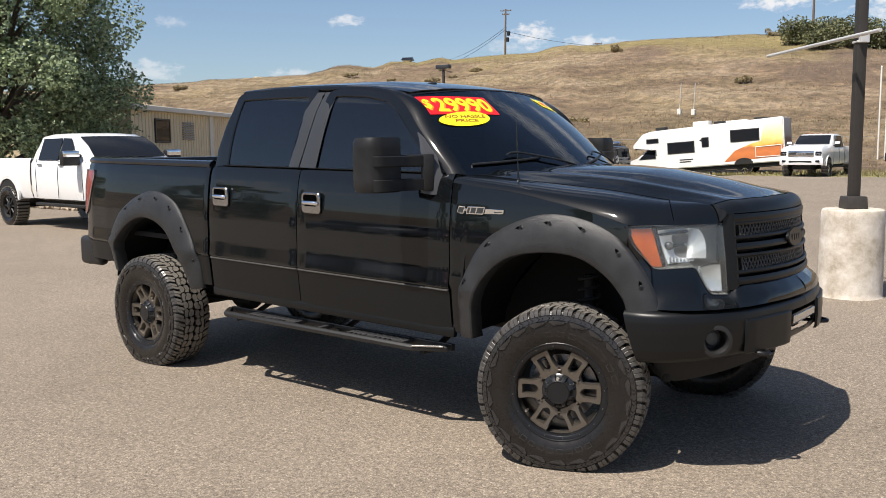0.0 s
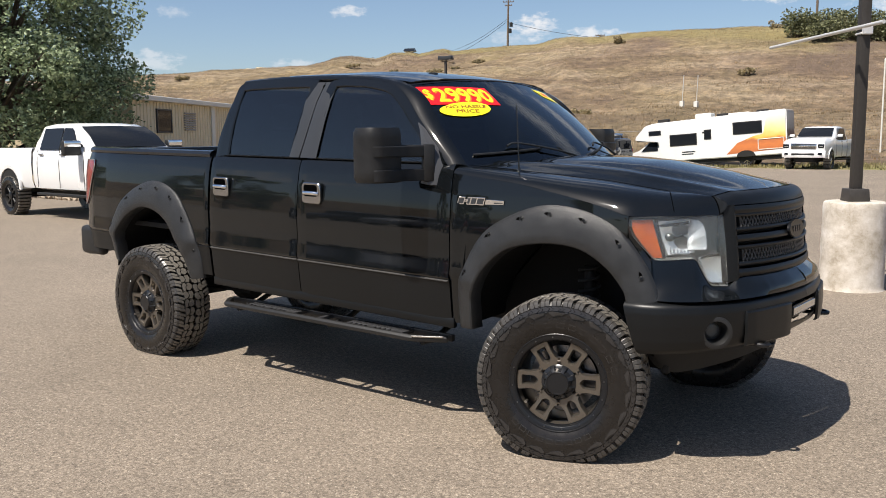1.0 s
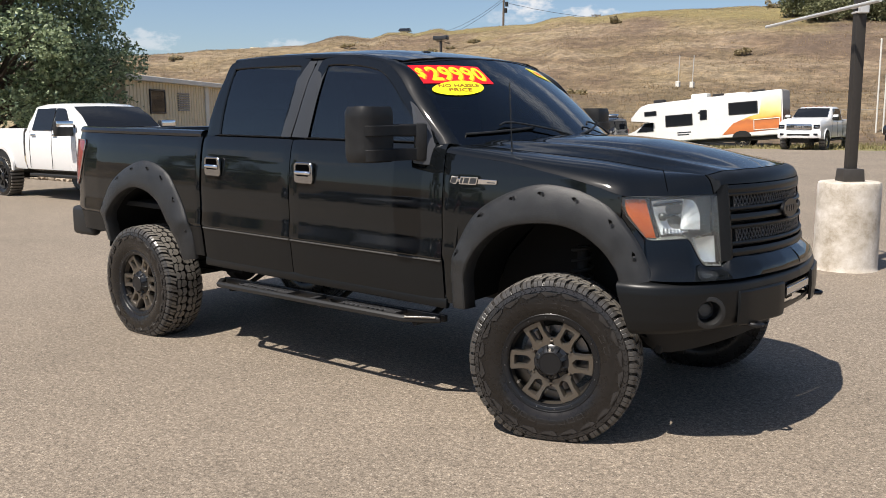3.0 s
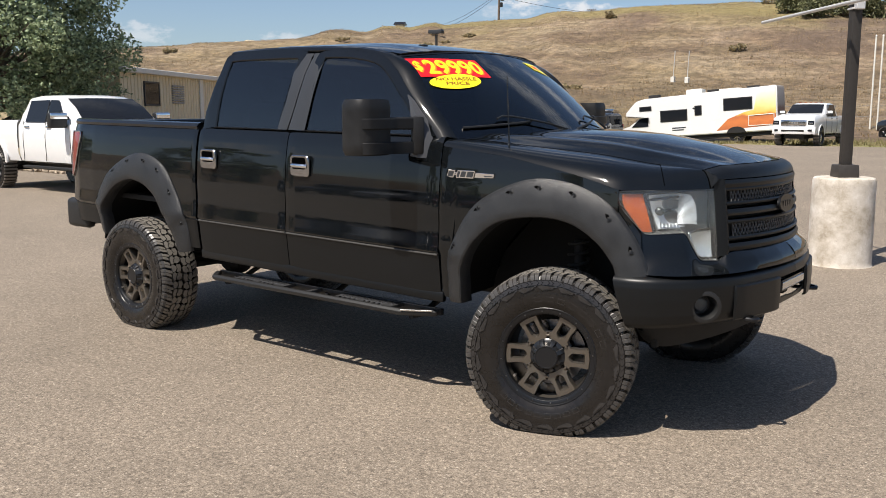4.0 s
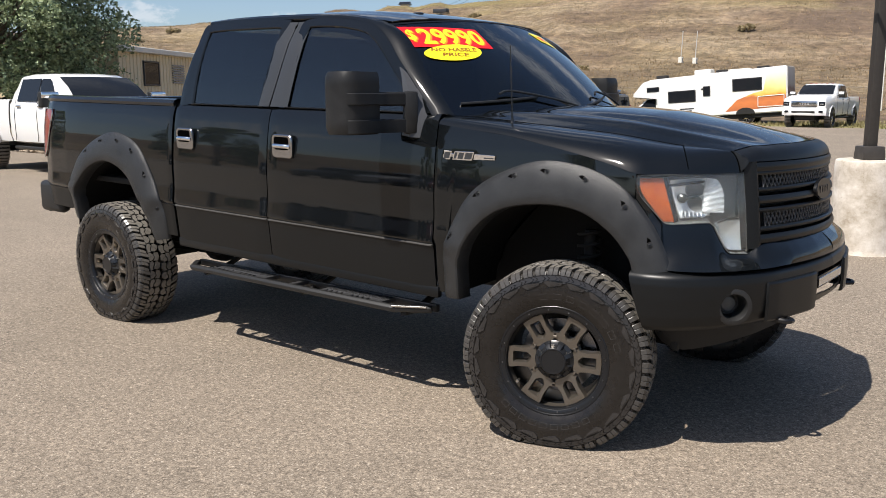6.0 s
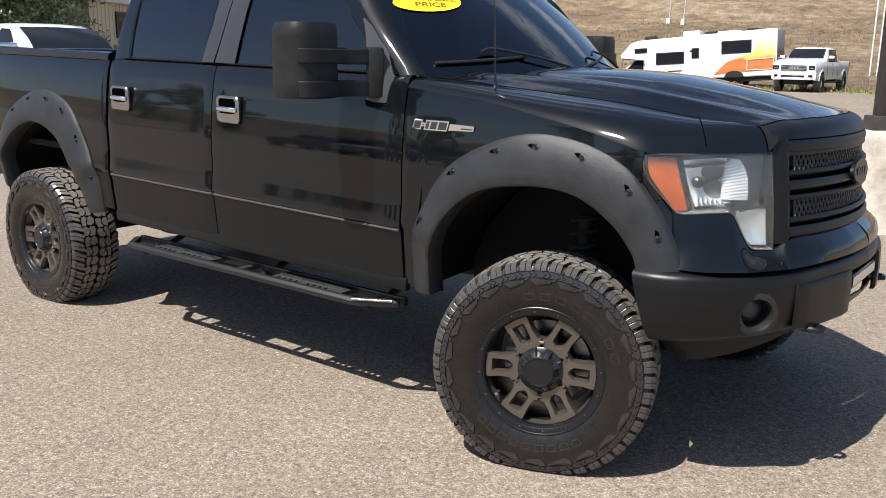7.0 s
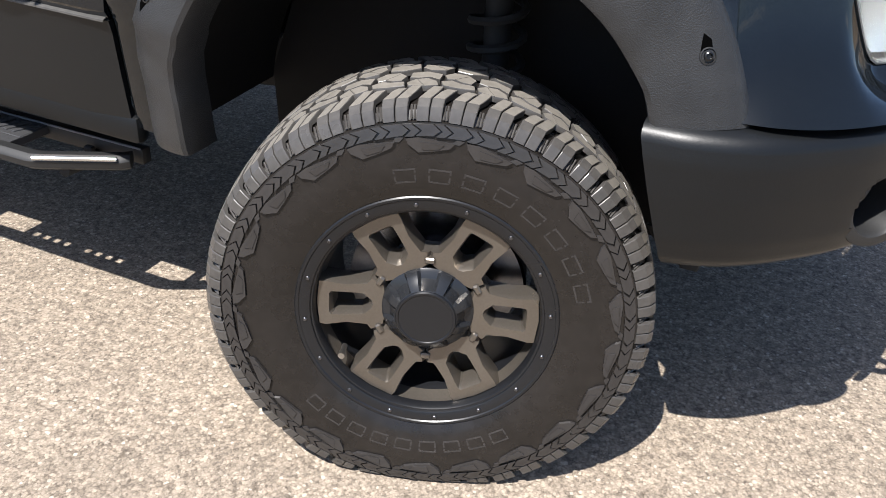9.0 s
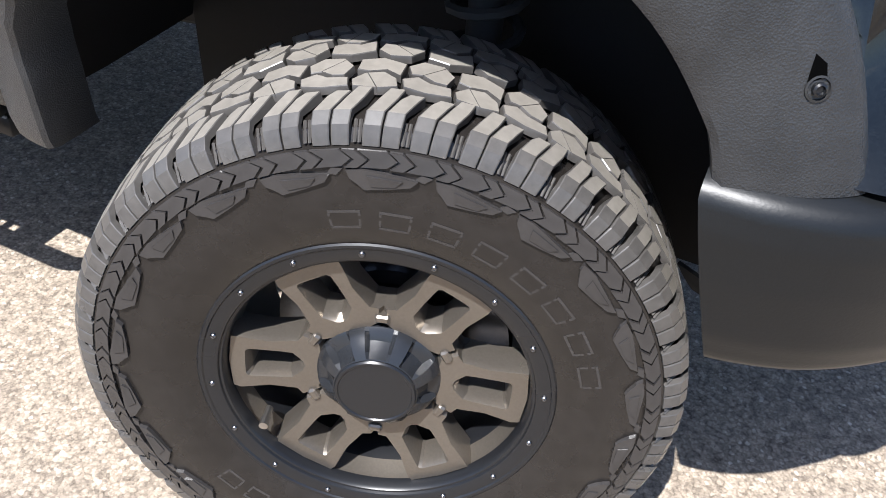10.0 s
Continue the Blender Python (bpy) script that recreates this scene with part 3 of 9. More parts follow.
# satin covers on the middle pillar: one on each door, a gap between
PILLAR = [(-2.074, -1.984, -1.972, -1.823, 1.516), (-2.048, -1.95, -1.942, -1.806, 1.62), (-2.022, -1.92, -1.913, -1.788, 1.75), (-2.002, -1.896, -1.89, -1.77, 1.87), (-1.982, -1.868, -1.862, -1.749, 1.992)]
for a, b in ((0, 1), (2, 3)):
    bm = bmesh.new()
    grid(bm, [[win_pt(lerp(row[a], row[b], k / 4), row[4], 0.0125 - (0.003 if k in (0, 4) else 0)) for k in range(5)] for row in PILLAR])
    both("pillar_trim", raked(thick(bm, 0.004)), SATIN, truck, "satin grey pillar trim")

bm = bmesh.new()
grid(bm, [[win_pt(lerp(-2.03, -1.80, k / 4) + 0.10 * (z - 1.75) / 0.5, z, 0.006) for k in range(5)] for z in (1.50, 1.62, 1.75, 1.87, 1.97, 1.996)])
both("pillar_backing", raked(thick(bm, 0.004)), GAPSHADE, truck)

# rear pillar of the cab
bm = bmesh.new()
rows = []
for k in range(15):
    z = lerp(1.505, 2.012, k / 14)
    x1 = lerp(-2.785, -2.70, k / 14) + 0.03
    x0 = curve_of((1.5, -2.862), (1.62, -2.850), (1.80, -2.795), (1.93, -2.735), (2.0, -2.690), (2.02, -2.67))(z)
    y = -glass_width(z) - 0.006
    rows.append([(x1, y, z), (lerp(x1, x0, 0.5), y - 0.002, z), (lerp(x1, x0, 0.85), y + 0.003, z), (x0, y + 0.03, z), (x0 + 0.0, y + 0.10, z)])
grid(bm, rows)
both("rear_pillar", raked(thick(bm, 0.006)), PAINT, truck)

# roof, crowned and rolled over at its edges
roof_front = lambda y: -1.072 - 0.120 * (abs(y) / 0.752) ** 2.2
bm = bmesh.new()
rows = []
for i in range(31):
    u = i / 30
    row = []
    for j in range(33):
        y = lerp(-0.738, 0.738, j / 32)
        a = abs(y) / 0.738
        x = lerp(-2.715, roof_front(y), u)
        crown = 2.078 - 0.040 * a ** 2 - 0.012 * max(0, (a - 0.80) / 0.20) ** 2
        crown -= 0.074 * max(0, (x + 1.75) / 0.7) ** 1.8 + 0.055 * max(0, (-2.45 - x) / 0.265) ** 2
        crown += 0.006 * (1 if abs(abs(y) - 0.30) > 0.02 else 0) * (1 if a < 0.7 else 0)
        row.append((x, y, crown))
    rows.append(row)
grid(bm, rows)
part("roof", raked(thick(bm, 0.006)), PAINT, truck, "glossy black roof panel")
# roof rail between the door frames and the roof
bm = bmesh.new()
rail = resample([win_pt(x, z, 0.008) for x, z in ((-2.69, 2.004), (-2.4, 2.010), (-1.97, 2.011), (-1.6, 2.007), (-1.46, 1.996), (-1.265, 1.961), (-1.135, 1.881), (-1.03, 1.776), (-0.905, 1.656), (-0.765, 1.500))], 50)
inner_edge = resample([(-2.69, -0.735, 2.020), (-2.4, -0.735, 2.036), (-1.9, -0.735, 2.036), (-1.5, -0.730, 2.018), (-1.23, -0.742, 1.975), (-1.06, -0.765, 1.895), (-0.94, -0.795, 1.770), (-0.79, -0.838, 1.620), (-0.665, -0.870, 1.500)], 50)
grid(bm, [[p + Vector((0, 0.01, -0.02)), p, p.lerp(q, 0.25) + Vector((0.004, -0.004, 0.010)), p.lerp(q, 0.7) + Vector((0.006, -0.002, 0.010)), q, q + Vector((-0.02, 0.02, -0.02))] for p, q in zip(rail, inner_edge)])
both("roof_rail", raked(thick(bm, 0.008)), PAINT, truck, "glossy black roof rail and windscreen pillar")

# windscreen: rows from its top to its foot
def screen_pt(s, u, lift=0.0):
    top = Vector((-1.075 - 0.120 * abs(s) ** 2.2, 0.752 * s, 2.012 - 0.050 * s * s))
    foot = Vector((-0.345 - 0.335 * abs(s) ** 2.0, 0.868 * s, 1.478 + 0.020 * s * s))
    p = top.lerp(foot, u)
    p.z += 0.030 * math.sin(math.pi * u) + lift * 0.80
    p.x += lift * 0.60
    return p


bm = bmesh.new()
grid(bm, [[screen_pt(-1 + 2 * j / 28, i / 16) for j in range(29)] for i in range(17)])
windscreen = part("windscreen", raked(thick(bm, 0.006)), TINT, truck, "dark tinted windscreen")
bm = bmesh.new()
edge = [screen_pt(-1 + 2 * j / 28, 0) for j in range(29)]
grid(bm, [[p + Vector((0.014, 0, -0.006)), p + Vector((0.010, 0, -0.001)), p + Vector((-0.002, 0, 0.0035)), p + Vector((-0.04, 0, 0.0))] for p in edge])
part("windscreen_seal", raked(bm), GLOSSBLACK, truck)

# back wall of the cab and its window
bm = bmesh.new()
grid(bm, [[(-2.862 + 0.10 * max(0, z - 1.5) / 0.5, lerp(-1, 1, j / 10) * (0.95 if z < 1.5 else glass_width(z) - 0.03), z) for j in range(11)] for z in (0.66, 0.9, 1.2, 1.5, 1.7, 1.85, 1.98)])
part("cab_back", raked(thick(bm, 0.02)), PAINT, truck)
bm = bmesh.new()
grid(bm, [[(-2.885 + 0.10 * (z - 1.5) / 0.5, lerp(-0.62, 0.62, j / 6), z) for j in range(7)] for z in (1.56, 1.75, 1.93)])
part("rear_window", raked(thick(bm, 0.005)), TINT, truck, "dark tinted rear window")

# cabin: floor, dashboard, wheel and seats, dim behind the tint
bm = bmesh.new()
box(bm, (-2.82, -0.90, 0.66), (-0.70, 0.90, 0.72))
part("cabin_floor", bm, DARK, truck)
bm = bmesh.new()
grid(bm, [[(x, lerp(-0.86, 0.86, j / 8), z) for j in range(9)] for x, z in ((-0.92, 0.72), (-0.98, 1.15), (-0.96, 1.36), (-0.86, 1.42), (-0.62, 1.44), (-0.40, 1.42))])
part("dashboard", thick(bm, 0.015), PLASTIC, truck)
bm = bmesh.new()
lathe(bm, [(0.17 + 0.016 * math.cos(a), 0.016 * math.sin(a)) for a in [k * math.pi / 4 for k in range(8)]], 28, pose(-1.12, 0.42, 1.38, 0, -62, 0), closed=True)
part("steering_wheel", bm, PLASTIC, truck)
for sx in (-1.55, -2.45):
    for sy in (-0.42, 0.42):
        bm = bmesh.new()
        box(bm, (sx - 0.02, sy - 0.25, 0.95), (sx + 0.48, sy + 0.25, 1.12), 0.05, 3)
        box(bm, (-0.09, -0.25, 0.0), (0.09, 0.25, 0.62), 0.06, 3, pose(sx - 0.05, sy, 1.08, 0, -12, 0))
        box(bm, (-0.05, -0.13, 0.64), (0.05, 0.13, 0.82), 0.04, 3, pose(sx - 0.05, sy, 1.08, 0, -12, 0))
        part("seat", bm, PLASTIC, truck, "dark cloth seat")

# bed: sides, tailgate, floor and rail caps
arch_r = curve_of((-4.13, 0.70), (-4.10, 0.98), (-3.95, 1.14), (-3.60, 1.27), (-3.28, 1.18), (-3.12, 0.99), (-3.03, 0.82), (-3.0, 0.66))
bed_low = lambda x: arch_r(x) if -4.13 < x < -3.0 else (0.70 if x < -4 else 0.655)
bed_rear = lambda z: -4.600 + 0.012 * abs(z - 1.1) / 0.4
bm = side_panel(bed_rear, -2.885, lambda x: max(bed_low(x), CREASE + 0.004), const(1.500), 66, 34)
bed_side = both("bed_side", raked(bm), PAINT, truck, "glossy black bed side")
for x0, x1 in ((-3.03, -2.885), (-4.595, -4.09)):
    bm = raked(side_panel(x0, x1, const(0.66 if x0 > -4 else 0.72), const(CREASE), 8, 8, inset=-0.007))
    both("bed_lower_panel", bm, MATTE, truck, "matte black lower panel")
bm = bmesh.new()
rows = []
for i in range(41):
    x = lerp(-4.59, -2.895, i / 40)
    w = 0.932 - body_taper(x)
    rows.append([(x, -w, 1.497), (x, -w - 0.002, 1.515), (x, -w + 0.012, 1.535), (x, -w + 0.035, 1.542), (x, -w + 0.085, 1.540), (x, -w + 0.095, 1.50), (x, -w + 0.095, 1.10)])
grid(bm, rows)
both("bed_rail", raked(thick(bm, 0.006)), GLOSSBLACK, truck, "black plastic bed rail cap")
bm = bmesh.new()
box(bm, (-4.635, -0.83, 0.86), (-4.57, 0.83, 1.525), 0.02, 2)
part("tailgate", raked(bm), PAINT, truck, "closed black tailgate")
bm = bmesh.new()
box(bm, (-4.57, -0.86, 0.93), (-2.93, 0.86, 0.97), 0.006)
part("bed_floor", raked(bm), DARK, truck)
bm = bmesh.new()
box(bm, (-2.935, -0.93, 0.70), (-2.90, 0.93, 1.53), 0.008)
part("bed_front_wall", raked(bm), PAINT, truck)

# tail lamps wrap the rear corner
bm = bmesh.new()
rows = []
for k in range(13):
    z = lerp(1.075, 1.435, k / 12)
    w = curve_of((1.075, 0.03), (1.13, 0.09), (1.32, 0.165), (1.40, 0.185), (1.435, 0.185))(z)
    xr = bed_rear(z) - 0.012
    rows.append([(xr - 0.02, -0.80, z), (xr - 0.018, flank(xr, z) + 0.03, z), (xr, flank(xr, z) - 0.006, z), (xr + 0.5 * w, flank(xr + 0.5 * w, z) - 0.010, z), (xr + w, flank(xr + w, z) - 0.004, z), (xr + w, flank(xr + w, z) + 0.03, z)])
grid(bm, rows)
lamps = both("tail_lamp", raked(thick(bm, 0.01)), REDLENS, truck, "red tail lamp with a pale rim")
for lamp, sg in zip(lamps, (1, -1)):
    bm = bmesh.new()
    e = [(bed_rear(z) - 0.012 + w, z) for z, w in ((1.075, 0.03), (1.13, 0.095), (1.32, 0.17), (1.40, 0.190), (1.437, 0.185))]
    e += [(bed_rear(1.437) + 0.0, 1.437), (bed_rear(1.3) - 0.008, 1.3), (bed_rear(1.08) - 0.01, 1.08)]
    tube(bm, [(x, sg * (flank(x, z) - 0.010), z - 0.016 * (x + 1.8)) for x, z in e + e[:1]], 0.005, 6)
    part("lamp_rim", bm, CHROMESOFT, lamp, "pale lamp rim")

# ---- fenders, bonnet, nose ----
def wing(x, z):
    """The flank at a true height."""
    return flank(x, z + 0.016 * (x + 1.8))


arch_f = curve_of((-0.62, 0.60), (-0.615, 0.86), (-0.50, 1.05), (-0.36, 1.17), (-0.13, 1.25), (0.09, 1.24), (0.26, 1.16), (0.37, 1.06), (0.45, 0.95), (0.50, 0.88))
wing_top = curve_of((-0.709, 1.445), (-0.3, 1.400), (0.0, 1.345), (0.20, 1.295), (0.325, 1.258))
bm = bmesh.new()
rows = []
for i in range(49):
    s = i / 48
    xm = lerp(-0.709, 0.322, min(1, s * 1.0)) if s < 1 else 0.322
    lo = arch_f(xm) if xm > -0.62 else 0.615
    hi = wing_top(xm)
    rows.append([(xm, wing(xm, lerp(lo, hi, k / 18)) + (0.004 if i == 0 else 0), lerp(lo, hi, k / 18)) for k in range(19)])
grid(bm, rows)
# the corner ahead of the arch, curving round to the back of the headlamp and the bumper cover
corner_end = [(0.455, -0.905, 0.868), (0.447, -0.893, 0.92), (0.437, -0.879, 0.98), (0.424, -0.860, 1.048), (0.400, -0.853, 1.070), (0.380, -0.867, 1.105), (0.346, -0.884, 1.150), (0.324, -0.893, 1.187), (0.314, -0.897, 1.215), (0.310, -0.899, 1.252)]
rows = []
for k in range(23):
    z = lerp(0.872, 1.250, k / 22)
    ex, ey = (float(np.interp(z, [p[2] for p in corner_end], [p[i] for p in corner_end])) for i in (0, 1))
    xa = 0.10 if z > 1.18 else 0.16 if z > 1.1 else 0.29 if z > 1.0 else 0.37
    p, q = Vector((xa, wing(xa, z) + 0.030 * min(1.0, max(0.0, (1.20 - z) / 0.04)) + 0.001, z)), Vector((ex + 0.002, ey, z))
    xc = lerp(xa, ex, 0.72)
    c = Vector((xc, wing(xc, z) + 0.010, z))
    rows.append([p * (1 - t) ** 2 + c * 2 * t * (1 - t) + q * t * t for t in [j / 10 for j in range(11)]] + [q + Vector((0.0, 0.018, 0))])
grid(bm, rows)
fender = both("fender", thick(bm, 0.008), PAINT, truck, "glossy black front fender")

# top of the fender, rolling from the flank to the bonnet gap, then round over the headlamp
low_edge = resample([(x, wing(x, wing_top(x)), wing_top(x)) for x in (-0.709, -0.5, -0.3, -0.1, 0.05, 0.2, 0.322)] + [(0.40, -0.835, 1.256), (0.48, -0.770, 1.256), (0.57, -0.680, 1.257), (0.651, -0.585, 1.258)], 60)
gap_edge = resample([(-0.705, -0.850, 1.486), (-0.5, -0.795, 1.472), (-0.3, -0.755, 1.452), (-0.1, -0.712, 1.432), (0.1, -0.668, 1.412), (0.25, -0.636, 1.388), (0.348, -0.612, 1.372), (0.44, -0.597, 1.362), (0.52, -0.583, 1.356), (0.598, -0.568, 1.347)], 60)


def shoulder(p, q, n=9):
    c = Vector((lerp(p.x, q.x, 0.35), lerp(p.y, q.y, 0.16), lerp(p.z, q.z, 0.92)))
    return [p * (1 - t) ** 2 + c * 2 * t * (1 - t) + q * t * t for t in [k / n for k in range(n + 1)]]


split = 51
bm = bmesh.new()
grid(bm, [shoulder(p, q) for p, q in zip(low_edge[:split + 1], gap_edge[:split + 1])])
f2 = thick(bm, 0.006)
m2 = mirrored(f2)
part("fender_top", f2, PAINT, fender[0]), part("fender_top", m2, PAINT, fender[1])

# bonnet: a raised middle between two ridges, its corners folding down to the headlamps
def bonnet_z(x, y):
    seam = float(np.interp(x, [g.x for g in gap_edge], [g.z for g in gap_edge]))
    half = float(np.interp(x, [g.x for g in gap_edge], [-g.y for g in gap_edge]))
    a = min(abs(y) / half, 1.0)
    mid = curve_of((-0.75, 1.520), (-0.4, 1.530), (-0.1, 1.520), (0.1, 1.503), (0.4, 1.452), (0.6, 1.405), (0.72, 1.372))(x)
    base = lerp(mid, seam, a ** 2.2)
    ridge = 0.016 * math.exp(-((a - 0.80) / 0.07) ** 2) - 0.012 * math.exp(-((a - 0.63) / 0.10) ** 2)
    return base + ridge * (1.0 if x < 0.3 else max(0.0, 1 - (x - 0.3) / 0.45))


def bonnet_front(y):
    return 0.735 - 0.137 * (abs(y) / 0.568) ** 2.0


bm = bmesh.new()
rows = []
for i in range(37):
    row = []
    for j in range(49):
        s = -1 + 2 * j / 48
        x_try = lerp(-0.66, 0.70, i / 36)
        half = float(np.interp(x_try, [g.x for g in gap_edge], [-g.y for g in gap_edge])) - 0.004
        y = s * half
        x = lerp(-0.40 - 0.28 * s * s, bonnet_front(y), i / 36)
        half = float(np.interp(x, [g.x for g in gap_edge], [-g.y for g in gap_edge])) - 0.004
        y = s * half
        row.append((x, y, bonnet_z(x, y) - (0.004 if abs(s) > 0.99 else 0)))
    rows.append(row)
grid(bm, rows)
bonnet = part("bonnet", thick(bm, 0.012), PAINT, truck, "glossy black bonnet with a raised middle")
bm = bmesh.new()
grid(bm, [shoulder(p, q) for p, q in zip(low_edge[split:], gap_edge[split:])])
m2 = mirrored(bm)
part("bonnet_corner", thick(bm, 0.006), PAINT, bonnet), part("bonnet_corner", thick(m2, 0.006), PAINT, bonnet)

# dark gaps along the bonnet
bm = bmesh.new()
tube(bm, [g + Vector((0, 0, -0.0005)) for g in gap_edge[1:split]] + [shoulder(low_edge[split - 1], gap_edge[split - 1])[k] for k in (8, 7, 6, 5, 4, 3, 2, 1)], 0.0022, 6)
both("bonnet_gap", bm, GAPSHADE, truck)

# cowl below the windscreen
bm = bmesh.new()
rows = []
for j in range(25):
    s = -1 + 2 * j / 24
    foot = screen_pt(s, 1.0)
    foot.z -= 0.016 * (foot.x + 1.8)
    x1 = -0.395 - 0.285 * s * s
    rows.append([foot + Vector((-0.02, 0, 0.0)), foot + Vector((0.03, 0, -0.012)), Vector((lerp(foot.x, x1, 0.8), foot.y, 1.462 - 0.01)), Vector((x1 + 0.05, foot.y * 0.985, 1.452))])
grid(bm, rows)
part("cowl", bm, PLASTIC, truck, "black plastic cowl")

# nose cap and grille
def grille_x(y, z):
    return 0.815 - 0.105 * (abs(y) / 0.53) ** 2.0 - 0.11 * (z - 1.15)


NOSE_TOP = 1.305
bm = bmesh.new()
rows = []
for j in range(33):
    s = -1 + 2 * j / 32
    y = s * 0.566
    a = Vector((bonnet_front(y) + 0.003, y, bonnet_z(min(bonnet_front(y), 0.72), y) - 0.003))
    b = Vector((grille_x(s * 0.568, NOSE_TOP) + 0.004, s * 0.568, NOSE_TOP))
    c = Vector((lerp(a.x, b.x, 0.85), lerp(a.y, b.y, 0.6), lerp(a.z, b.z, 0.18)))
    rows.append([a * (1 - t) ** 2 + c * 2 * t * (1 - t) + b * t * t for t in [k / 8 for k in range(9)]] + [b + Vector((-0.05, 0, -0.01))])
grid(bm, rows)
nose_end = rows[0]
grille = part("grille", thick(bm, 0.006), MATTE, truck, "matte black grille with mesh inserts and an oval badge")


# the painted corner between the bonnet's fold and the nose cap
bm = bmesh.new()
fold = shoulder(low_edge[-1], gap_edge[-1], 8)
grid(bm, [fold, [a.lerp(b, 0.5) + Vector((0.006, -0.004, 0.004)) for a, b in zip(fold, nose_end[:9][::-1])], nose_end[:9][::-1]])
seam = bmesh.new()
tube(seam, [p + Vector((0.0015, -0.001, 0.0005)) for p in fold], 0.0022, 6)
both("nose_gap", seam, GAPSHADE, truck)
m2 = mirrored(bm)
part("nose_corner", thick(bm, 0.004), MATTE, grille), part("nose_corner", thick(m2, 0.004), MATTE, grille)


def grille_bar(z0, z1, y0, y1, proud, depth, round_=0.35):
    bm = bmesh.new()
    rows = []
    for j in range(25):
        y = lerp(y0, y1, j / 24)
        h = z1 - z0
        ring = []
        for dx, z in ((-depth, z0), (proud * 0.4, z0), (proud, z0 + round_ * h), (proud, z1 - round_ * h), (proud * 0.4, z1), (-depth, z1)):
            ring.append((grille_x(y, z) + dx, y, z))
        rows.append(ring)
    vs = grid(bm, rows, close_v=True)
    bm.faces.new(vs[0][::-1]), bm.faces.new(vs[-1])
    return bm


part("surround", grille_bar(1.262, 1.300, -0.535, 0.535, 0.010, 0.06), MATTE, grille)
part("surround", grille_bar(0.955, 0.992, -0.535, 0.535, 0.012, 0.06), MATTE, grille)
for sg in (-1, 1):
    bm = bmesh.new()
    rows = []
    for k in range(17):
        z = lerp(0.934, 1.306, k / 16)
        ye = 0.524 + 0.012 * max(0.0, (abs(z - 1.128) - 0.115) / 0.05) ** 2 * (1 if abs(z - 1.128) < 0.165 else 0)
        foot = 0.012 * max(0.0, (0.96 - z) / 0.045)
        xl, yl = 0.672 - 0.11 * (z - 1.15), 0.570 + 0.02 * (1.25 - z)
        rows.append([(xl - 0.035, sg * (yl - 0.012), z), (xl + 0.002, sg * (yl - 0.002), z), (lerp(xl, grille_x(0.545, z), 0.55) + 0.005, sg * lerp(yl, 0.545, 0.55), z), (grille_x(0.545, z) + 0.007, sg * 0.545, z), (grille_x(0.534, z) + 0.008 - foot, sg * 0.535, z), (grille_x(ye, z) + 0.004 - foot, sg * ye, z), (grille_x(ye, z) - 0.05, sg * ye, z)])
    grid(bm, rows)
    part("surround_side", thick(bm, 0.004), MATTE, grille)
bm = bmesh.new()
grid(bm, [[(grille_x(y, z) - 0.055, y, z) for y in [lerp(-0.54, 0.54, j / 16) for j in range(17)]] for z in (0.95, 1.1, 1.2, 1.31)])
part("grille_backing", thick(bm, 0.004), DARK, grille)
for z0, z1, pr in ((1.247, 1.264, 0.006), (1.176, 1.194, 0.010), (1.126, 1.158, 0.012), (1.088, 1.106, 0.010), (1.006, 1.026, 0.010)):
    part("grille_bar", grille_bar(z0, z1, -0.530, 0.530, pr, 0.05), MATTE, grille)
for z0, z1 in ((1.192, 1.249), (1.024, 1.090)):
    bm = bmesh.new()
    pitch_y, box_h = 0.026, z1 - z0
    n = int(0.95 / pitch_y)
    for k in range(n + 1):
        y = -0.478 + k * pitch_y
        for d in (-1, 1):
            y2 = min(0.478, max(-0.478, y + d * box_h * 0.55))
            tube(bm, [(grille_x(lerp(y, y2, q), lerp(z0, z1, q)) - 0.010, lerp(y, y2, q), lerp(z0, z1, q)) for q in (0, 0.5, 1)], 0.0034, 4)
    part("mesh_insert", bm, MESHGREY, grille, "dark diamond mesh")
bm = bmesh.new()
ring = [(0.113 * math.cos(a), 0.047 * math.sin(a)) for a in [2 * math.pi * k / 40 for k in range(40)]]
prism(bm, ring, 0.016, pose(grille_x(0, 1.155) + 0.008, 0, 1.155, 90, 0, 90) @ pose(0, 0, 0, -6, 0, 0), 0.004)
badge = part("oval_badge", bm, RINGBLACK, grille, "plain dark oval badge")
bm = bmesh.new()
for x in (-0.055, -0.018, 0.018, 0.055):
    box(bm, (x - 0.011, -0.016, 0.0), (x + 0.011, 0.016, 0.003), 0.001, 1, pose(grille_x(0, 1.155) + 0.024, 0, 1.155, 90, 0, 90))
part("badge_marks", bm, RINGBLACK, badge)

# headlamps
def lamp_pt(s, z, off=0.0):
    """s runs along the lamp from its rear edge to the grille; off moves inward."""
    p = resample_lamp(s)
    n = Vector((0.64, -0.77, 0)).lerp(Vector((0.80, -0.60, 0)), s).normalized()
    q = Vector((p.x - 0.11 * (z - 1.15), p.y - 0.02 * (1.25 - z), z))
    return q - n * off


_lamp_curve = resample([(0.318, -0.893, 0), (0.37, -0.868, 0), (0.44, -0.812, 0), (0.52, -0.738, 0), (0.60, -0.653, 0), (0.672, -0.570, 0)], 41)
def resample_lamp(s):
    k = min(max(s, 0), 1) * 40
    i = min(int(k), 39)
    return _lamp_curve[i].lerp(_lamp_curve[i + 1], k - i)


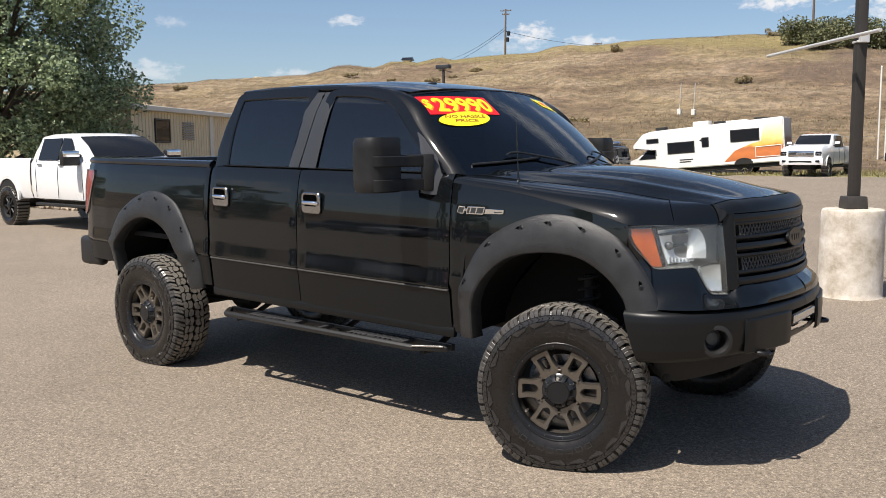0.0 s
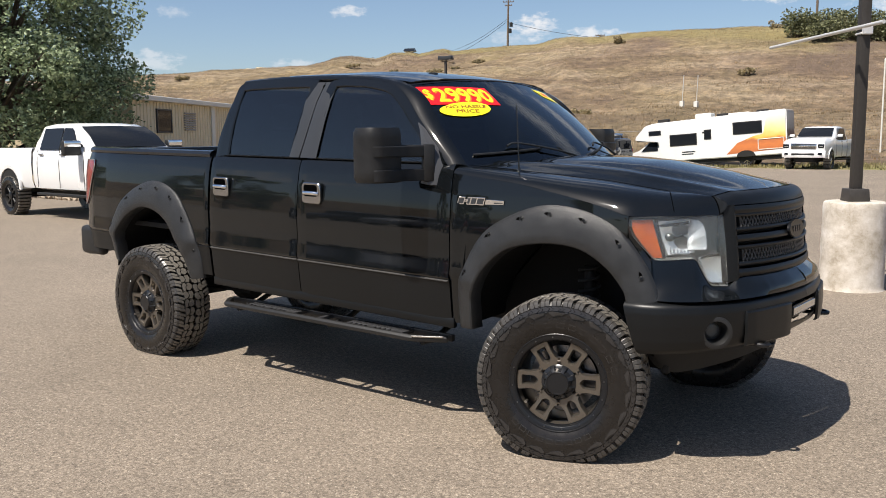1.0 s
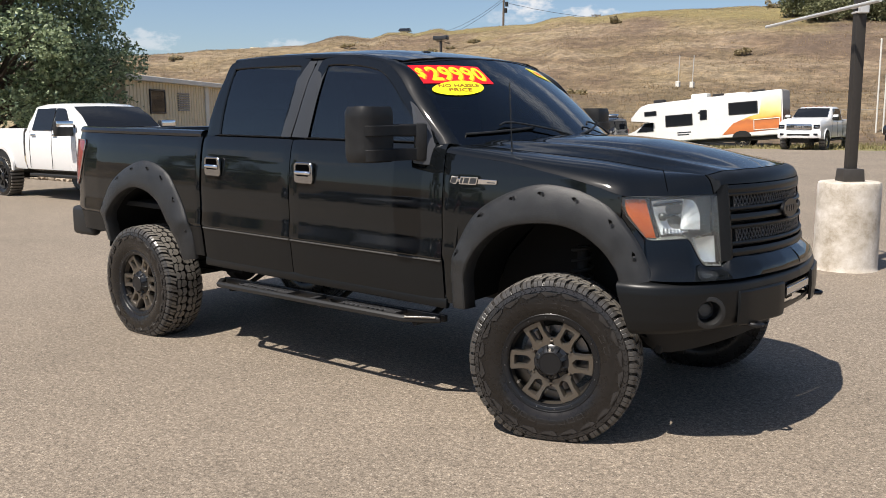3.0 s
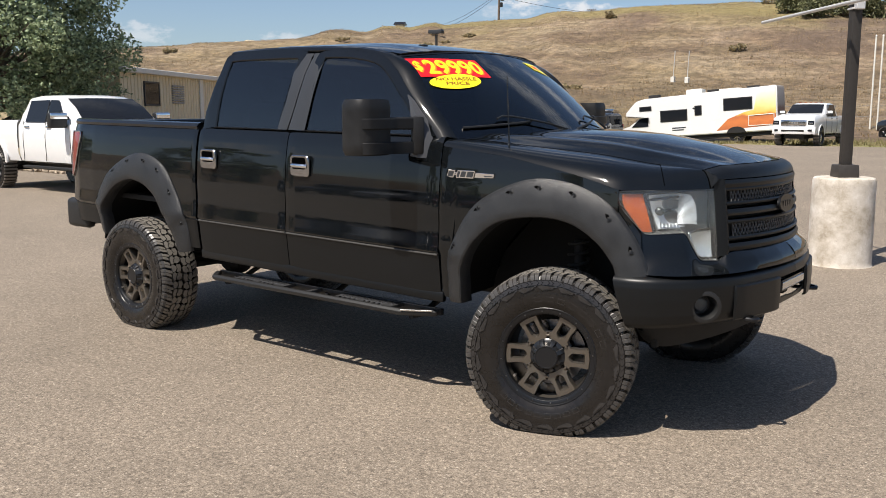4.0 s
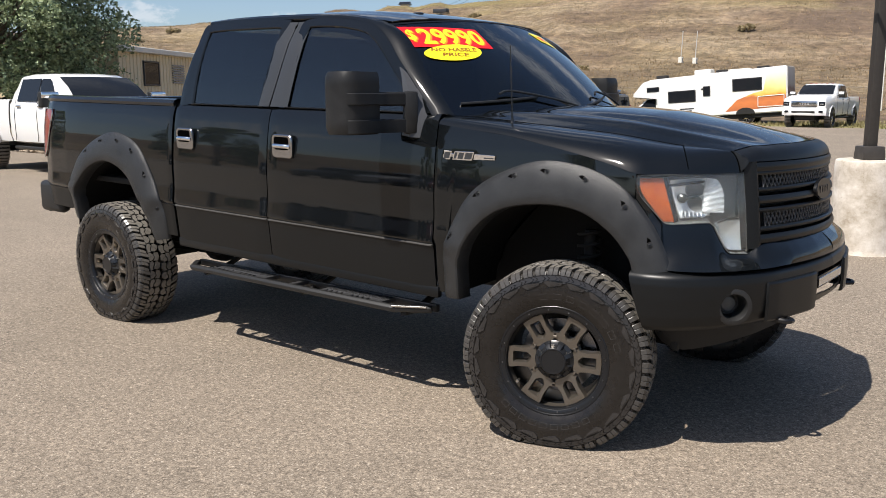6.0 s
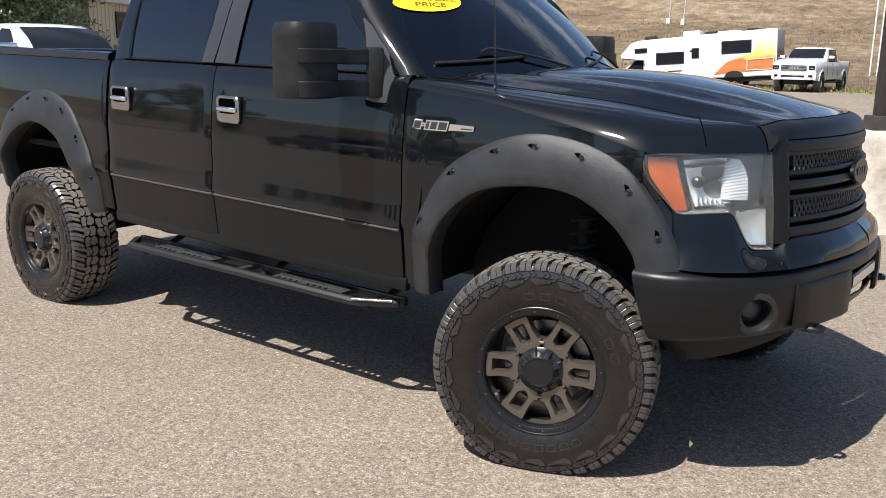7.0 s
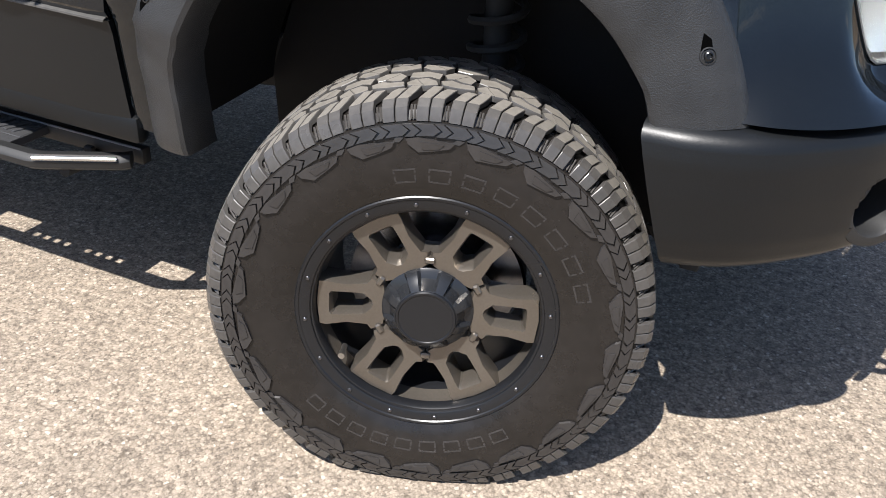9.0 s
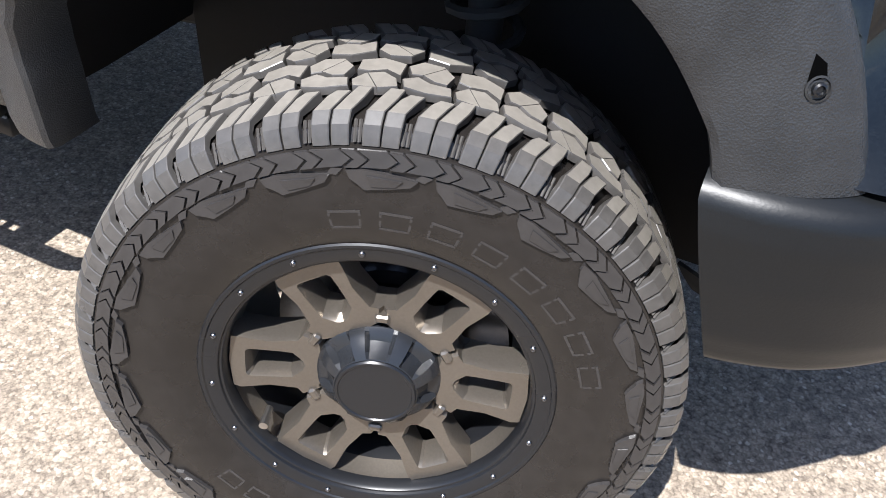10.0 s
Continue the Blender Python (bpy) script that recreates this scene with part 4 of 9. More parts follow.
lamp_low = curve_of((0.0, 1.195), (0.05, 1.165), (0.15, 1.105), (0.245, 1.052), (0.30, 1.046), (0.655, 1.052), (0.685, 1.042), (0.745, 0.978), (0.795, 0.932), (0.835, 0.918), (1.0, 0.915))
lamp_high = curve_of((0.0, 1.235), (0.04, 1.250), (1.0, 1.256))


def lamp_sheet(s0, s1, off, n=28, m=14, bulge=0.0, z_in=0.0):
    bm = bmesh.new()
    rows = []
    for i in range(n + 1):
        s = lerp(s0, s1, i / n)
        lo, hi = lamp_low(s) + z_in, lamp_high(s) - z_in
        rows.append([lamp_pt(s, lerp(lo, hi, k / m), off - bulge * math.sin(math.pi * k / m)) for k in range(m + 1)])
    grid(bm, rows)
    return bm


head = bmesh.new()
rows = []
for i in range(33):
    s = i / 32
    rows.append([lamp_pt(s, lamp_low(s) - 0.004, -0.002), lamp_pt(s, lamp_low(s) + 0.004, 0.05), lamp_pt(s, lerp(lamp_low(s), lamp_high(s), 0.5), 0.085), lamp_pt(s, lamp_high(s) - 0.004, 0.05), lamp_pt(s, lamp_high(s) + 0.004, -0.002)])
grid(head, rows)
head_lamps = both("headlamp", thick(head, 0.003), LAMPGREY, truck, "clear headlamp with amber marker and chrome bowl")


def under(bm, name, mat, pair, label="", sharp=32.0):
    o = mirrored(bm)
    return part(name, bm, mat, pair[0], label, sharp), part(name, o, mat, pair[1], label, sharp)


for lens in under(thick(lamp_sheet(0.0, 1.0, 0.0, 36, 14, 0.006), 0.003), "lens", CLEAR, head_lamps, "slightly hazed clear lens"):
    lens.visible_shadow = False
# amber corner: a ribbed panel whose front edge leans forward at the foot
bm = bmesh.new()
rows = []
for k in range(11):
    z = lerp(1.055, 1.238, k / 10)
    s0 = curve_of((1.05, 0.25), (1.105, 0.16), (1.165, 0.07), (1.19, 0.045), (1.24, 0.045))(z)
    s1 = lerp(0.345, 0.265, k / 10)
    s0 = lerp(s0, s1, 0.08)
    rows.append([lamp_pt(lerp(s0, s1, j / 8), z, 0.014 + 0.003 * (j % 2)) for j in range(9)])
grid(bm, rows)
under(thick(bm, 0.003), "amber_marker", AMBER, head_lamps, "amber side marker", 60)
# dark divider behind the amber corner
bm = bmesh.new()
grid(bm, [[lamp_pt(lerp(lerp(0.345, 0.265, k / 10), lerp(0.345, 0.265, k / 10) + 0.055, j / 3), lerp(1.050, 1.240, k / 10), 0.018 + 0.006 * j) for j in range(4)] for k in range(11)])
under(thick(bm, 0.003), "lamp_divider", GLOSSBLACK, head_lamps)


def bowl_depth(u, w):
    return 0.018 + 0.066 * math.sin(math.pi * min(1.0, 0.10 + 0.80 * u)) * (0.45 + 0.55 * math.sin(math.pi * w))


# deep bright bowl, closed by a ribbed panel on the grille side
bm = bmesh.new()
rows = []
for i in range(21):
    u = i / 20
    rows.append([lamp_pt(lerp(lerp(0.415, 0.335, k / 14), lerp(0.715, 0.690, k / 14), u), lerp(1.066 + 0.010 * u, 1.228 + 0.006 * u, k / 14), bowl_depth(u * 0.72, k / 14)) for k in range(15)])
grid(bm, rows)
under(thick(bm, 0.003), "reflector", LAMPSILVER, head_lamps, "chrome reflector bowl", 60)
bm = bmesh.new()
rows = []
for i in range(13):
    u = i / 12
    rows.append([lamp_pt(lerp(0.640 + 0.05 * (k / 56), 0.835 - 0.075 * (k / 56) ** 4 - 0.02 * (1 - k / 56), u), lerp(1.088, 1.236 - 0.004 * u, k / 56), lerp(0.055, 0.017, u ** 0.7) + 0.0012 * (k % 2)) for k in range(57)])
grid(bm, rows)
under(thick(bm, 0.002), "facet_panel", LAMPWHITE, head_lamps, "pale ribbed reflector panel", 20)
# stepped foot of the bowl, bulb shield on a stalk, brow over the bowl
for q in range(6):
    sq = 0.425 + 0.036 * q
    bm = bmesh.new()
    grid(bm, [[lamp_pt(sq + 0.004 + dx, 1.073 + dz, off) for dx, dz, off in ((0, 0, 0.022), (0.012, 0.020 - 0.002 * q, 0.034), (0.030, 0.028 - 0.003 * q, 0.046))], [lamp_pt(sq + 0.034 + dx, 1.071 + dz, off) for dx, dz, off in ((0, 0, 0.022), (0.006, 0.008, 0.034), (0.014, 0.012, 0.046))]])
    under(thick(bm, 0.002), "reflector_step", CHROME, head_lamps)
bm = bmesh.new()
grid(bm, [[lamp_pt(lerp(0.33, 0.66, i / 10), lerp(1.198, 1.214, i / 10) + dz, 0.030 + off) for dz, off in ((0.012, 0.0), (0.0, 0.006), (-0.004, 0.030))] for i in range(11)])
under(thick(bm, 0.003), "bowl_brow", GLOSSBLACK, head_lamps)
bm = bmesh.new()
c0 = lamp_pt(0.455, 1.150, 0.040)
aim = Vector((0.70, -0.70, 0)).to_track_quat("Z", "Y").to_matrix().to_4x4()
lathe(bm, [(0.0, 0.014), (0.012, 0.012), (0.020, 0.004), (0.021, -0.014)], 20, Matrix.Translation(c0) @ aim)
tube(bm, [c0, lamp_pt(0.62, 1.154, 0.070)], 0.007, 8)
under(bm, "bulb_shield", GLOSSBLACK, head_lamps, "dark bulb shield")
bm = bmesh.new()
rows = []
for i in range(9):
    sq = lerp(0.716, 0.955, i / 8)
    lo, hi = min(lamp_low(sq) + 0.012, 1.040), 1.052 + 0.006 * i / 8
    rows.append([lamp_pt(sq, lerp(lo, hi, k / 36), 0.012 + 0.0014 * (k % 2) + 0.012 * math.sin(math.pi * i / 8) * math.sin(math.pi * k / 36)) for k in range(37)])
grid(bm, rows)
under(thick(bm, 0.003), "turn_reflector", LAMPWHITE, head_lamps, "clear lower signal lamp", 70)
bm = bmesh.new()
tube(bm, [lamp_pt(0.735, 1.050, 0.006), lamp_pt(0.83, 1.064, 0.006), lamp_pt(0.93, 1.066, 0.006)], 0.005, 6)
under(bm, "lamp_rim", GLOSSBLACK, head_lamps)

# ---- front bumper ----
_bump = resample([(0.335, -0.955, 0), (0.42, -0.950, 0), (0.52, -0.915, 0), (0.62, -0.840, 0), (0.70, -0.755, 0), (0.79, -0.600, 0), (0.845, -0.40, 0), (0.882, -0.2, 0), (0.895, 0.0, 0)], 61)
def bump_pt(s, z, off=0.0):
    """s from the wheel arch (0) round to the middle (1)."""
    k = min(max(s, 0), 1) * 60
    i = min(int(k), 59)
    p = _bump[i].lerp(_bump[i + 1], k - i)
    d = (_bump[i + 1] - _bump[i]).normalized()
    n = Vector((abs(d.y), -abs(d.x), 0))
    return Vector((p.x, p.y, z)) + n * off


def s_of(y):
    return float(np.interp(y, [p.y for p in _bump], [k / 60 for k in range(61)]))


FOG_S, FOG_Z, FOG_R = s_of(-0.742), 0.711, 0.060
lower_out = curve_of((0.595, -0.030), (0.615, -0.008), (0.66, 0.004), (0.74, 0.010), (0.80, 0.010), (0.835, 0.004), (0.852, -0.012), (0.858, -0.040))
bm = bmesh.new()
S_N, Z_N = 120, 30
low_line = lambda s: lerp(0.600, 0.640, s)
vs = []
for i in range(S_N + 1):
    s = i / S_N
    row = []
    for k in range(Z_N + 1):
        z0 = lerp(0.595, 0.858, k / Z_N)
        z = lerp(low_line(s), 0.858, k / Z_N)
        row.append(bump_pt(lerp(max(0.0, 0.835 - z) * 0.24, 1, s), z, lower_out(z0)))
    vs.append(row)
made = grid(bm, vs)
fog_c = bump_pt(FOG_S, FOG_Z, 0.009)
cut = [f for f in bm.faces if (f.calc_center_median() - fog_c).length < FOG_R + 0.004 or (abs(f.calc_center_median().y) < 0.205 and 0.685 < f.calc_center_median().z < 0.800)]
bmesh.ops.delete(bm, geom=cut, context="FACES")
full = bm.copy()
for v in full.verts:
    v.co.y = -v.co.y
bmesh.ops.reverse_faces(full, faces=full.faces[:])
merge(bm, full)
bmesh.ops.remove_doubles(bm, verts=bm.verts[:], dist=1e-4)
bumper = part("front_bumper", thick(bm, 0.006), MATTE, truck, "matte black front bumper with light bar")
# glossy upper cover under the headlamps and grille
bm = bmesh.new()
top_line = [lamp_pt(q, lamp_low(q) - 0.005, 0.001) for q in [0.225 + 0.775 * k / 62 for k in range(63)]]
top_line += [Vector((grille_x(y, 0.95) + 0.004, y, lerp(0.940, 0.953, min(1.0, (y + 0.56) / 0.06)))) for y in (-0.548, -0.53, -0.51, -0.45, -0.3, -0.15, 0.0)]
run = [0.0]
for p, q in zip(top_line, top_line[1:]):
    run.append(run[-1] + math.hypot(q.x - p.x, q.y - p.y))
low_c = resample([bump_pt(lerp(s_of(-0.935), 1, k / 20), 0.868, 0.004) for k in range(21)], 101)
top_c = [Vector([float(np.interp(run[-1] * k / 100, run, [p[i] for p in top_line])) for i in range(3)]) for k in range(101)]
rows = []
for step, (p, q) in enumerate(zip(low_c, top_c)):
    hollow = max(0.0, min(1.0, (62 - step) / 26))
    n = Vector((0.75, -0.4, 0.25)) * min(1.0, step / 12) * min(1.0, (q - p).length / 0.17) * (1 - hollow)
    p = p + Vector((-0.004, 0.034, 0)) * max(0.0, 1 - step / 16) ** 1.5
    row = [p + Vector((-0.025, 0.0, -0.006)), p + Vector((0, 0, -0.004))]
    for k in range(1, 10):
        t = k / 10
        f = lerp(t, 1 - (1 - t) ** 3.2 * 0.92, 0.75 * hollow)
        row.append(Vector((lerp(p.x, q.x, f), lerp(p.y, q.y, f), lerp(p.z, q.z, t))) + Vector((0, -0.006, 0)) * math.sin(math.pi * t) + n * 0.030 * math.sin(math.pi * t) * (1 - 0.4 * t))
    row += [q, q + Vector((-0.03, 0.01, 0.0))]
    rows.append(row)
grid(bm, rows)
other = mirrored(bm)
merge(bm, other)
bmesh.ops.remove_doubles(bm, verts=bm.verts[:], dist=1e-4)
part("bumper_cover", thick(bm, 0.005), PAINT, bumper, "glossy black upper bumper cover")
# fog lamp openings
for sg in (1, -1):
    nrm = Vector((0.66, -0.75 * sg, 0)).to_track_quat("Z", "Y").to_matrix().to_4x4()
    at = Matrix.Translation((fog_c.x, fog_c.y * sg, FOG_Z)) @ nrm
    bm = bmesh.new()
    lathe(bm, [(FOG_R + 0.020, -0.010), (FOG_R + 0.017, 0.0025), (FOG_R + 0.008, 0.0055), (FOG_R - 0.002, 0.005), (FOG_R - 0.006, -0.002), (FOG_R - 0.008, -0.05), (FOG_R - 0.014, -0.075), (0.0, -0.080)], 36, at)
    fog = part("fog_recess", bm, PLASTIC, bumper, "round open fog lamp recess")
    bm = bmesh.new()
    lathe(bm, [(0.038, -0.070), (0.030, -0.062), (0.0, -0.056)], 24, at)
    part("fog_lens", bm, LAMPGREY, fog, "dull silver lamp inside the recess")
# raised pads either side of the middle opening
for sg in (1, -1):
    bm = bmesh.new()
    rows = []
    s0, s1 = s_of(-0.600), s_of(-0.222)
    for i in range(17):
        s = lerp(s0, s1, {1: 0.012, 15: 0.988}.get(i, i / 16))
        e = 0.008 if i in (0, 16) else 0.020 if i in (1, 15) else 0.025
        rows.append([bump_pt(s, 0.632, 0.0), bump_pt(s, 0.634, e - 0.006), bump_pt(s, 0.642, e), bump_pt(s, 0.72, e + 0.003), bump_pt(s, 0.796, e), bump_pt(s, 0.804, e - 0.006), bump_pt(s, 0.806, 0.0)])
    grid(bm, rows)
    if sg < 0:
        bm = mirrored(bm)
    part("bumper_pad", thick(bm, 0.004), MATTE, bumper)
bm = bmesh.new()
box(bm, (0.78, -0.215, 0.675), (0.83, 0.215, 0.81), 0.004)
part("opening_back", bm, DARK, bumper)
bm = bmesh.new()
box(bm, (0.855, -0.180, 0.715), (0.893, 0.180, 0.775), 0.006, 2)
bar = part("light_bar", bm, GLOSSBLACK, bumper, "slim LED light bar")
bm = bmesh.new()
for k in range(12):
    y = -0.165 + k * 0.03
    box(bm, (0.892, y - 0.013, 0.725), (0.897, y + 0.013, 0.765), 0.003, 1)
part("led_cells", bm, CHROMESOFT, bar, "pale lamp cells")
# tow hooks and lower valance
for sg in (1, -1):
    bm = bmesh.new()
    tube(bm, resample([(0.68, sg * 0.46, 0.632), (0.80, sg * 0.46, 0.629), (0.868, sg * 0.475, 0.628), (0.880, sg * 0.50, 0.628), (0.860, sg * 0.525, 0.629), (0.79, sg * 0.53, 0.632)], 18), 0.0115, 8)
    part("tow_hook", bm, RINGBLACK, bumper, "dark steel tow hook")
bm = bmesh.new()
dam_top = resample([(0.375, -0.790, 0.640), (0.46, -0.735, 0.635), (0.60, -0.590, 0.635), (0.70, -0.330, 0.640), (0.735, 0.0, 0.645)], 24)
dam_low = resample([(0.375, -0.690, 0.530), (0.430, -0.640, 0.452), (0.550, -0.500, 0.462), (0.640, -0.280, 0.480), (0.675, 0.0, 0.485)], 24)
rows = []
for p, q in zip(dam_top, dam_low):
    rows.append([p, p.lerp(q, 0.35) + Vector((0.012, -0.006, 0)), p.lerp(q, 0.75) + Vector((0.010, -0.005, 0)), q, q + Vector((-0.05, 0.02, 0.004))])
grid(bm, rows)
merge(bm, mirrored(bm))
bmesh.ops.remove_doubles(bm, verts=bm.verts[:], dist=1e-4)
part("lower_valance", thick(bm, 0.006), DARK, bumper, "black plastic lower air dam")
for sg in (1, -1):
    bm = bmesh.new()
    box(bm, (0.405, sg * 0.655 - 0.012, 0.450), (0.445, sg * 0.655 + 0.012, 0.640), 0.006, 2)
    for z in (0.49, 0.56):
        lathe(bm, [(0.010, -0.004), (0.010, 0.004), (0.0, 0.006)], 8, pose(0.425, sg * 0.669, z, 90 if sg < 0 else -90, 0, 0))
    part("valance_strut", bm, DARK, bumper)

# ---- wheel arch flares ----
def flare(outer, inner, bolts, n=72):
    o = resample([(x, 0, z) for x, z in outer], n)
    q = resample([(x, 0, z) for x, z in inner], n)
    bm = bmesh.new()
    rows = []

    def at(i, f, out):
        p = o[i].lerp(q[i], f)
        base = wing(o[i].x, min(o[i].z, 1.30))
        base = lerp(base, wing(p.x, min(p.z, 1.3)), 0.5)
        return Vector((p.x, base - out, p.z))
    for i in range(n):
        rows.append([at(i, -0.02, -0.012), at(i, 0.0, 0.006), at(i, 0.04, 0.013), at(i, 0.14, 0.022), at(i, 0.30, 0.033), at(i, 0.5, 0.041), at(i, 0.72, 0.046), at(i, 0.90, 0.048), at(i, 0.97, 0.043), at(i, 1.0, 0.031), at(i, 1.0, -0.005), at(i, 0.98, -0.05)])
    vs = grid(bm, rows)
    pair = both("wheel_flare", thick(bm, 0.005), FLARE, truck, "textured black pocket flare with bolts")
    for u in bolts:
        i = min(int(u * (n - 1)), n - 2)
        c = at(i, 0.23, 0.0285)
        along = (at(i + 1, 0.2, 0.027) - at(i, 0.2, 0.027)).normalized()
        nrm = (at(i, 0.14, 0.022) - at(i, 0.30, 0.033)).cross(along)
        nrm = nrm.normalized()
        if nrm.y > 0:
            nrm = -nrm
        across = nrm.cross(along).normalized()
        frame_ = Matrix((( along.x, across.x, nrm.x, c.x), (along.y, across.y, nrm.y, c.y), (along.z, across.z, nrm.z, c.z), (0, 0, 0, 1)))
        cup, pin = bmesh.new(), bmesh.new()
        lathe(cup, [(0.0145, -0.004), (0.0135, 0.0015), (0.0115, 0.002), (0.0095, -0.002), (0.0, -0.003)], 18, frame_)
        lathe(pin, [(0.0072, -0.003), (0.0072, 0.005), (0.005, 0.0065), (0.0038, 0.003), (0.0, 0.003)], 10, frame_)
        # raised near-black wedge paints the shade of a pocket beside the bolt
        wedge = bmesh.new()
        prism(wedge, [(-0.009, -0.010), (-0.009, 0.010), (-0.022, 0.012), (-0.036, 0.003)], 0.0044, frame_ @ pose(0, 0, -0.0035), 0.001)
        under(wedge, "pocket_shade", GAPSHADE, pair)
        under(cup, "bolt_pocket", PLASTIC, pair)
        under(pin, "bolt", RINGBLACK, pair, "flare bolt")
    return pair


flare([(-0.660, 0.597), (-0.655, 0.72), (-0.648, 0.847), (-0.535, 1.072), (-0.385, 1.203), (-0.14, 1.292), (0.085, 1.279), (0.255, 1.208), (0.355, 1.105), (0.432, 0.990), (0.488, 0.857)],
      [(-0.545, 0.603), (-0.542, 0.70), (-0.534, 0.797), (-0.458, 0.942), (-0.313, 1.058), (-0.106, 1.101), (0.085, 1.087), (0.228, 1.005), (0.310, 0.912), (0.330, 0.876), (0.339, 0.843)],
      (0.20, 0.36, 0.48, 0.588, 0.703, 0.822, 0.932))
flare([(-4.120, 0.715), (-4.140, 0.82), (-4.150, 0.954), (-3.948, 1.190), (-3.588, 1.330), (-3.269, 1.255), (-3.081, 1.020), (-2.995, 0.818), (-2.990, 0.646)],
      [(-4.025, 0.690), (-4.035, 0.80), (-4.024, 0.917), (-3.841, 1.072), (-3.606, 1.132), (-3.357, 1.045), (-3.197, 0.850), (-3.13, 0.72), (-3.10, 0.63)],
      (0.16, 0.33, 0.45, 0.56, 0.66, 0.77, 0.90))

# ---- wheels ----
R_TYRE, R_LOAD = 0.4395, 0.3955


def grown(r):
    """Radii drawn for a 0.428 m tyre, scaled to this one above the rim."""
    return r if r < 0.222 else 0.222 + (r - 0.222) * (R_TYRE - 0.222) / 0.206


def settled(bm):
    """The load flattens the foot of the tyre; local y points up."""
    for v in bm.verts:
        if v.co.y < -R_LOAD + 0.010:
            t = min(1.0, (-R_LOAD + 0.010 - v.co.y) / (R_TYRE - R_LOAD + 0.010))
            v.co.z += 0.006 * t * (1 if v.co.z > 0 else -1)
            v.co.y = -R_LOAD + 0.010 - 0.0095 * (1 - (1 - t) ** 3.5)
    return bm


def tyre_mesh():
    bm = bmesh.new()
    half = [(0.222, 0.118), (0.236, 0.136), (0.247, 0.1435), (0.255, 0.1470), (0.262, 0.1510), (0.28, 0.1585), (0.30, 0.1625), (0.325, 0.1628), (0.345, 0.1592), (0.352, 0.1600), (0.372, 0.1565), (0.381, 0.1530), (0.3835, 0.1545), (0.386, 0.1540), (0.388, 0.1490), (0.402, 0.140), (0.4085, 0.125), (0.412, 0.09), (0.413, 0.04)]
    prof = [(grown(r), z) for r, z in half + [(r, -z) for r, z in half[::-1]]]
    lathe(bm, prof, 128)
    return settled(bm)


def polar(r, a, z):
    return Vector((r * math.cos(a), r * math.sin(a), z))


def crown(z):
    return R_TYRE - 0.010 * (abs(z) / 0.15) ** 2.4


def tread_block(bm, outline, drop=0.010):
    """outline: (arc length, across) round a centre; walls lean out a little at the foot."""
    ca = sum(p[0] for p in outline) / len(outline)
    cz = sum(p[1] for p in outline) / len(outline)
    n = len(outline)
    top, rim, foot = [], [], []
    for a, z in outline:
        top.append(bm.verts.new(polar(crown(z), (ca + (a - ca) * 1.01) / R_TYRE, cz + (z - cz) * 1.01)))
        rim.append(bm.verts.new(polar(crown(z) - 0.0012, (ca + (a - ca) * 1.05) / R_TYRE, cz + (z - cz) * 1.05)))
        foot.append(bm.verts.new(polar(crown(z) - drop, (ca + (a - ca) * 1.08) / R_TYRE, cz + (z - cz) * 1.08)))
    bm.faces.new(top)
    for i in range(n):
        j = (i + 1) % n
        bm.faces.new((rim[i], rim[j], top[j], top[i]))
        bm.faces.new((foot[i], foot[j], rim[j], rim[i]))


def halves(outline, p, d, gap=0.0026):
    """Splits a block along the line through p in direction d, leaving a sipe."""
    nx, nz = -d[1], d[0]
    for sg in (1, -1):
        out = []
        k = len(outline)
        dist = [sg * ((a - p[0]) * nx + (z - p[1]) * nz) - gap / 2 for a, z in outline]
        for i in range(k):
            j = (i + 1) % k
            if dist[i] >= 0:
                out.append(outline[i])
            if (dist[i] >= 0) != (dist[j] >= 0):
                t = dist[i] / (dist[i] - dist[j])
                out.append((lerp(outline[i][0], outline[j][0], t), lerp(outline[i][1], outline[j][1], t)))
        if len(out) > 2:
            yield out


def shoulder_lug(bm, a0, width, side, inner):
    """One rib that runs from the tread over the shoulder on to the sidewall, kinked at the edge."""
    sec = [(inner, crown(inner), -0.0210), (0.106, crown(0.106), -0.0135), (0.1330, R_TYRE - 0.0085, -0.0018), (0.1475, R_TYRE - 0.0195, 0.0), (0.1525, R_TYRE - 0.0315, 0.0008), (0.1555, R_TYRE - 0.0425, 0.0010)]
    rows = []
    for k, (z, r, lean) in enumerate(sec):
        w = width * (0.86 if k == 0 else 1.0)
        c = a0 + lean
        ring = []
        for da, d in ((-w / 2 - 0.0012, 0.012), (-w / 2, 0.0010), (-w / 2 + 0.0014, 0.0), (w / 2 - 0.0014, 0.0), (w / 2, 0.0010), (w / 2 + 0.0012, 0.012)):
            rr = r - d * (1 if k < 2 else 0.7 if k == 2 else 0.25)
            zz = z - d * (0.0 if k < 2 else 0.35 if k == 2 else 0.75)
            ring.append(polar(rr, (c + da) / R_TYRE, side * zz))
        rows.append(ring)
    vs = grid(bm, rows)
    bm.faces.new(vs[0])
    bm.faces.new(vs[-1][::-1])


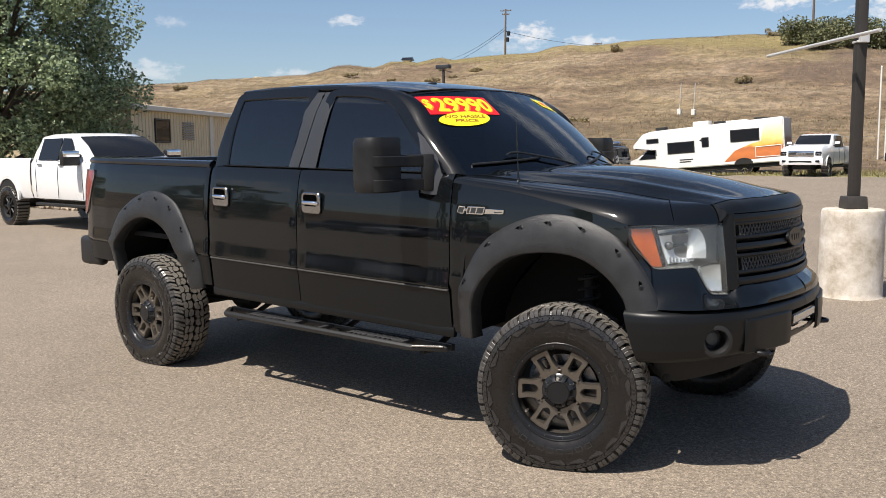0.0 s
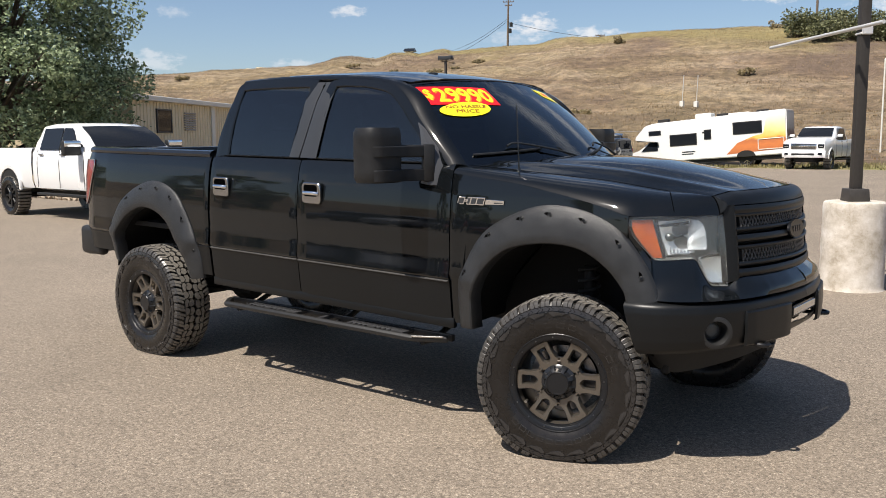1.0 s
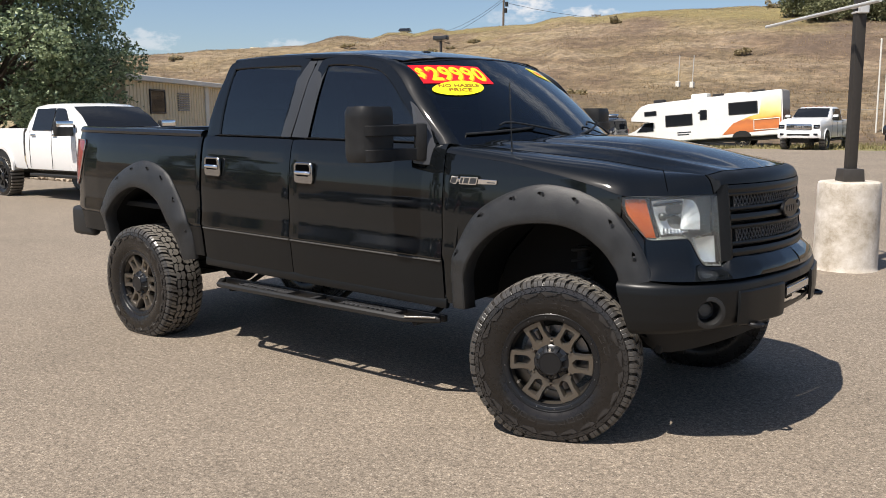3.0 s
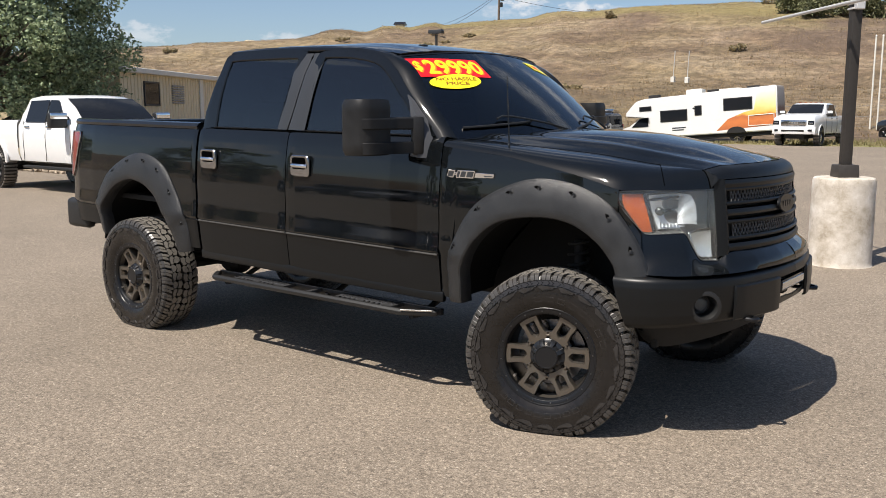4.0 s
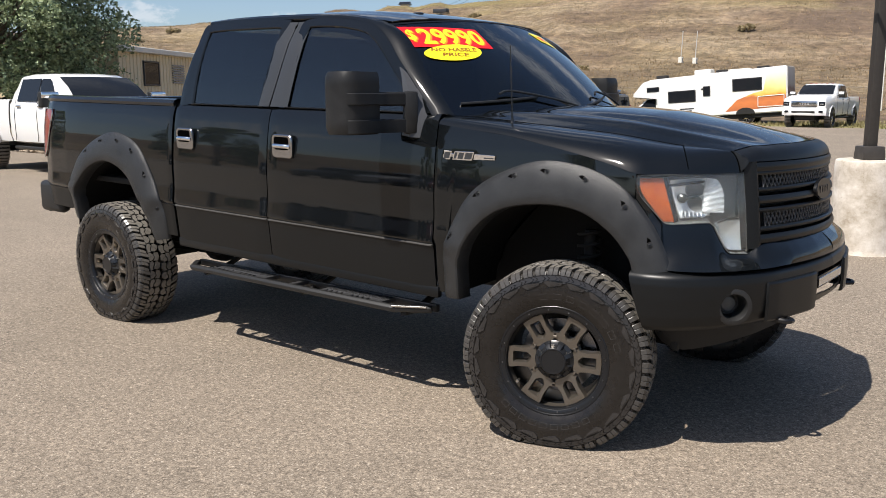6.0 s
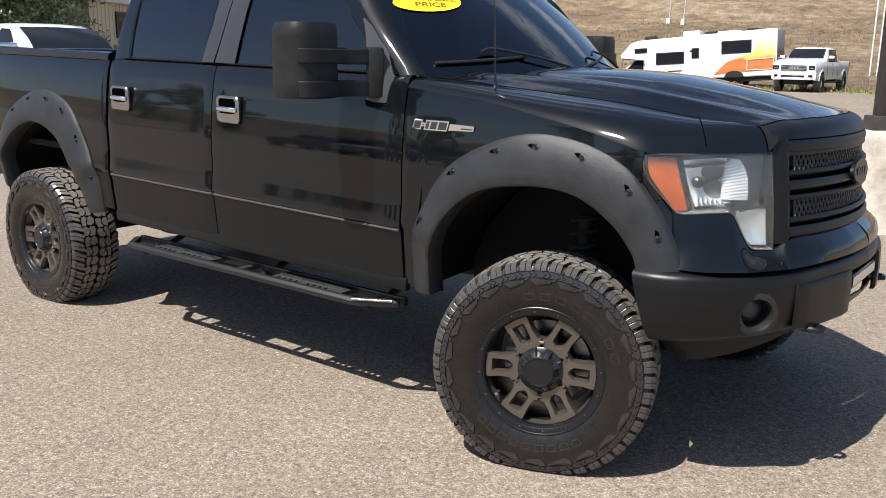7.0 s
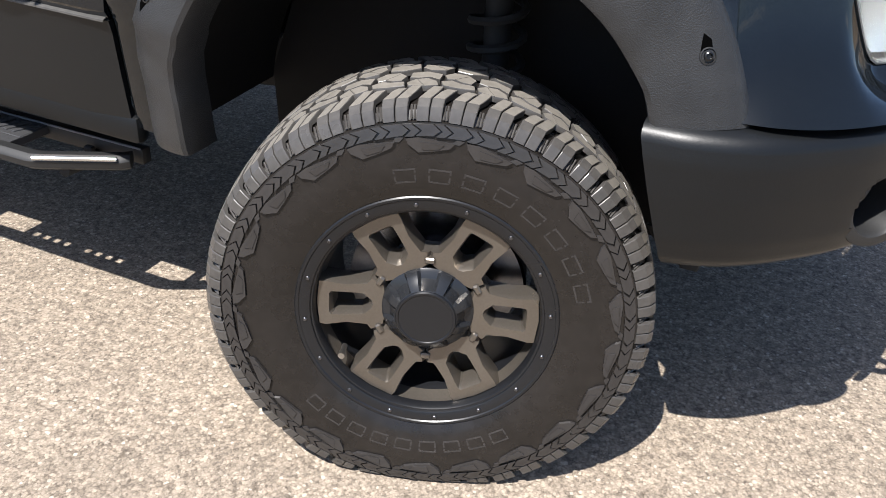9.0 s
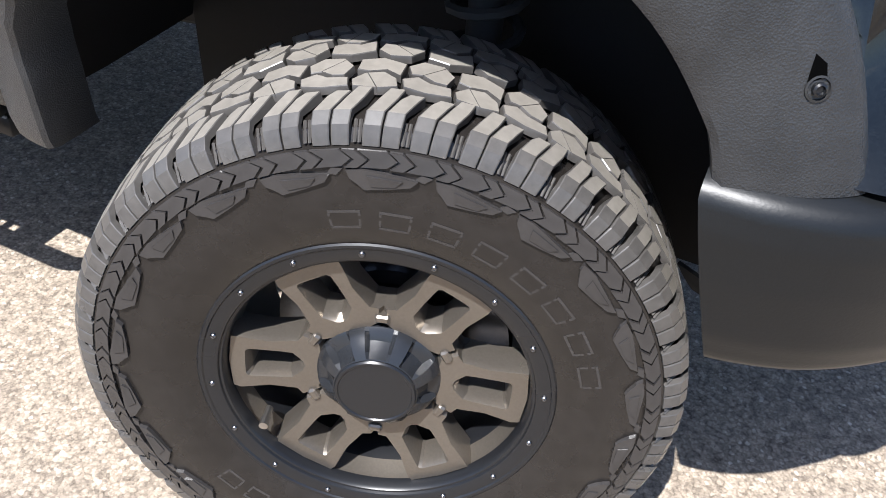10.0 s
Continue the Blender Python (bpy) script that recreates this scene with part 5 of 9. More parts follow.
def tread_mesh():
    bm = bmesh.new()
    rng = random.Random(5)
    n = 44
    pitch = 2 * math.pi * R_TYRE / n
    for side in (1, -1):
        for k in range(n):
            a = (k + (0 if side > 0 else 0.5) + rng.uniform(-0.02, 0.02)) * pitch
            long_ = k % 2 == 0
            shoulder_lug(bm, a, pitch * 0.352, side, 0.084 if long_ else 0.094)
            shoulder_lug(bm, a + pitch * 0.392, pitch * 0.352, side, 0.094 if long_ else 0.084)
            # small ribs at the bottom of the wide groove
            z0, z1 = 0.132, 0.150
            c = a + pitch * 0.695
            for da in (-0.0030, 0.0030):
                grid(bm, [[polar(R_TYRE - 0.021, (c + da - 0.0022) / R_TYRE, side * z0), polar(R_TYRE - 0.0195, (c + da) / R_TYRE, side * (z0 + 0.001)), polar(R_TYRE - 0.021, (c + da + 0.0022) / R_TYRE, side * z0)],
                          [polar(R_TYRE - 0.040, (c + da - 0.0022) / R_TYRE, side * (z1 + 0.002)), polar(R_TYRE - 0.039, (c + da) / R_TYRE, side * (z1 + 0.0042)), polar(R_TYRE - 0.040, (c + da + 0.0022) / R_TYRE, side * (z1 + 0.002))]])
        m = 22
        q = 2 * math.pi * R_TYRE / m
        for k in range(m):
            a = k * q + (0 if side > 0 else q * 0.35)
            blocks = [((0.02, 0.080), (0.26, 0.084), (0.47, 0.077), (0.50, 0.058), (0.36, 0.049), (0.24, 0.060), (0.04, 0.061)),
                      ((0.54, 0.078), (0.72, 0.084), (0.96, 0.081), (0.985, 0.066), (0.87, 0.050), (0.70, 0.045), (0.57, 0.059)),
                      ((0.08, 0.054), (0.20, 0.053), (0.32, 0.041), (0.43, 0.042), (0.47, 0.022), (0.34, 0.005), (0.14, 0.008), (0.02, 0.030)),
                      ((0.54, 0.050), (0.68, 0.037), (0.84, 0.043), (0.96, 0.038), (0.95, 0.012), (0.74, 0.005), (0.51, 0.018))]
            for b, (px, pz, dx, dz) in zip(blocks, ((0.27, 0.072, 0.5, 0.8), (0.78, 0.07, -0.4, 0.9), (0.24, 0.03, 0.6, 0.7), (0.74, 0.025, -0.5, 0.8))):
                poly = [(a + x * q, side * z) for x, z in b]
                for piece in (halves(poly, (a + px * q, side * pz), (dx, side * dz), 0.0014) if b in blocks[1:3] else (poly,)):
                    tread_block(bm, piece)
    return settled(bm)


def plate(bm, pts, lift, foot=0.0015):
    """A raised mark on the sidewall: pts are (radius, angle)."""
    def wall(r, up):
        z = float(np.interp(r, [0.247, 0.262, 0.28, 0.30, 0.325, 0.345, 0.352, 0.372, 0.384, 0.392], [0.1435, 0.150, 0.156, 0.160, 0.161, 0.159, 0.160, 0.1565, 0.153, 0.150]))
        return z + up
    cr, ca = sum(p[0] for p in pts) / len(pts), sum(p[1] for p in pts) / len(pts)
    lo = [bm.verts.new(polar(grown(r), a, wall(r, -foot))) for r, a in pts]
    hi = [bm.verts.new(polar(grown(lerp(cr, r, 0.965)), lerp(ca, a, 0.965), wall(lerp(cr, r, 0.965), lift))) for r, a in pts]
    n = len(pts)
    bm.faces.new(hi)
    for i in range(n):
        bm.faces.new((lo[i], lo[(i + 1) % n], hi[(i + 1) % n], hi[i]))


N_LUG = 44


def lug_pieces(k):
    """The raised arrow heads of one pitch below the shoulder: (shape, outline, lift) at the first pitch."""
    q = -2 * math.pi / N_LUG
    f = lambda x, r: (r, x * q)
    yield "a", [f(0.00, 0.3838), f(0.27, 0.3838), f(0.55, 0.3735), f(0.33, 0.3640), f(0.04, 0.3640), f(0.27, 0.3735)], 0.0060
    yield "b", [f(0.32, 0.3838), f(0.95, 0.3838), f(1.20, 0.3740), f(0.98, 0.3650), f(0.39, 0.3640), f(0.61, 0.3735)], 0.0048
    if k % 2 == 0:
        yield "c", [f(0.05, 0.3615), f(0.48, 0.3625), f(1.72, 0.3560), f(1.58, 0.3470), f(1.02, 0.3400), f(0.46, 0.3370), f(0.30, 0.3440), f(0.12, 0.3520)], 0.0058
        yield "d", [f(0.52, 0.3560), f(1.36, 0.3535), f(1.20, 0.3445), f(0.62, 0.3425)], 0.0074
    else:
        yield "e", [f(0.74, 0.3640), f(1.00, 0.3622), f(0.84, 0.3545), f(0.62, 0.3565)], 0.0030


def sidewall_mesh():
    bm = bmesh.new()
    for k in range(N_LUG):
        for _, pts, lift in lug_pieces(k):
            plate(bm, [(r, a + k * 2 * math.pi / N_LUG) for r, a in pts], lift)
    return bm


def frame_plate(bm, r0, r1, a0, a1, w, lift):
    da = w / (0.5 * (r0 + r1))
    for pts in ([(r0, a0), (r0, a1), (r0 + w, a1), (r0 + w, a0)], [(r1 - w, a0), (r1 - w, a1), (r1, a1), (r1, a0)],
                [(r0 + w, a0), (r0 + w, a0 + da), (r1 - w, a0 + da), (r1 - w, a0)], [(r0 + w, a1 - da), (r0 + w, a1), (r1 - w, a1), (r1 - w, a1 - da)]):
        plate(bm, pts, lift)


def mark_bars():
    """Raised outline bars where the maker's words stand: (first angle, last angle, inner, outer radius)."""
    for k in range(8):
        a1 = 103 - k * 11.6
        yield a1 - 7.6, a1, 0.2825, 0.3095
    for k in range(9):
        yield 222 + k * 9.6, 228.8 + k * 9.6, 0.284, 0.309


def bar_mesh(a0, a1, r0, r1):
    bm = bmesh.new()
    frame_plate(bm, r0, r1, radians(a0), radians(a1), 0.0034, 0.0030)
    return bm


def marks_mesh():
    bm = bmesh.new()
    for a0, a1, r0, r1 in mark_bars():
        frame_plate(bm, r0, r1, radians(a0), radians(a1), 0.0034, 0.0030)
    return bm


def fine_marks_mesh():
    bm = bmesh.new()
    for k in range(7):
        plate(bm, [(0.262 + 0.0032 * k, radians(-24)), (0.2633 + 0.0032 * k, radians(-24)), (0.2633 + 0.0032 * k, radians(-33)), (0.262 + 0.0032 * k, radians(-33))], 0.0006)
    for a, r in ((130, 0.272), (148, 0.276), (166, 0.285), (186, 0.268), (200, 0.30), (-12, 0.266), (10, 0.262), (60, 0.259)):
        for d in range(4):
            t = radians(a + d * 1.1)
            plate(bm, [(r, t), (r, t + 0.008), (r + 0.006, t + 0.008), (r + 0.006, t)], 0.0006)
    return bm


def spoke_plate(angle):
    """One split spoke: a plate with a slot, stepped edges, joined to the hub."""
    bm = bmesh.new()
    half_out = [(0.078, 0.045), (0.1010, 0.0585), (0.1090, 0.0475), (0.150, 0.0435), (0.192, 0.0500), (0.204, 0.0490)]
    half_slot = [(0.112, 0.0075), (0.1235, 0.0185), (0.135, 0.0195), (0.160, 0.0205), (0.1735, 0.0205), (0.1765, 0.0170)]
    out = [(r, -w) for r, w in half_out] + [(0.2090, 0.0)] + half_out[::-1] + [(0.070, 0.0)]
    slot = [(r, -w) for r, w in half_slot] + [(0.1768, 0.0)] + half_slot[::-1] + [(0.1095, 0.0)]
    def z_of(r):
        return float(np.interp(r, [0.06, 0.09, 0.13, 0.19, 0.21], [0.112, 0.112, 0.116, 0.124, 0.122]))
    levels = []
    for pts, ins, dz in ((out, 0.0, -0.050), (out, 0.0, -0.010), (out, 0.075, 0.0)):
        c = (0.145, 0.0)
        levels.append([bm.verts.new((lerp(r, c[0], ins), lerp(w, 0, ins), z_of(r) + dz)) for r, w in pts])
    for pts, grow, dz in ((slot, 1.20, 0.0), (slot, 1.0, -0.011), (slot, 0.93, -0.050)):
        levels.append([bm.verts.new((lerp(0.15, r, grow), w * grow, z_of(r) + dz)) for r, w in pts])
    n = len(out)
    for lo, hi in zip(levels, levels[1:]):
        for i in range(n):
            bm.faces.new((lo[i], lo[(i + 1) % n], hi[(i + 1) % n], hi[i]))
    # pad between neighbouring spokes at the hub
    bmesh.ops.recalc_face_normals(bm, faces=bm.faces[:])
    return merge(bmesh.new(), bm, pose(0, 0, 0, 0, 0, angle) @ Matrix.Diagonal((1.055, 1.055, 1.0, 1.0)))


def rim_face_mesh():
    bm = bmesh.new()
    for k in range(6):
        merge(bm, spoke_plate(60 * k))
        box(bm, (0.1010, -0.0105, 0.100), (0.1140, 0.0105, 0.1185), 0.003, 1, pose(0, 0, 0, 0, 0, 60 * k + 30))
    lathe(bm, [(0.050, 0.06), (0.052, 0.108), (0.068, 0.113), (0.086, 0.113), (0.088, 0.108), (0.088, 0.06)], 60)
    return bm


def barrel_mesh():
    bm = bmesh.new()
    lathe(bm, [(0.2245, 0.136), (0.2230, 0.129), (0.2205, 0.122), (0.2200, 0.10), (0.211, 0.085), (0.207, 0.03), (0.207, -0.10), (0.216, -0.12), (0.224, -0.125), (0.228, -0.12), (0.222, -0.09), (0.216, 0.0), (0.223, 0.10), (0.226, 0.118)], 72)
    return bm


def ring_mesh():
    bm = bmesh.new()
    lathe(bm, [(0.2165, 0.118), (0.2185, 0.1340), (0.2215, 0.1385), (0.2245, 0.1390), (0.2260, 0.1425), (0.2280, 0.1438), (0.2455, 0.1452), (0.2475, 0.1475), (0.2520, 0.1480), (0.2545, 0.1460), (0.2555, 0.1400), (0.2550, 0.134), (0.243, 0.128)], 96)
    return bm


def cap_mesh():
    bm = bmesh.new()
    # faceted skirt
    seg = 96
    rows = []
    for i in range(seg):
        a = 2 * math.pi * i / seg
        w = 0.5 + 0.5 * math.cos(8 * a)
        sc = 1 if w > 0.35 else 0
        rows.append([polar(0.0905, a, 0.095), polar(0.0905, a, 0.112), polar(0.0885 - 0.003 * sc, a, 0.118 - 0.002 * sc), polar(0.081 - 0.008 * sc, a, 0.129 - 0.008 * sc), polar(0.069 - 0.005 * sc, a, 0.140 - 0.005 * sc), polar(0.0600, a, 0.1455), polar(0.0575, a, 0.147)])
    grid(bm, rows, close_u=True)
    return bm


def cap_face_mesh():
    bm = bmesh.new()
    lathe(bm, [(0.0590, 0.140), (0.0590, 0.1485), (0.0570, 0.1512), (0.0535, 0.1512), (0.0520, 0.1492), (0.0, 0.1498)], 48)
    return bm


def bolt_mesh():
    bm = bmesh.new()
    lathe(bm, [(0.0042, 0.0), (0.0042, 0.0018), (0.0030, 0.0034), (0.0018, 0.0034), (0.0013, 0.0022), (0.0, 0.0022)], 10)
    return bm


def shaded_well(me):
    """Paints the barrel's shaded depth black; only its lip stays bronze."""
    me.materials.append(RINGBLACK)
    for p in me.polygons:
        p.material_index = 1 if p.center.z < 0.088 else 0
    return me


def valve_mesh():
    bm = bmesh.new()
    tube(bm, [(0, 0, 0), (0, 0, 0.022), (0, 0, 0.023), (0, 0, 0.038)], 0.005, 10, radii=[0.0058, 0.0058, 0.0072, 0.0070])
    return bm


def brake_mesh():
    bm = bmesh.new()
    lathe(bm, [(0.06, 0.02), (0.10, 0.025), (0.105, 0.0), (0.172, 0.0), (0.172, -0.028), (0.06, -0.028)], 48)
    return bm


def caliper_mesh():
    bm = bmesh.new()
    rows = []
    for k in range(9):
        a = radians(lerp(2, 42, k / 8))
        rows.append([polar(r, a, z) for r, z in ((0.115, 0.030), (0.185, 0.034), (0.190, 0.028), (0.190, -0.055), (0.115, -0.055))])
    vs = grid(bm, rows, close_v=True)
    bm.faces.new(vs[0]), bm.faces.new(vs[-1][::-1])
    return bm


def mesh_of(bm, name, mat, sharp=32.0):
    return finish(bm, name, mat, sharp)


def dusted(me):
    """Tread faces carry road dust; walls and shoulders are cleaner rubber."""
    me.materials.append(CLEANRUBBER)
    for p in me.polygons:
        c, nrm = p.center, p.normal
        flat = Vector((c.x, c.y, 0)).normalized()
        p.material_index = 0 if flat.dot(nrm) > 0.93 else 1
    return me


WHEEL_PARTS = [("tyre", mesh_of(tyre_mesh(), "tyre", SIDEWALL), "wide all-terrain tyre"), ("tread", dusted(mesh_of(tread_mesh(), "tread", RUBBER, 25)), "chunky block tread, dusty"),
               ("spokes", mesh_of(rim_face_mesh(), "spokes", BRONZE, 28), "bronze six-spoke wheel face"), ("bead_ring", mesh_of(ring_mesh(), "bead_ring", RINGBLACK), "satin black bead ring"),
               ("centre_cap", mesh_of(cap_mesh(), "centre_cap", CAPBLACK, 20), "black faceted cap"), ("cap_face", mesh_of(cap_face_mesh(), "cap_face", RINGBLACK), ""),
               ("brake_disc", mesh_of(brake_mesh(), "brake_disc", BOLTSTEEL), "steel brake disc"), ("caliper", mesh_of(caliper_mesh(), "caliper", BOLTSTEEL), "grey brake caliper")]
BARREL, BOLT, VALVE = shaded_well(mesh_of(barrel_mesh(), "wheel", BRONZE)), mesh_of(bolt_mesh(), "ring_bolt", BOLTSTEEL), mesh_of(valve_mesh(), "valve", STEEL)
FAR_PARTS = [("sidewall_relief", mesh_of(sidewall_mesh(), "sidewall_relief", LUGS, 25)), ("sidewall_lettering", mesh_of(marks_mesh(), "sidewall_lettering", LUGS, 25))]
LUG_MESH = {}
for _k in (0, 1):
    for _n, _pts, _lift in lug_pieces(_k):
        _b = bmesh.new()
        plate(_b, _pts, _lift)
        LUG_MESH[_n] = mesh_of(_b, "sidewall_lug", LUGS, 25)
BAR_MESHES = [mesh_of(bar_mesh(*q), "sidewall_bar", LUGS, 25) for q in mark_bars()]
FINE_MARKS = mesh_of(fine_marks_mesh(), "fine_relief", LUGS, 25)


def wheel_at(m, turn, near=False):
    w = new("wheel", BARREL)
    w.parent = truck
    w.matrix_basis = m @ pose(0, 0, 0, 0, 0, turn)
    tagged(w, "bronze wheel with a black bead ring and chunky tyre")
    for name, me, lab in WHEEL_PARTS:
        o = new(name, me)
        o.parent = w
        tagged(o, lab)
    if near:
        for k in range(N_LUG):
            for shape, _, _ in lug_pieces(k):
                o = new("sidewall_lug", LUG_MESH[shape])
                o.parent = w
                o.matrix_basis = pose(0, 0, 0, 0, 0, k * 360 / N_LUG)
        for me in BAR_MESHES:
            o = new("sidewall_bar", me)
            o.parent = w
        o = new("fine_relief", FINE_MARKS)
        o.parent = w
        tagged(o, kind="stuff")
    else:
        for name, me in FAR_PARTS:
            o = new(name, me)
            o.parent = w
            tagged(o, kind="stuff")
    for k in range(16):
        a = 2 * math.pi * (k + 0.3) / 16
        o = new("ring_bolt", BOLT)
        o.parent = w
        o.matrix_basis = pose(0.2365 * math.cos(a), 0.2365 * math.sin(a), 0.1443)
    o = new("valve", VALVE)
    o.parent = w
    o.matrix_basis = pose(0.199 * math.cos(radians(214)), 0.199 * math.sin(radians(214)), 0.100)
    return w


wheel_at(pose(-0.047, -0.868, 0.393, 0, 0, 19.4) @ pose(0, 0, 0, 87.2, 0, 0), 0, True)
wheel_at(pose(-3.69, -0.858, 0.394, 90, 0, 0), 0)
wheel_at(pose(0.03, 0.852, 0.394, 90, 0, 198), 0)
wheel_at(pose(-3.69, 0.852, 0.394, 90, 0, 180), 0)

# ---- underside: liners, frame, axles, suspension ----
for cx, cz, r in ((-0.085, 0.52, 0.60), (-3.61, 0.56, 0.58)):
    bm = bmesh.new()
    rows = []
    for k in range(29):
        a = radians(lerp(7 if cx > -1 else 8, 173, k / 28))
        p = Vector((cx + r * math.cos(a), 0, cz + r * math.sin(a)))
        out = min(-0.60, max(-0.94, wing(p.x, max(p.z, 0.75)) + 0.035))
        rows.append([(p.x, out, p.z), (p.x, lerp(out, -0.50, 0.45), p.z), (p.x, -0.50, p.z + 0.01)])
    grid(bm, rows)
    both("wheel_liner", thick(bm, 0.006), LINER, truck)
    bm = bmesh.new()
    rows = [[(cx + u * r * w, -0.50, cz + v) for u in (-1, -0.5, 0, 0.5, 1)] for v, w in ((-0.10, 0.96), (0.10, 0.98), (0.3, 0.86), (0.5, 0.55), (0.6, 0.15))]
    grid(bm, rows)
    both("inner_panel", thick(bm, 0.006), LINER, truck)
for sg in (-1, 1):
    bm = bmesh.new()
    tube_pts = [(0.74, sg * 0.42, 0.66), (0.3, sg * 0.42, 0.70), (-0.6, sg * 0.43, 0.64), (-1.2, sg * 0.48, 0.60), (-2.6, sg * 0.48, 0.60), (-3.2, sg * 0.48, 0.72), (-4.0, sg * 0.48, 0.74), (-4.55, sg * 0.48, 0.70)]
    for a, b in zip(tube_pts, tube_pts[1:]):
        d = Vector(b) - Vector(a)
        box(bm, (0, -0.04, -0.07), (d.length + 0.02, 0.04, 0.07), 0.01, 1, Matrix.Translation(a) @ d.to_track_quat("X", "Z").to_matrix().to_4x4())
    part("frame_rail", bm, DARK, truck, "black frame rail")
    bm = bmesh.new()
    box(bm, (-2.88, sg * 0.94 - 0.02, 0.595), (-0.70, sg * 0.94 + 0.02, 0.66), 0.015, 2)
    part("sill", raked(bm), MATTE, truck)
    # coil and lower arm at the front, leaf spring at the back
    bm = bmesh.new()
    tube(bm, [(-0.05 + 0.055 * math.cos(t), sg * 0.60 + 0.055 * math.sin(t), 0.55 + 0.40 * t / 44) for t in [k * 0.5 for k in range(89)]], 0.009, 6)
    part("coil_spring", bm, DARK, truck)
    bm = bmesh.new()
    tube(bm, [(-0.05, sg * 0.60, 0.42), (-0.05, sg * 0.60, 0.95)], 0.028, 12)
    part("shock_absorber", bm, DARK, truck)
    bm = bmesh.new()
    for y0, x0 in ((0.35, 0.16), (0.35, -0.26)):
        tube(bm, [(x0, sg * y0, 0.50), (-0.05, sg * 0.72, 0.34)], 0.03, 8)
    tube(bm, [(-0.05, sg * 0.70, 0.30), (-0.05, sg * 0.70, 0.62)], 0.035, 10)
    part("suspension_arm", bm, DARK, truck)
    bm = bmesh.new()
    for dz in (0.0, 0.016, 0.032):
        tube(bm, resample([(-2.95, sg * 0.50, 0.60 + dz), (-3.4, sg * 0.50, 0.50 + dz), (-3.69, sg * 0.50, 0.47 + dz), (-4.0, sg * 0.50, 0.50 + dz), (-4.35, sg * 0.50, 0.62 + dz)], 20), 0.011, 6)
    part("leaf_spring", bm, DARK, truck)
bm = bmesh.new()
tube(bm, [(-3.69, -0.74, 0.425), (-3.69, 0.74, 0.425)], 0.045, 14)
lathe(bm, [(0.0, -0.13), (0.10, -0.11), (0.15, -0.05), (0.15, 0.05), (0.10, 0.11), (0.0, 0.13)], 20, pose(-3.69, 0.0, 0.425, 0, 90, 0))
part("rear_axle", bm, DARK, truck)
bm = bmesh.new()
tube(bm, [(-3.55, 0.0, 0.45), (-1.2, 0.05, 0.62)], 0.04, 12)
tube(bm, [(-0.6, -0.15, 0.60), (-1.6, -0.25, 0.56), (-2.6, -0.28, 0.58), (-3.3, -0.30, 0.66), (-4.5, -0.45, 0.62)], 0.035, 10)
part("driveline", bm, DARK, truck)
bm = bmesh.new()
box(bm, (-0.5, -0.42, 0.55), (0.55, 0.42, 1.05), 0.05, 2)
box(bm, (-1.5, -0.30, 0.50), (-0.5, 0.30, 0.80), 0.05, 2)
part("engine_block", bm, DARK, truck)
# unseen box added to stop sun leaking between bonnet and nose cap
bm = bmesh.new()
box(bm, (0.30, -0.50, 1.20), (0.640, 0.50, 1.265), 0.01, 1)
part("nose_light_block", bm, DARK, truck)
# unseen box added to keep stray sun out of the shadow below
bm = bmesh.new()
box(bm, (0.46, -0.60, 0.66), (0.60, 0.60, 0.90), 0.02, 2)
part("bumper_light_block", bm, DARK, truck)
bm = bmesh.new()
box(bm, (-2.6, 0.10, 0.52), (-1.6, 0.44, 0.72), 0.05, 2)
part("fuel_tank", bm, DARK, truck)
bm = bmesh.new()
box(bm, (-2.90, -0.92, 0.70), (-0.72, 0.92, 0.74), 0.01)
part("floor_pan", raked(bm), DARK, truck)

# rear bumper
bm = bmesh.new()
rows = []
for j in range(33):
    y = lerp(-0.91, 0.91, j / 32)
    a = abs(y) / 0.91
    x = -4.76 + 0.10 * max(0, (a - 0.80) / 0.20) ** 2
    rows.append([(x + 0.16, y, 0.70), (x + 0.02, y, 0.690), (x, y, 0.72), (x - 0.012, y, 0.80), (x, y, 0.905), (x + 0.03, y, 0.925), (x + 0.19, y, 0.925)])
vs = grid(bm, rows)
bm.faces.new(vs[0][::-1]), bm.faces.new(vs[-1])
part("rear_bumper", thick(bm, 0.004), MATTE, truck, "matte black rear bumper")
bm = bmesh.new()
box(bm, (-4.74, -0.93, 0.69), (-4.42, -0.84, 0.93), 0.04, 3)
both("bumper_end", bm, PLASTIC, truck)

# ---- side steps ----
STEPPAD = grained("step_pad_coating", (0.046, 0.046, 0.048), (0.028, 0.028, 0.029), 0.42, 120, 0.3, 0.001)
STEPEDGE = grained("pale_step_edge", (0.14, 0.14, 0.14), (0.09, 0.09, 0.09), 0.4, 80, 0.1, 0.001)


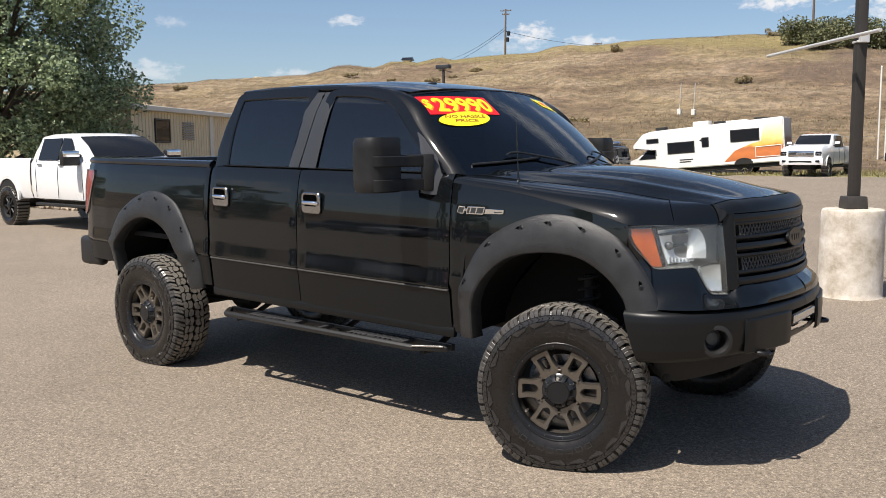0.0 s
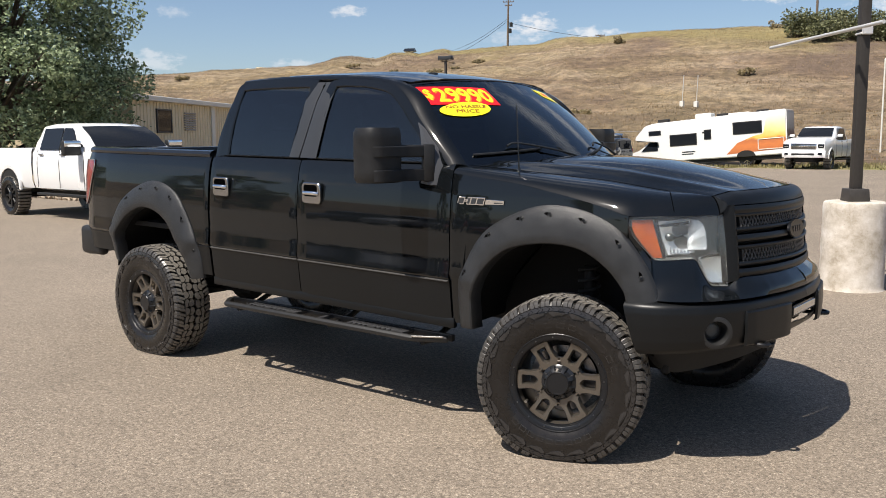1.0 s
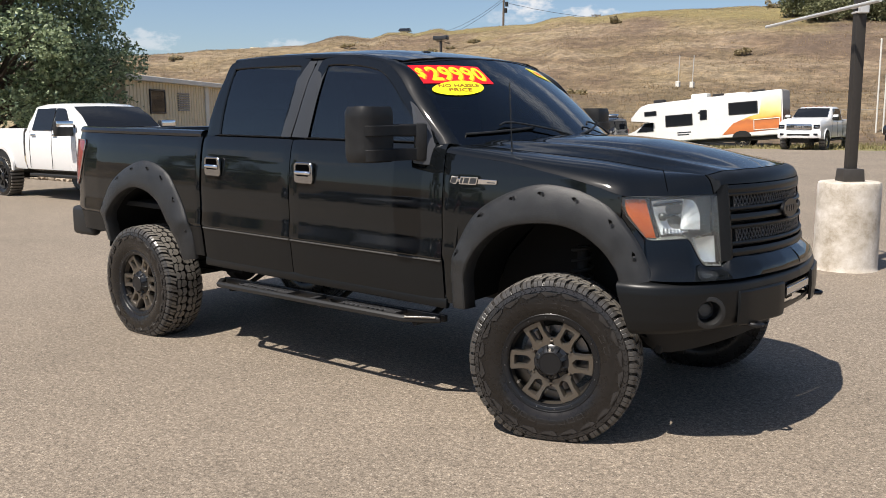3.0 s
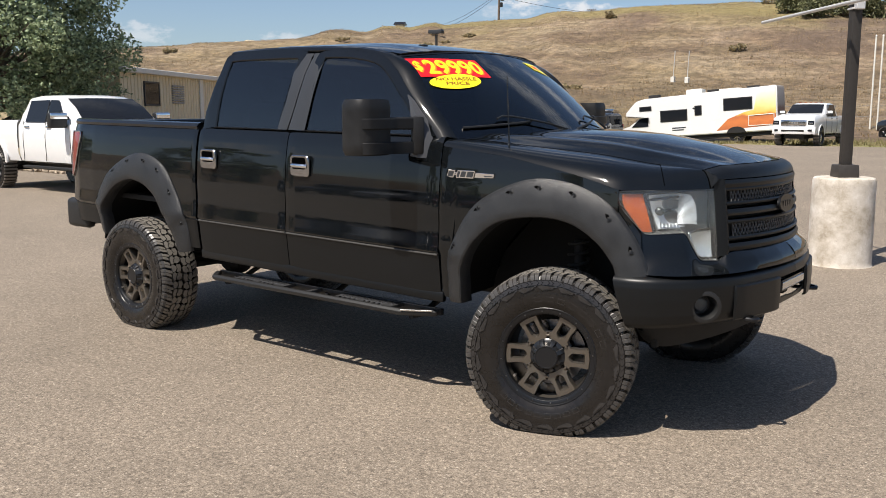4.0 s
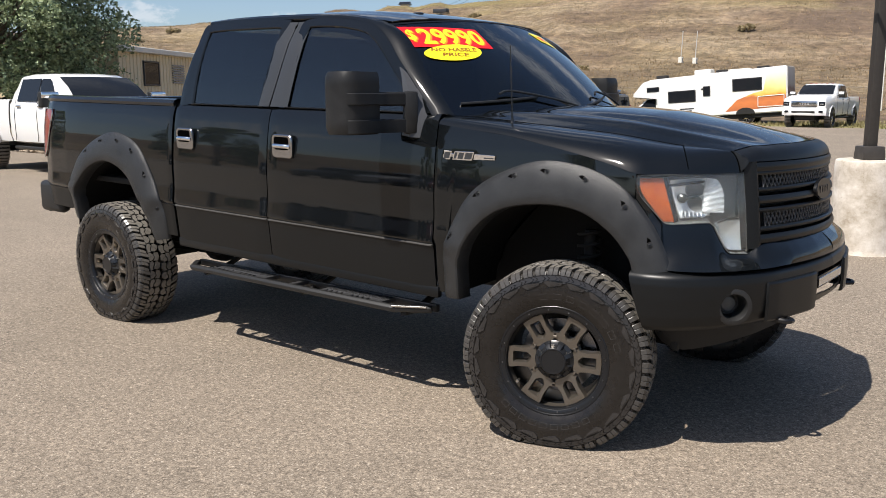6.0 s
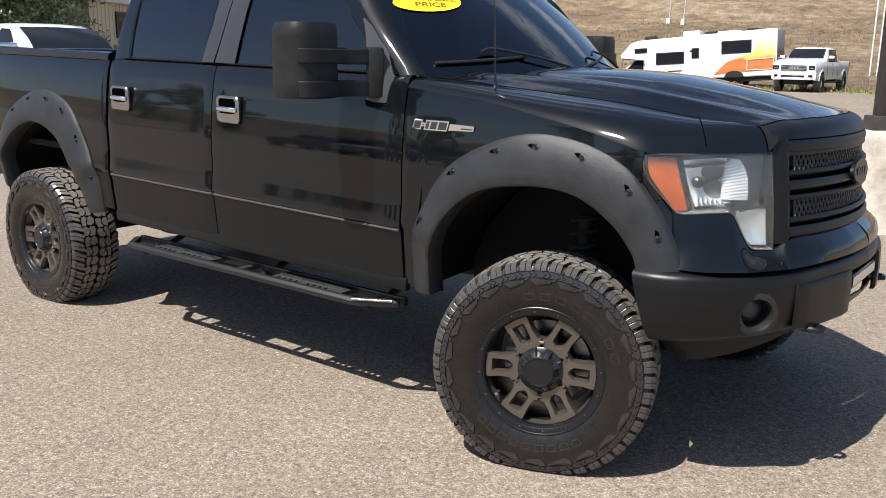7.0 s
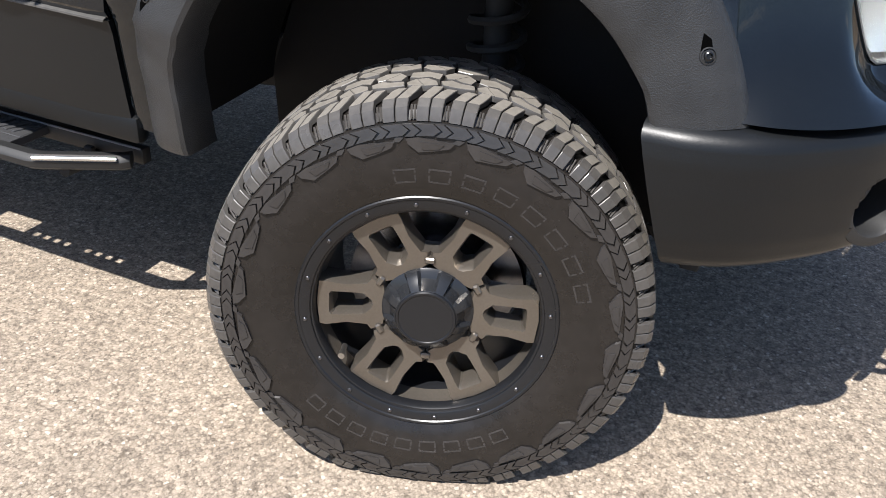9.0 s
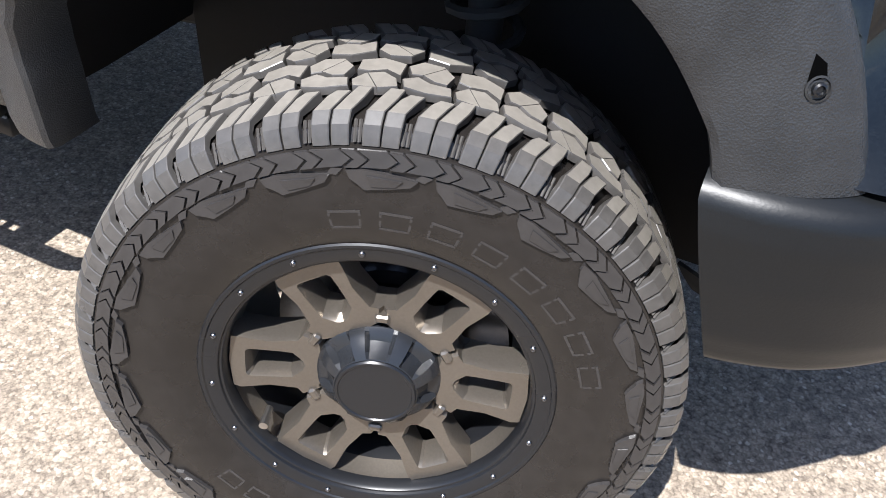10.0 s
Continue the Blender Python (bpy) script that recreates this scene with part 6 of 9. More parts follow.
def side_step():
    y0, y1, z1 = -1.016, -0.862, 0.517
    xr, xf = -2.80, -0.790
    prof = [(0.040, -0.004), (0.014, -0.001), (0.003, -0.008), (0.0, -0.014), (0.003, -0.030), (0.014, -0.038), (0.032, -0.036), (0.040, -0.028)]
    path = [(xr, y0 + 0.115), (xr + 0.012, y0 + 0.095), (xr + 0.100, y0 + 0.008), (xr + 0.122, y0), (-0.985, y0), (-0.962, y0 + 0.008), (xf - 0.012, y0 + 0.095), (xf, y0 + 0.112)]
    rows = []
    for i, (x, y) in enumerate(path):
        nx = (-0.7, -0.7, -0.35, 0.0, 0.0, 0.28, 0.50, 0.50)[i]
        rows.append([(x - nx * d, y + d * (1 - 0.3 * abs(nx)), z1 + h) for d, h in prof])
    bm = bmesh.new()
    vs = grid(bm, rows, close_v=True)
    bm.faces.new(vs[0][::-1]), bm.faces.new(vs[-1])
    box(bm, (xr, y1, z1 - 0.040), (xf, y1 + 0.028, z1 - 0.001), 0.004, 2)
    rails = both("side_step", raked(bm, 0.003), PLASTIC, truck, "black steel side step with tread pads")
    # thin paler strip along the inner rail's top edge
    bm = bmesh.new()
    box(bm, (xr + 0.02, y1 - 0.0005, z1 - 0.004), (xf - 0.005, y1 + 0.004, z1 + 0.001), 0.001, 1)
    under(raked(bm, 0.003), "rail_edge", STEPEDGE, rails, "paler strip along the rail edge")
    for kind, xa, xb in (("pad", -2.500, -2.012), ("web", -1.792, -1.760), ("pad", -1.540, -1.075)):
        bm = bmesh.new()
        lo_y = y0 + 0.070 if kind == "pad" else y0 + 0.03
        box(bm, (xa, lo_y, z1 - 0.026), (xb, y1 + 0.004, z1 - 0.003), 0.003, 1)
        if kind == "pad":
            w = (xb - xa - 0.04) / 17
            for k in range(17):
                xx = xa + 0.02 + k * w
                prism(bm, [(xx, lo_y + 0.016), (xx + 0.012, lo_y + 0.016), (xx + 0.034, y1 - 0.014), (xx + 0.022, y1 - 0.014)], 0.004, pose(0, 0, z1 - 0.0035), 0.001)
            for k, fx in enumerate((0.0, 0.115, 0.20, 0.285, 0.37, 0.545, 0.63, 0.715, 0.80)):
                wide = {0: 0.072, 4: 0.135, 8: 0.20}.get(k, 0.045)
                box(bm, (lerp(xa, xb, fx), y0 + 0.034, z1 - 0.024), (lerp(xa, xb, fx + wide), lo_y + 0.004, z1 - 0.004), 0.001, 1)
        under(raked(bm, 0.003), "step_pad" if kind == "pad" else "step_web", STEPPAD, rails)
    for bx in (-2.60, -1.70, -0.93):
        bm = bmesh.new()
        tube(bm, [(bx, y0 + 0.05, z1 - 0.045), (bx, y1 + 0.01, z1 - 0.05), (bx, -0.62, 0.56), (bx, -0.50, 0.60)], 0.018, 8)
        box(bm, (bx - 0.012, y1 - 0.028, z1 - 0.05), (bx + 0.012, y1 - 0.012, z1 - 0.018), 0.003, 1)
        under(bm, "bracket", DARK, rails)
    bm = bmesh.new()
    a, b = Vector((-0.968, y0 + 0.002, z1 - 0.006)), Vector((xf - 0.016, y0 + 0.090, z1 - 0.006))
    d = b - a
    box(bm, (0.0, -0.0025, -0.003), (d.length, 0.006, 0.0060), 0.0015, 1, Matrix.Translation(a) @ d.to_track_quat("X", "Z").to_matrix().to_4x4())
    under(raked(bm, 0.003), "step_end", CHROMESOFT, rails, "bare metal end edge")


side_step()

# ---- tow mirrors ----
def tow_mirror():
    head = bmesh.new()
    # shell: rounded box, deeper at the outer side
    rows = []
    for k in range(11):
        t = k / 10
        z = lerp(1.398, 1.694, t)
        e = 1 - 0.22 * (max(0, abs(t - 0.5) * 2 - 0.80) / 0.20) ** 2
        ring = []
        x0, x1 = -1.085, -0.915
        for px, py in ((x0, -1.112), (x0, -1.20), (x0, -1.335), (x0 + 0.02, -1.348), (x0 + 0.07, -1.350), (x1 - 0.055, -1.345), (x1 - 0.018, -1.325), (x1, -1.285), (x1 + 0.006, -1.19), (x1, -1.140), (x1 - 0.03, -1.120), (x1 - 0.09, -1.112)):
            ring.append((lerp(-1.0, px, e * 0.5 + 0.5), lerp(-1.2, py, e * 0.35 + 0.65), z))
        rows.append(ring)
    vs = grid(head, rows, close_v=True)
    head.faces.new(vs[0][::-1]), head.faces.new(vs[-1])
    bmesh.ops.bevel(head, geom=[e for e in head.edges if e.calc_face_angle(0) > 0.9], offset=0.012, segments=2, affect="EDGES")
    pair = both("tow_mirror", head, MIRRORSHELL, truck, "large black telescoping tow mirror", 40)
    for z, h in ((1.566, 0.034), (1.436, 0.031)):
        bm = bmesh.new()
        d = Vector((-0.995, -1.125, z)) - Vector((-0.862, -0.950, z))
        box(bm, (0, -0.032, -h), (d.length, 0.032, h), 0.010, 2, Matrix.Translation((-0.862, -0.950, z)) @ d.to_track_quat("X", "Z").to_matrix().to_4x4())
        under(bm, "mirror_arm", MIRRORSHELL, pair)
    for z0, z1 in ((1.538, 1.594), (1.404, 1.468)):
        bm = bmesh.new()
        path = resample([(-0.938, -1.334, 0), (-0.922, -1.312, 0), (-0.911, -1.280, 0), (-0.904, -1.235, 0), (-0.901, -1.180, 0), (-0.900, -1.120, 0), (-0.876, -1.035, 0), (-0.858, -0.975, 0)], 26)
        rows = []
        for k, p in enumerate(path):
            e = 0.002 + 0.008 * min(1.0, k / 3)
            out = Vector((p.x + 1.02, p.y + 1.20, 0)).normalized()
            rows.append([p + out * d + Vector((0, 0, z)) for d, z in ((-0.035, z0), (e - 0.003, z0), (e, z0 + 0.003), (e, z1 - 0.004), (e - 0.004, z1), (-0.035, z1))])
        vs = grid(bm, rows, close_v=True)
        bm.faces.new(vs[-1]), bm.faces.new(vs[0][::-1])
        under(bm, "mirror_beam", MIRRORSHELL, pair, "", 20)
    bm = bmesh.new()
    box(bm, (-0.030, -0.034, 1.396), (0.030, 0.034, 1.604), 0.012, 2, pose(-0.868, -0.968, 0, 0, 0, -37))
    under(bm, "pivot_bracket", MIRRORSHELL, pair)
    bm = bmesh.new()
    box(bm, (-1.095, -1.325, 1.47), (-1.086, -1.117, 1.675), 0.003, 1)
    under(bm, "mirror_glass", CHROME, pair, "mirror glass")
    bm = bmesh.new()
    grid(bm, [[(-0.800, -0.945, 1.375), (-0.86, -0.985, 1.38), (-0.925, -0.965, 1.385)], [(-0.790, -0.925, 1.47), (-0.85, -0.975, 1.48), (-0.925, -0.955, 1.48)], [(-0.845, -0.905, 1.58), (-0.885, -0.955, 1.60), (-0.945, -0.935, 1.60)], [(-0.955, -0.878, 1.69), (-0.965, -0.905, 1.69), (-0.985, -0.90, 1.685)], [(-1.010, -0.872, 1.725), (-1.012, -0.880, 1.725), (-1.016, -0.879, 1.722)]])
    under(thick(bm, 0.02), "mirror_base", BASEGREY, pair, "grey triangular mirror base")


tow_mirror()

# ---- wipers, aerial, badges ----
def on_screen(s, u, lift=0.0):
    p = screen_pt(s, u, lift)
    p.z -= 0.016 * (p.x + 1.8)
    return p


for (s0, u0), (s1, u1), (s2, u2) in (((-0.93, 0.90), (-0.60, 0.80), (-0.02, 0.95)), ((-0.02, 0.90), (0.28, 0.80), (0.74, 0.95))):
    bm = bmesh.new()
    tube(bm, [on_screen(lerp(s0, lerp(s1, s2, 0.30), k / 8), lerp(u0, u1 + 0.03, k / 8), 0.010) for k in range(9)], 0.007, 6)
    blade = part("wiper_blade", bm, PLASTIC, truck, "black wiper blade")
    bm = bmesh.new()
    tube(bm, resample([on_screen(lerp(s0, s1, 0.72), lerp(u0, u1, 0.75), 0.022), on_screen(s1, u1, 0.024), on_screen(lerp(s1, s2, 0.5), lerp(u1, u2, 0.42), 0.022), on_screen(s2, u2, 0.012)], 16), 0.006, 6)
    part("wiper_arm", bm, PLASTIC, blade)
bm = bmesh.new()
lathe(bm, [(0.024, -0.004), (0.022, 0.004), (0.012, 0.012), (0.008, 0.022), (0.007, 0.030), (0.0, 0.031)], 16, pose(-0.374, -0.800, 1.446, 6, 4, 0))
aerial = part("aerial", bm, GLOSSBLACK, truck, "thin black whip aerial")
bm = bmesh.new()
tube(bm, [(-0.374, -0.800, 1.46), (-0.380, -0.800, 1.56), (-0.392, -0.80, 1.815)], 0.003, 8, radii=[0.005, 0.0035, 0.0022])
part("whip", bm, GLOSSBLACK, aerial)


def fender_badge():
    """A chrome outline round dark slanted bars where the model badge stands."""
    x0, z0 = -0.662, 1.300
    y0, y1 = wing(-0.56, 1.31) - 0.001, wing(-0.42, 1.31) - 0.001
    rim, fills = bmesh.new(), []
    slant = lambda a, b, lo, hi, k: [(a + k * lo, lo), (b + k * lo, lo), (b + k * hi, hi), (a + k * hi, hi)]
    for a, w in ((0.0, 0.046), (0.044, 0.020), (0.062, 0.026), (0.086, 0.042), (0.126, 0.052)):
        lo, hi = (-0.007, 0.009) if w == 0.020 else (-0.021, 0.021)
        prism(rim, slant(x0 + a, x0 + a + w, lo, hi, 0.33), 0.005, pose(0, y0, z0, 90, 0, 0), 0.0012)
        fill = bmesh.new()
        prism(fill, slant(x0 + a + 0.006, x0 + a + w - 0.006, lo + 0.006, hi - 0.006, 0.33), 0.002, pose(0, y0 - 0.0045, z0, 90, 0, 0), 0.0005)
        fills.append(fill)
    prism(rim, [(x0 + 0.176, -0.017), (x0 + 0.298, -0.014), (x0 + 0.303, 0.008), (x0 + 0.184, 0.011)], 0.005, pose(0, y1, z0, 90, 0, 0), 0.0012)
    fill = bmesh.new()
    prism(fill, [(x0 + 0.240, -0.009), (x0 + 0.292, -0.008), (x0 + 0.293, -0.003), (x0 + 0.240, -0.003)], 0.002, pose(0, y1 - 0.0045, z0, 90, 0, 0), 0.0005)
    pair = both("fender_badge", rim, CHROME, truck, "chrome badge of plain slanted bars")
    for fill in fills + [fill]:
        under(fill, "badge_bar", SATIN, pair, "dark badge centre")


fender_badge()
bm = bmesh.new()
box(bm, (-1.405, -0.325, 2.030), (-1.345, -0.285, 2.052), 0.008, 2)
part("roof_marker", bm, GLOSSBLACK, truck)

# ---- price stickers on the windscreen ----
STICKER_RED = material("sticker_red", (0.80, 0.012, 0.018), 0.35)
STICKER_YELLOW = material("sticker_yellow", (0.92, 0.83, 0.02), 0.35)
STICKER_ORANGE = material("sticker_orange", (0.85, 0.25, 0.02), 0.35)
STICKER_BROWN = material("sticker_brown", (0.24, 0.09, 0.012), 0.4)


def quad_map(tl, tr, br, bl):
    """From the unit square (x right, y up) to the screen's own coordinates."""
    def f(x, y):
        top = (lerp(tl[0], tr[0], x), lerp(tl[1], tr[1], x))
        low = (lerp(bl[0], br[0], x), lerp(bl[1], br[1], x))
        return lerp(low[0], top[0], y), lerp(low[1], top[1], y)
    return f


def text_bm(words, f, lift, x0, x1, y0, y1, slant=0.0, fat=0.0):
    """Built-in lettering laid on to the glass."""
    cu = bpy.data.curves.new("words", "FONT")
    cu.body, cu.size, cu.offset, cu.resolution_u = words, 1.0, fat, 3
    ob = bpy.data.objects.new("words", cu)
    me = bpy.data.meshes.new_from_object(ob)
    bm = bmesh.new()
    bm.from_mesh(me)
    bpy.data.objects.remove(ob), bpy.data.curves.remove(cu), bpy.data.meshes.remove(me)
    bmesh.ops.triangulate(bm, faces=bm.faces[:])
    xs, ys = [v.co.x for v in bm.verts], [v.co.y for v in bm.verts]
    for v in bm.verts:
        a = (v.co.x - min(xs)) / (max(xs) - min(xs))
        b = (v.co.y - min(ys)) / (max(ys) - min(ys))
        s, u = f(lerp(x0, x1, a) + slant * (b - 0.5), lerp(y0, y1, b))
        v.co = on_screen(s, u, lift)
    return bm


def sheet_bm(f, lift, n=12, m=5):
    bm = bmesh.new()
    grid(bm, [[on_screen(*f(i / n, k / m), lift) for k in range(m + 1)] for i in range(n + 1)])
    return thick(bm, 0.0006)


ban = quad_map((-0.985, 0.055), (-0.35, 0.130), (-0.39, 0.36), (-0.985, 0.325))
bm = sheet_bm(ban, 0.0035)
price = part("price_sticker", bm, STICKER_RED)
tagged(price, "red windscreen sticker with the price in yellow figures", "sticker")
for words, xa, xb, ya, yb in (("$", 0.045, 0.135, 0.24, 0.84), ("29990", 0.175, 0.955, 0.12, 0.90)):
    part("figure_edge", text_bm(words, ban, 0.0050, xa + 0.014, xb + 0.016, ya - 0.03, yb - 0.04, 0.02, 0.030), STICKER_ORANGE, price, "orange figure edges")
    part("lettering", text_bm(words, ban, 0.0058, xa, xb, ya, yb, 0.02, 0.022), STICKER_YELLOW, price, "yellow price figures")


def oval(cx, cu, rs, ru, lift, n=40, skew=0.0):
    bm = bmesh.new()
    rows = []
    for q in (0.0, 0.35, 0.7, 1.0):
        rows.append([on_screen(cx + q * rs * math.cos(2 * math.pi * k / n) - skew * q * math.sin(2 * math.pi * k / n), cu - q * ru * math.sin(2 * math.pi * k / n), lift) for k in range(n)])
    grid(bm, rows, close_v=True)
    bmesh.ops.remove_doubles(bm, verts=bm.verts[:], dist=1e-5)
    return thick(bm, 0.0006)


hassle = part("oval_sticker", oval(-0.735, 0.402, 0.205, 0.088, 0.0062, skew=-0.05), STICKER_YELLOW)
tagged(hassle, "yellow oval windscreen sticker reading NO HASSLE PRICE", "sticker")
ov = quad_map((-0.915, 0.325), (-0.515, 0.335), (-0.575, 0.478), (-0.96, 0.465))
part("words", text_bm("NO HASSLE", ov, 0.0075, 0.12, 0.94, 0.54, 0.82, 0.0, 0.03), STICKER_BROWN, hassle, "brown words NO HASSLE")
part("words", text_bm("PRICE", ov, 0.0075, 0.30, 0.76, 0.16, 0.45, 0.0, 0.03), STICKER_BROWN, hassle, "brown word PRICE")
side = quad_map((0.43, 0.085), (0.66, 0.10), (0.70, 0.27), (0.47, 0.20))
corner = part("corner_sticker", sheet_bm(side, 0.0035, 6, 4), STICKER_YELLOW)
tagged(corner, "small yellow and red sticker at the windscreen top", "sticker")
side_in = quad_map((0.50, 0.125), (0.60, 0.13), (0.62, 0.20), (0.53, 0.175))
part("red_patch", sheet_bm(side_in, 0.005, 4, 3), STICKER_RED, corner)

# ---- ground: one sheet with the dry hill, and the car park on it ----
GX, GY = 2.25, -4.7
ridge_z = curve_of((-180, 9.0), (-120, 7.0), (-60, 6.0), (0, 7.0), (40, 9.0), (80, 15.0), (95, 17.0), (104.3, 18.0), (107.4, 18.6), (110.6, 18.75), (113.9, 18.6), (115.6, 18.3), (117.4, 18.0), (119.5, 17.45), (120.5, 17.9), (121.6, 17.8), (122.7, 17.0), (124.5, 16.8), (126.3, 16.6), (128.1, 16.0), (128.65, 16.5), (129.4, 16.25), (130.3, 15.6), (131.0, 15.95), (132.1, 15.9), (133.0, 14.9), (133.7, 15.0), (134.5, 15.3), (135.5, 15.2), (136.5, 14.3), (137.5, 13.6), (138.6, 13.5), (140.0, 13.1), (143.5, 12.6), (144.5, 12.2), (146.5, 11.8), (160, 10.0), (180, 9.0))


def terrain(x, y):
    dx, dy = x - GX, y - GY
    d = math.hypot(dx, dy)
    th = math.degrees(math.atan2(dy, dx))
    front = max(0.0, 1 - abs(th - 122) / 75)
    toe = lerp(75, 52, min(1, front * 1.6))
    if d < toe:
        return -0.03 + dip(x, y)
    rz = ridge_z(th)
    t = min(1.0, (d - toe) / (150 - toe))
    prof = curve_of((0, 0), (0.06, 0.012), (0.28, 0.195), (0.31, 0.200), (0.36, 0.225), (0.62, 0.60), (0.85, 0.90), (1.0, 1.0))(t)
    z = rz * prof
    nz = noise.fractal(Vector((x * 0.03, y * 0.03, 0.3)), 1.0, 2.0, 5)
    nz2 = noise.fractal(Vector((x * 0.16, y * 0.16, 1.7)), 0.9, 2.0, 4)
    z += (nz * 1.2 + nz2 * 0.55) * min(1, t * 2.2) * (1 - 0.85 * max(0.0, min(1.0, (t - 0.72) / 0.28)))
    if d > 150:
        z += -0.010 * (d - 150) if d < 400 else -2.5
    return z - 0.03


def dip(x, y):
    """A shallow hollow beyond the lot, under the motorhome's front."""
    return -0.62 * math.exp(-((x + 22) / 5.0) ** 2) * min(1, max(0, (y - 39.3) / 3.0)) * math.exp(-((y - 45) / 8) ** 2)


bm = bmesh.new()
radii = [0.0, 20, 40, 42, 44, 46, 48, 50] + [50 + 1.8 * k for k in range(1, 62)] + [165, 175, 190, 220, 270, 350, 500, 800, 1400, 2600]
angles = []
a = -180.0
while a < 180:
    angles.append(a)
    a += 0.55 if 92 < a < 160 else 3.0
rows = []
for r in radii:
    rows.append([(GX + r * math.cos(radians(t)), GY + r * math.sin(radians(t)), terrain(GX + r * math.cos(radians(t)), GY + r * math.sin(radians(t)))) for t in angles])
grid(bm, rows[1:], close_v=True)
c = bm.verts.new((GX, GY, -0.03))
bm.verts.ensure_lookup_table()
first = [bm.verts[i] for i in range(len(angles))]
for i in range(len(angles)):
    bm.faces.new((first[i], first[(i + 1) % len(angles)], c))
ground = part("ground", bm, HILL, sharp=180)
tagged(ground, "dry grass and bare earth hillside behind the lot", "ground", kind="structure")

# car park: a slab with an edge, its far border uneven
bm = bmesh.new()
xs = [-60, -45, -30, -20, -14, -10, -7, -5, -3.5, -2, -1, 0, 1, 2, 3.5, 5, 8, 12, 20, 30, 45, 60]


def lot_far(x):
    return 7.4 if x < -20 else lerp(7.4, 39.0, min(1, (x + 20) / 6.0)) if x < -14 else 39.0


rows = []
for k in range(16):
    t = k / 15
    row = []
    for x in xs:
        y = lerp(-60, -4, min(1, t * 3)) if t * 3 <= 1 else lerp(-4, lot_far(x), (t * 3 - 1) / 2)
        row.append((x, y, 0.0))
    rows.append(row)
grid(bm, rows)
pavement = part("pavement", thick(bm, 0.06), ASPHALT)
tagged(pavement, "sunlit tan-grey asphalt car park with fine stones", "pavement", kind="structure")


def verge_mat():
    m = material("verge_grass", (0.22, 0.2, 0.09), 0.95)
    n, l, b = tree_of(m)
    v = coords(n, l)
    a_, f_ = add(n, "TexNoise", Scale=0.5, Detail=8.0, Roughness=0.7), add(n, "TexNoise", Scale=9.0, Detail=6.0, Roughness=0.7)
    l.new(v, a_.inputs["Vector"]), l.new(v, f_.inputs["Vector"])
    c_ = ramp(n, l, a_.outputs["Fac"], [(0.35, (0.30, 0.24, 0.16)), (0.5, (0.24, 0.22, 0.09)), (0.65, (0.17, 0.19, 0.06))])
    d_ = ramp(n, l, f_.outputs["Fac"], [(0.3, (0.6, 0.6, 0.6)), (0.7, (1.15, 1.15, 1.1))])
    l.new(mixed(n, l, 1.0, c_, d_, "MULTIPLY"), b.inputs["Base Color"])
    bumped(n, l, b, f_.outputs["Fac"], 0.7, 0.08)
    return m


VERGE = verge_mat()
# loose stones along the lot's edge under the tree
bm = bmesh.new()
rng = random.Random(3)
for k in range(900):
    x, y = rng.uniform(-23, -14), rng.uniform(7.5, 9.6)
    r = rng.uniform(0.04, 0.12)
    b = bmesh.new()
    bmesh.ops.create_icosphere(b, subdivisions=1, radius=r)
    for v in b.verts:
        v.co *= rng.uniform(0.75, 1.15)
        v.co.z *= 0.7
    merge(bm, b, pose(x, y, r * 0.3, rng.uniform(0, 90), rng.uniform(0, 90), rng.uniform(0, 180)))
STONE = grained("pale_stone", (0.42, 0.34, 0.25), (0.30, 0.24, 0.18), 0.9, 6, 0.3, 0.02)
gravel = part("gravel_bed", bm, STONE)
tagged(gravel, "pale tan landscaping stones at the lot's edge", "gravel", kind="stuff")


def tufts(name, label, n, place, mat, h0, h1, seed, kind="stuff", category="grass"):
    rg = random.Random(seed)
    verts, faces = [], []
    for k in range(n):
        x, y, z = place(rg)
        for b_ in range(5):
            a_ = rg.uniform(0, 6.283)
            h = rg.uniform(h0, h1)
            w = h * 0.12
            lean = rg.uniform(0.1, 0.6) * h
            dx, dy = math.cos(a_), math.sin(a_)
            i = len(verts)
            verts += [(x - dy * w, y + dx * w, z - 0.02), (x + dy * w, y - dx * w, z - 0.02), (x + dx * lean, y + dy * lean, z + h)]
            faces.append((i, i + 1, i + 2))
    me = bpy.data.meshes.new(name)
    me.from_pydata(verts, [], faces)
    me.materials.append(mat)
    return tagged(new(name, me), label, category, kind=kind)


STRAW = leaf_mat("dry_straw", (0.20, 0.14, 0.08), (0.36, 0.26, 0.14))
VERGEGRASS = leaf_mat("verge_blades", (0.15, 0.135, 0.055), (0.29, 0.25, 0.12))


def verge_place(rg):
    x = rg.uniform(-34, 12)
    y = rg.uniform(39.4, 52)
    return x, y, dip(x, y) - 0.02


tufts("verge_grass", "half-dry rough grass along the far edge of the lot", 9000, verge_place, VERGEGRASS, 0.06, 0.22, 8)


def slope_place(rg):
    th, d = radians(rg.uniform(96, 150)), rg.uniform(56, 150)
    x, y = GX + d * math.cos(th), GY + d * math.sin(th)
    return x, y, terrain(x, y)


tufts("slope_grass", "short straw-coloured dry grass over the hillside", 26000, slope_place, STRAW, 0.05, 0.20, 9)
SCRUB = leaf_mat("low_scrub", (0.085, 0.068, 0.042), (0.17, 0.140, 0.082))


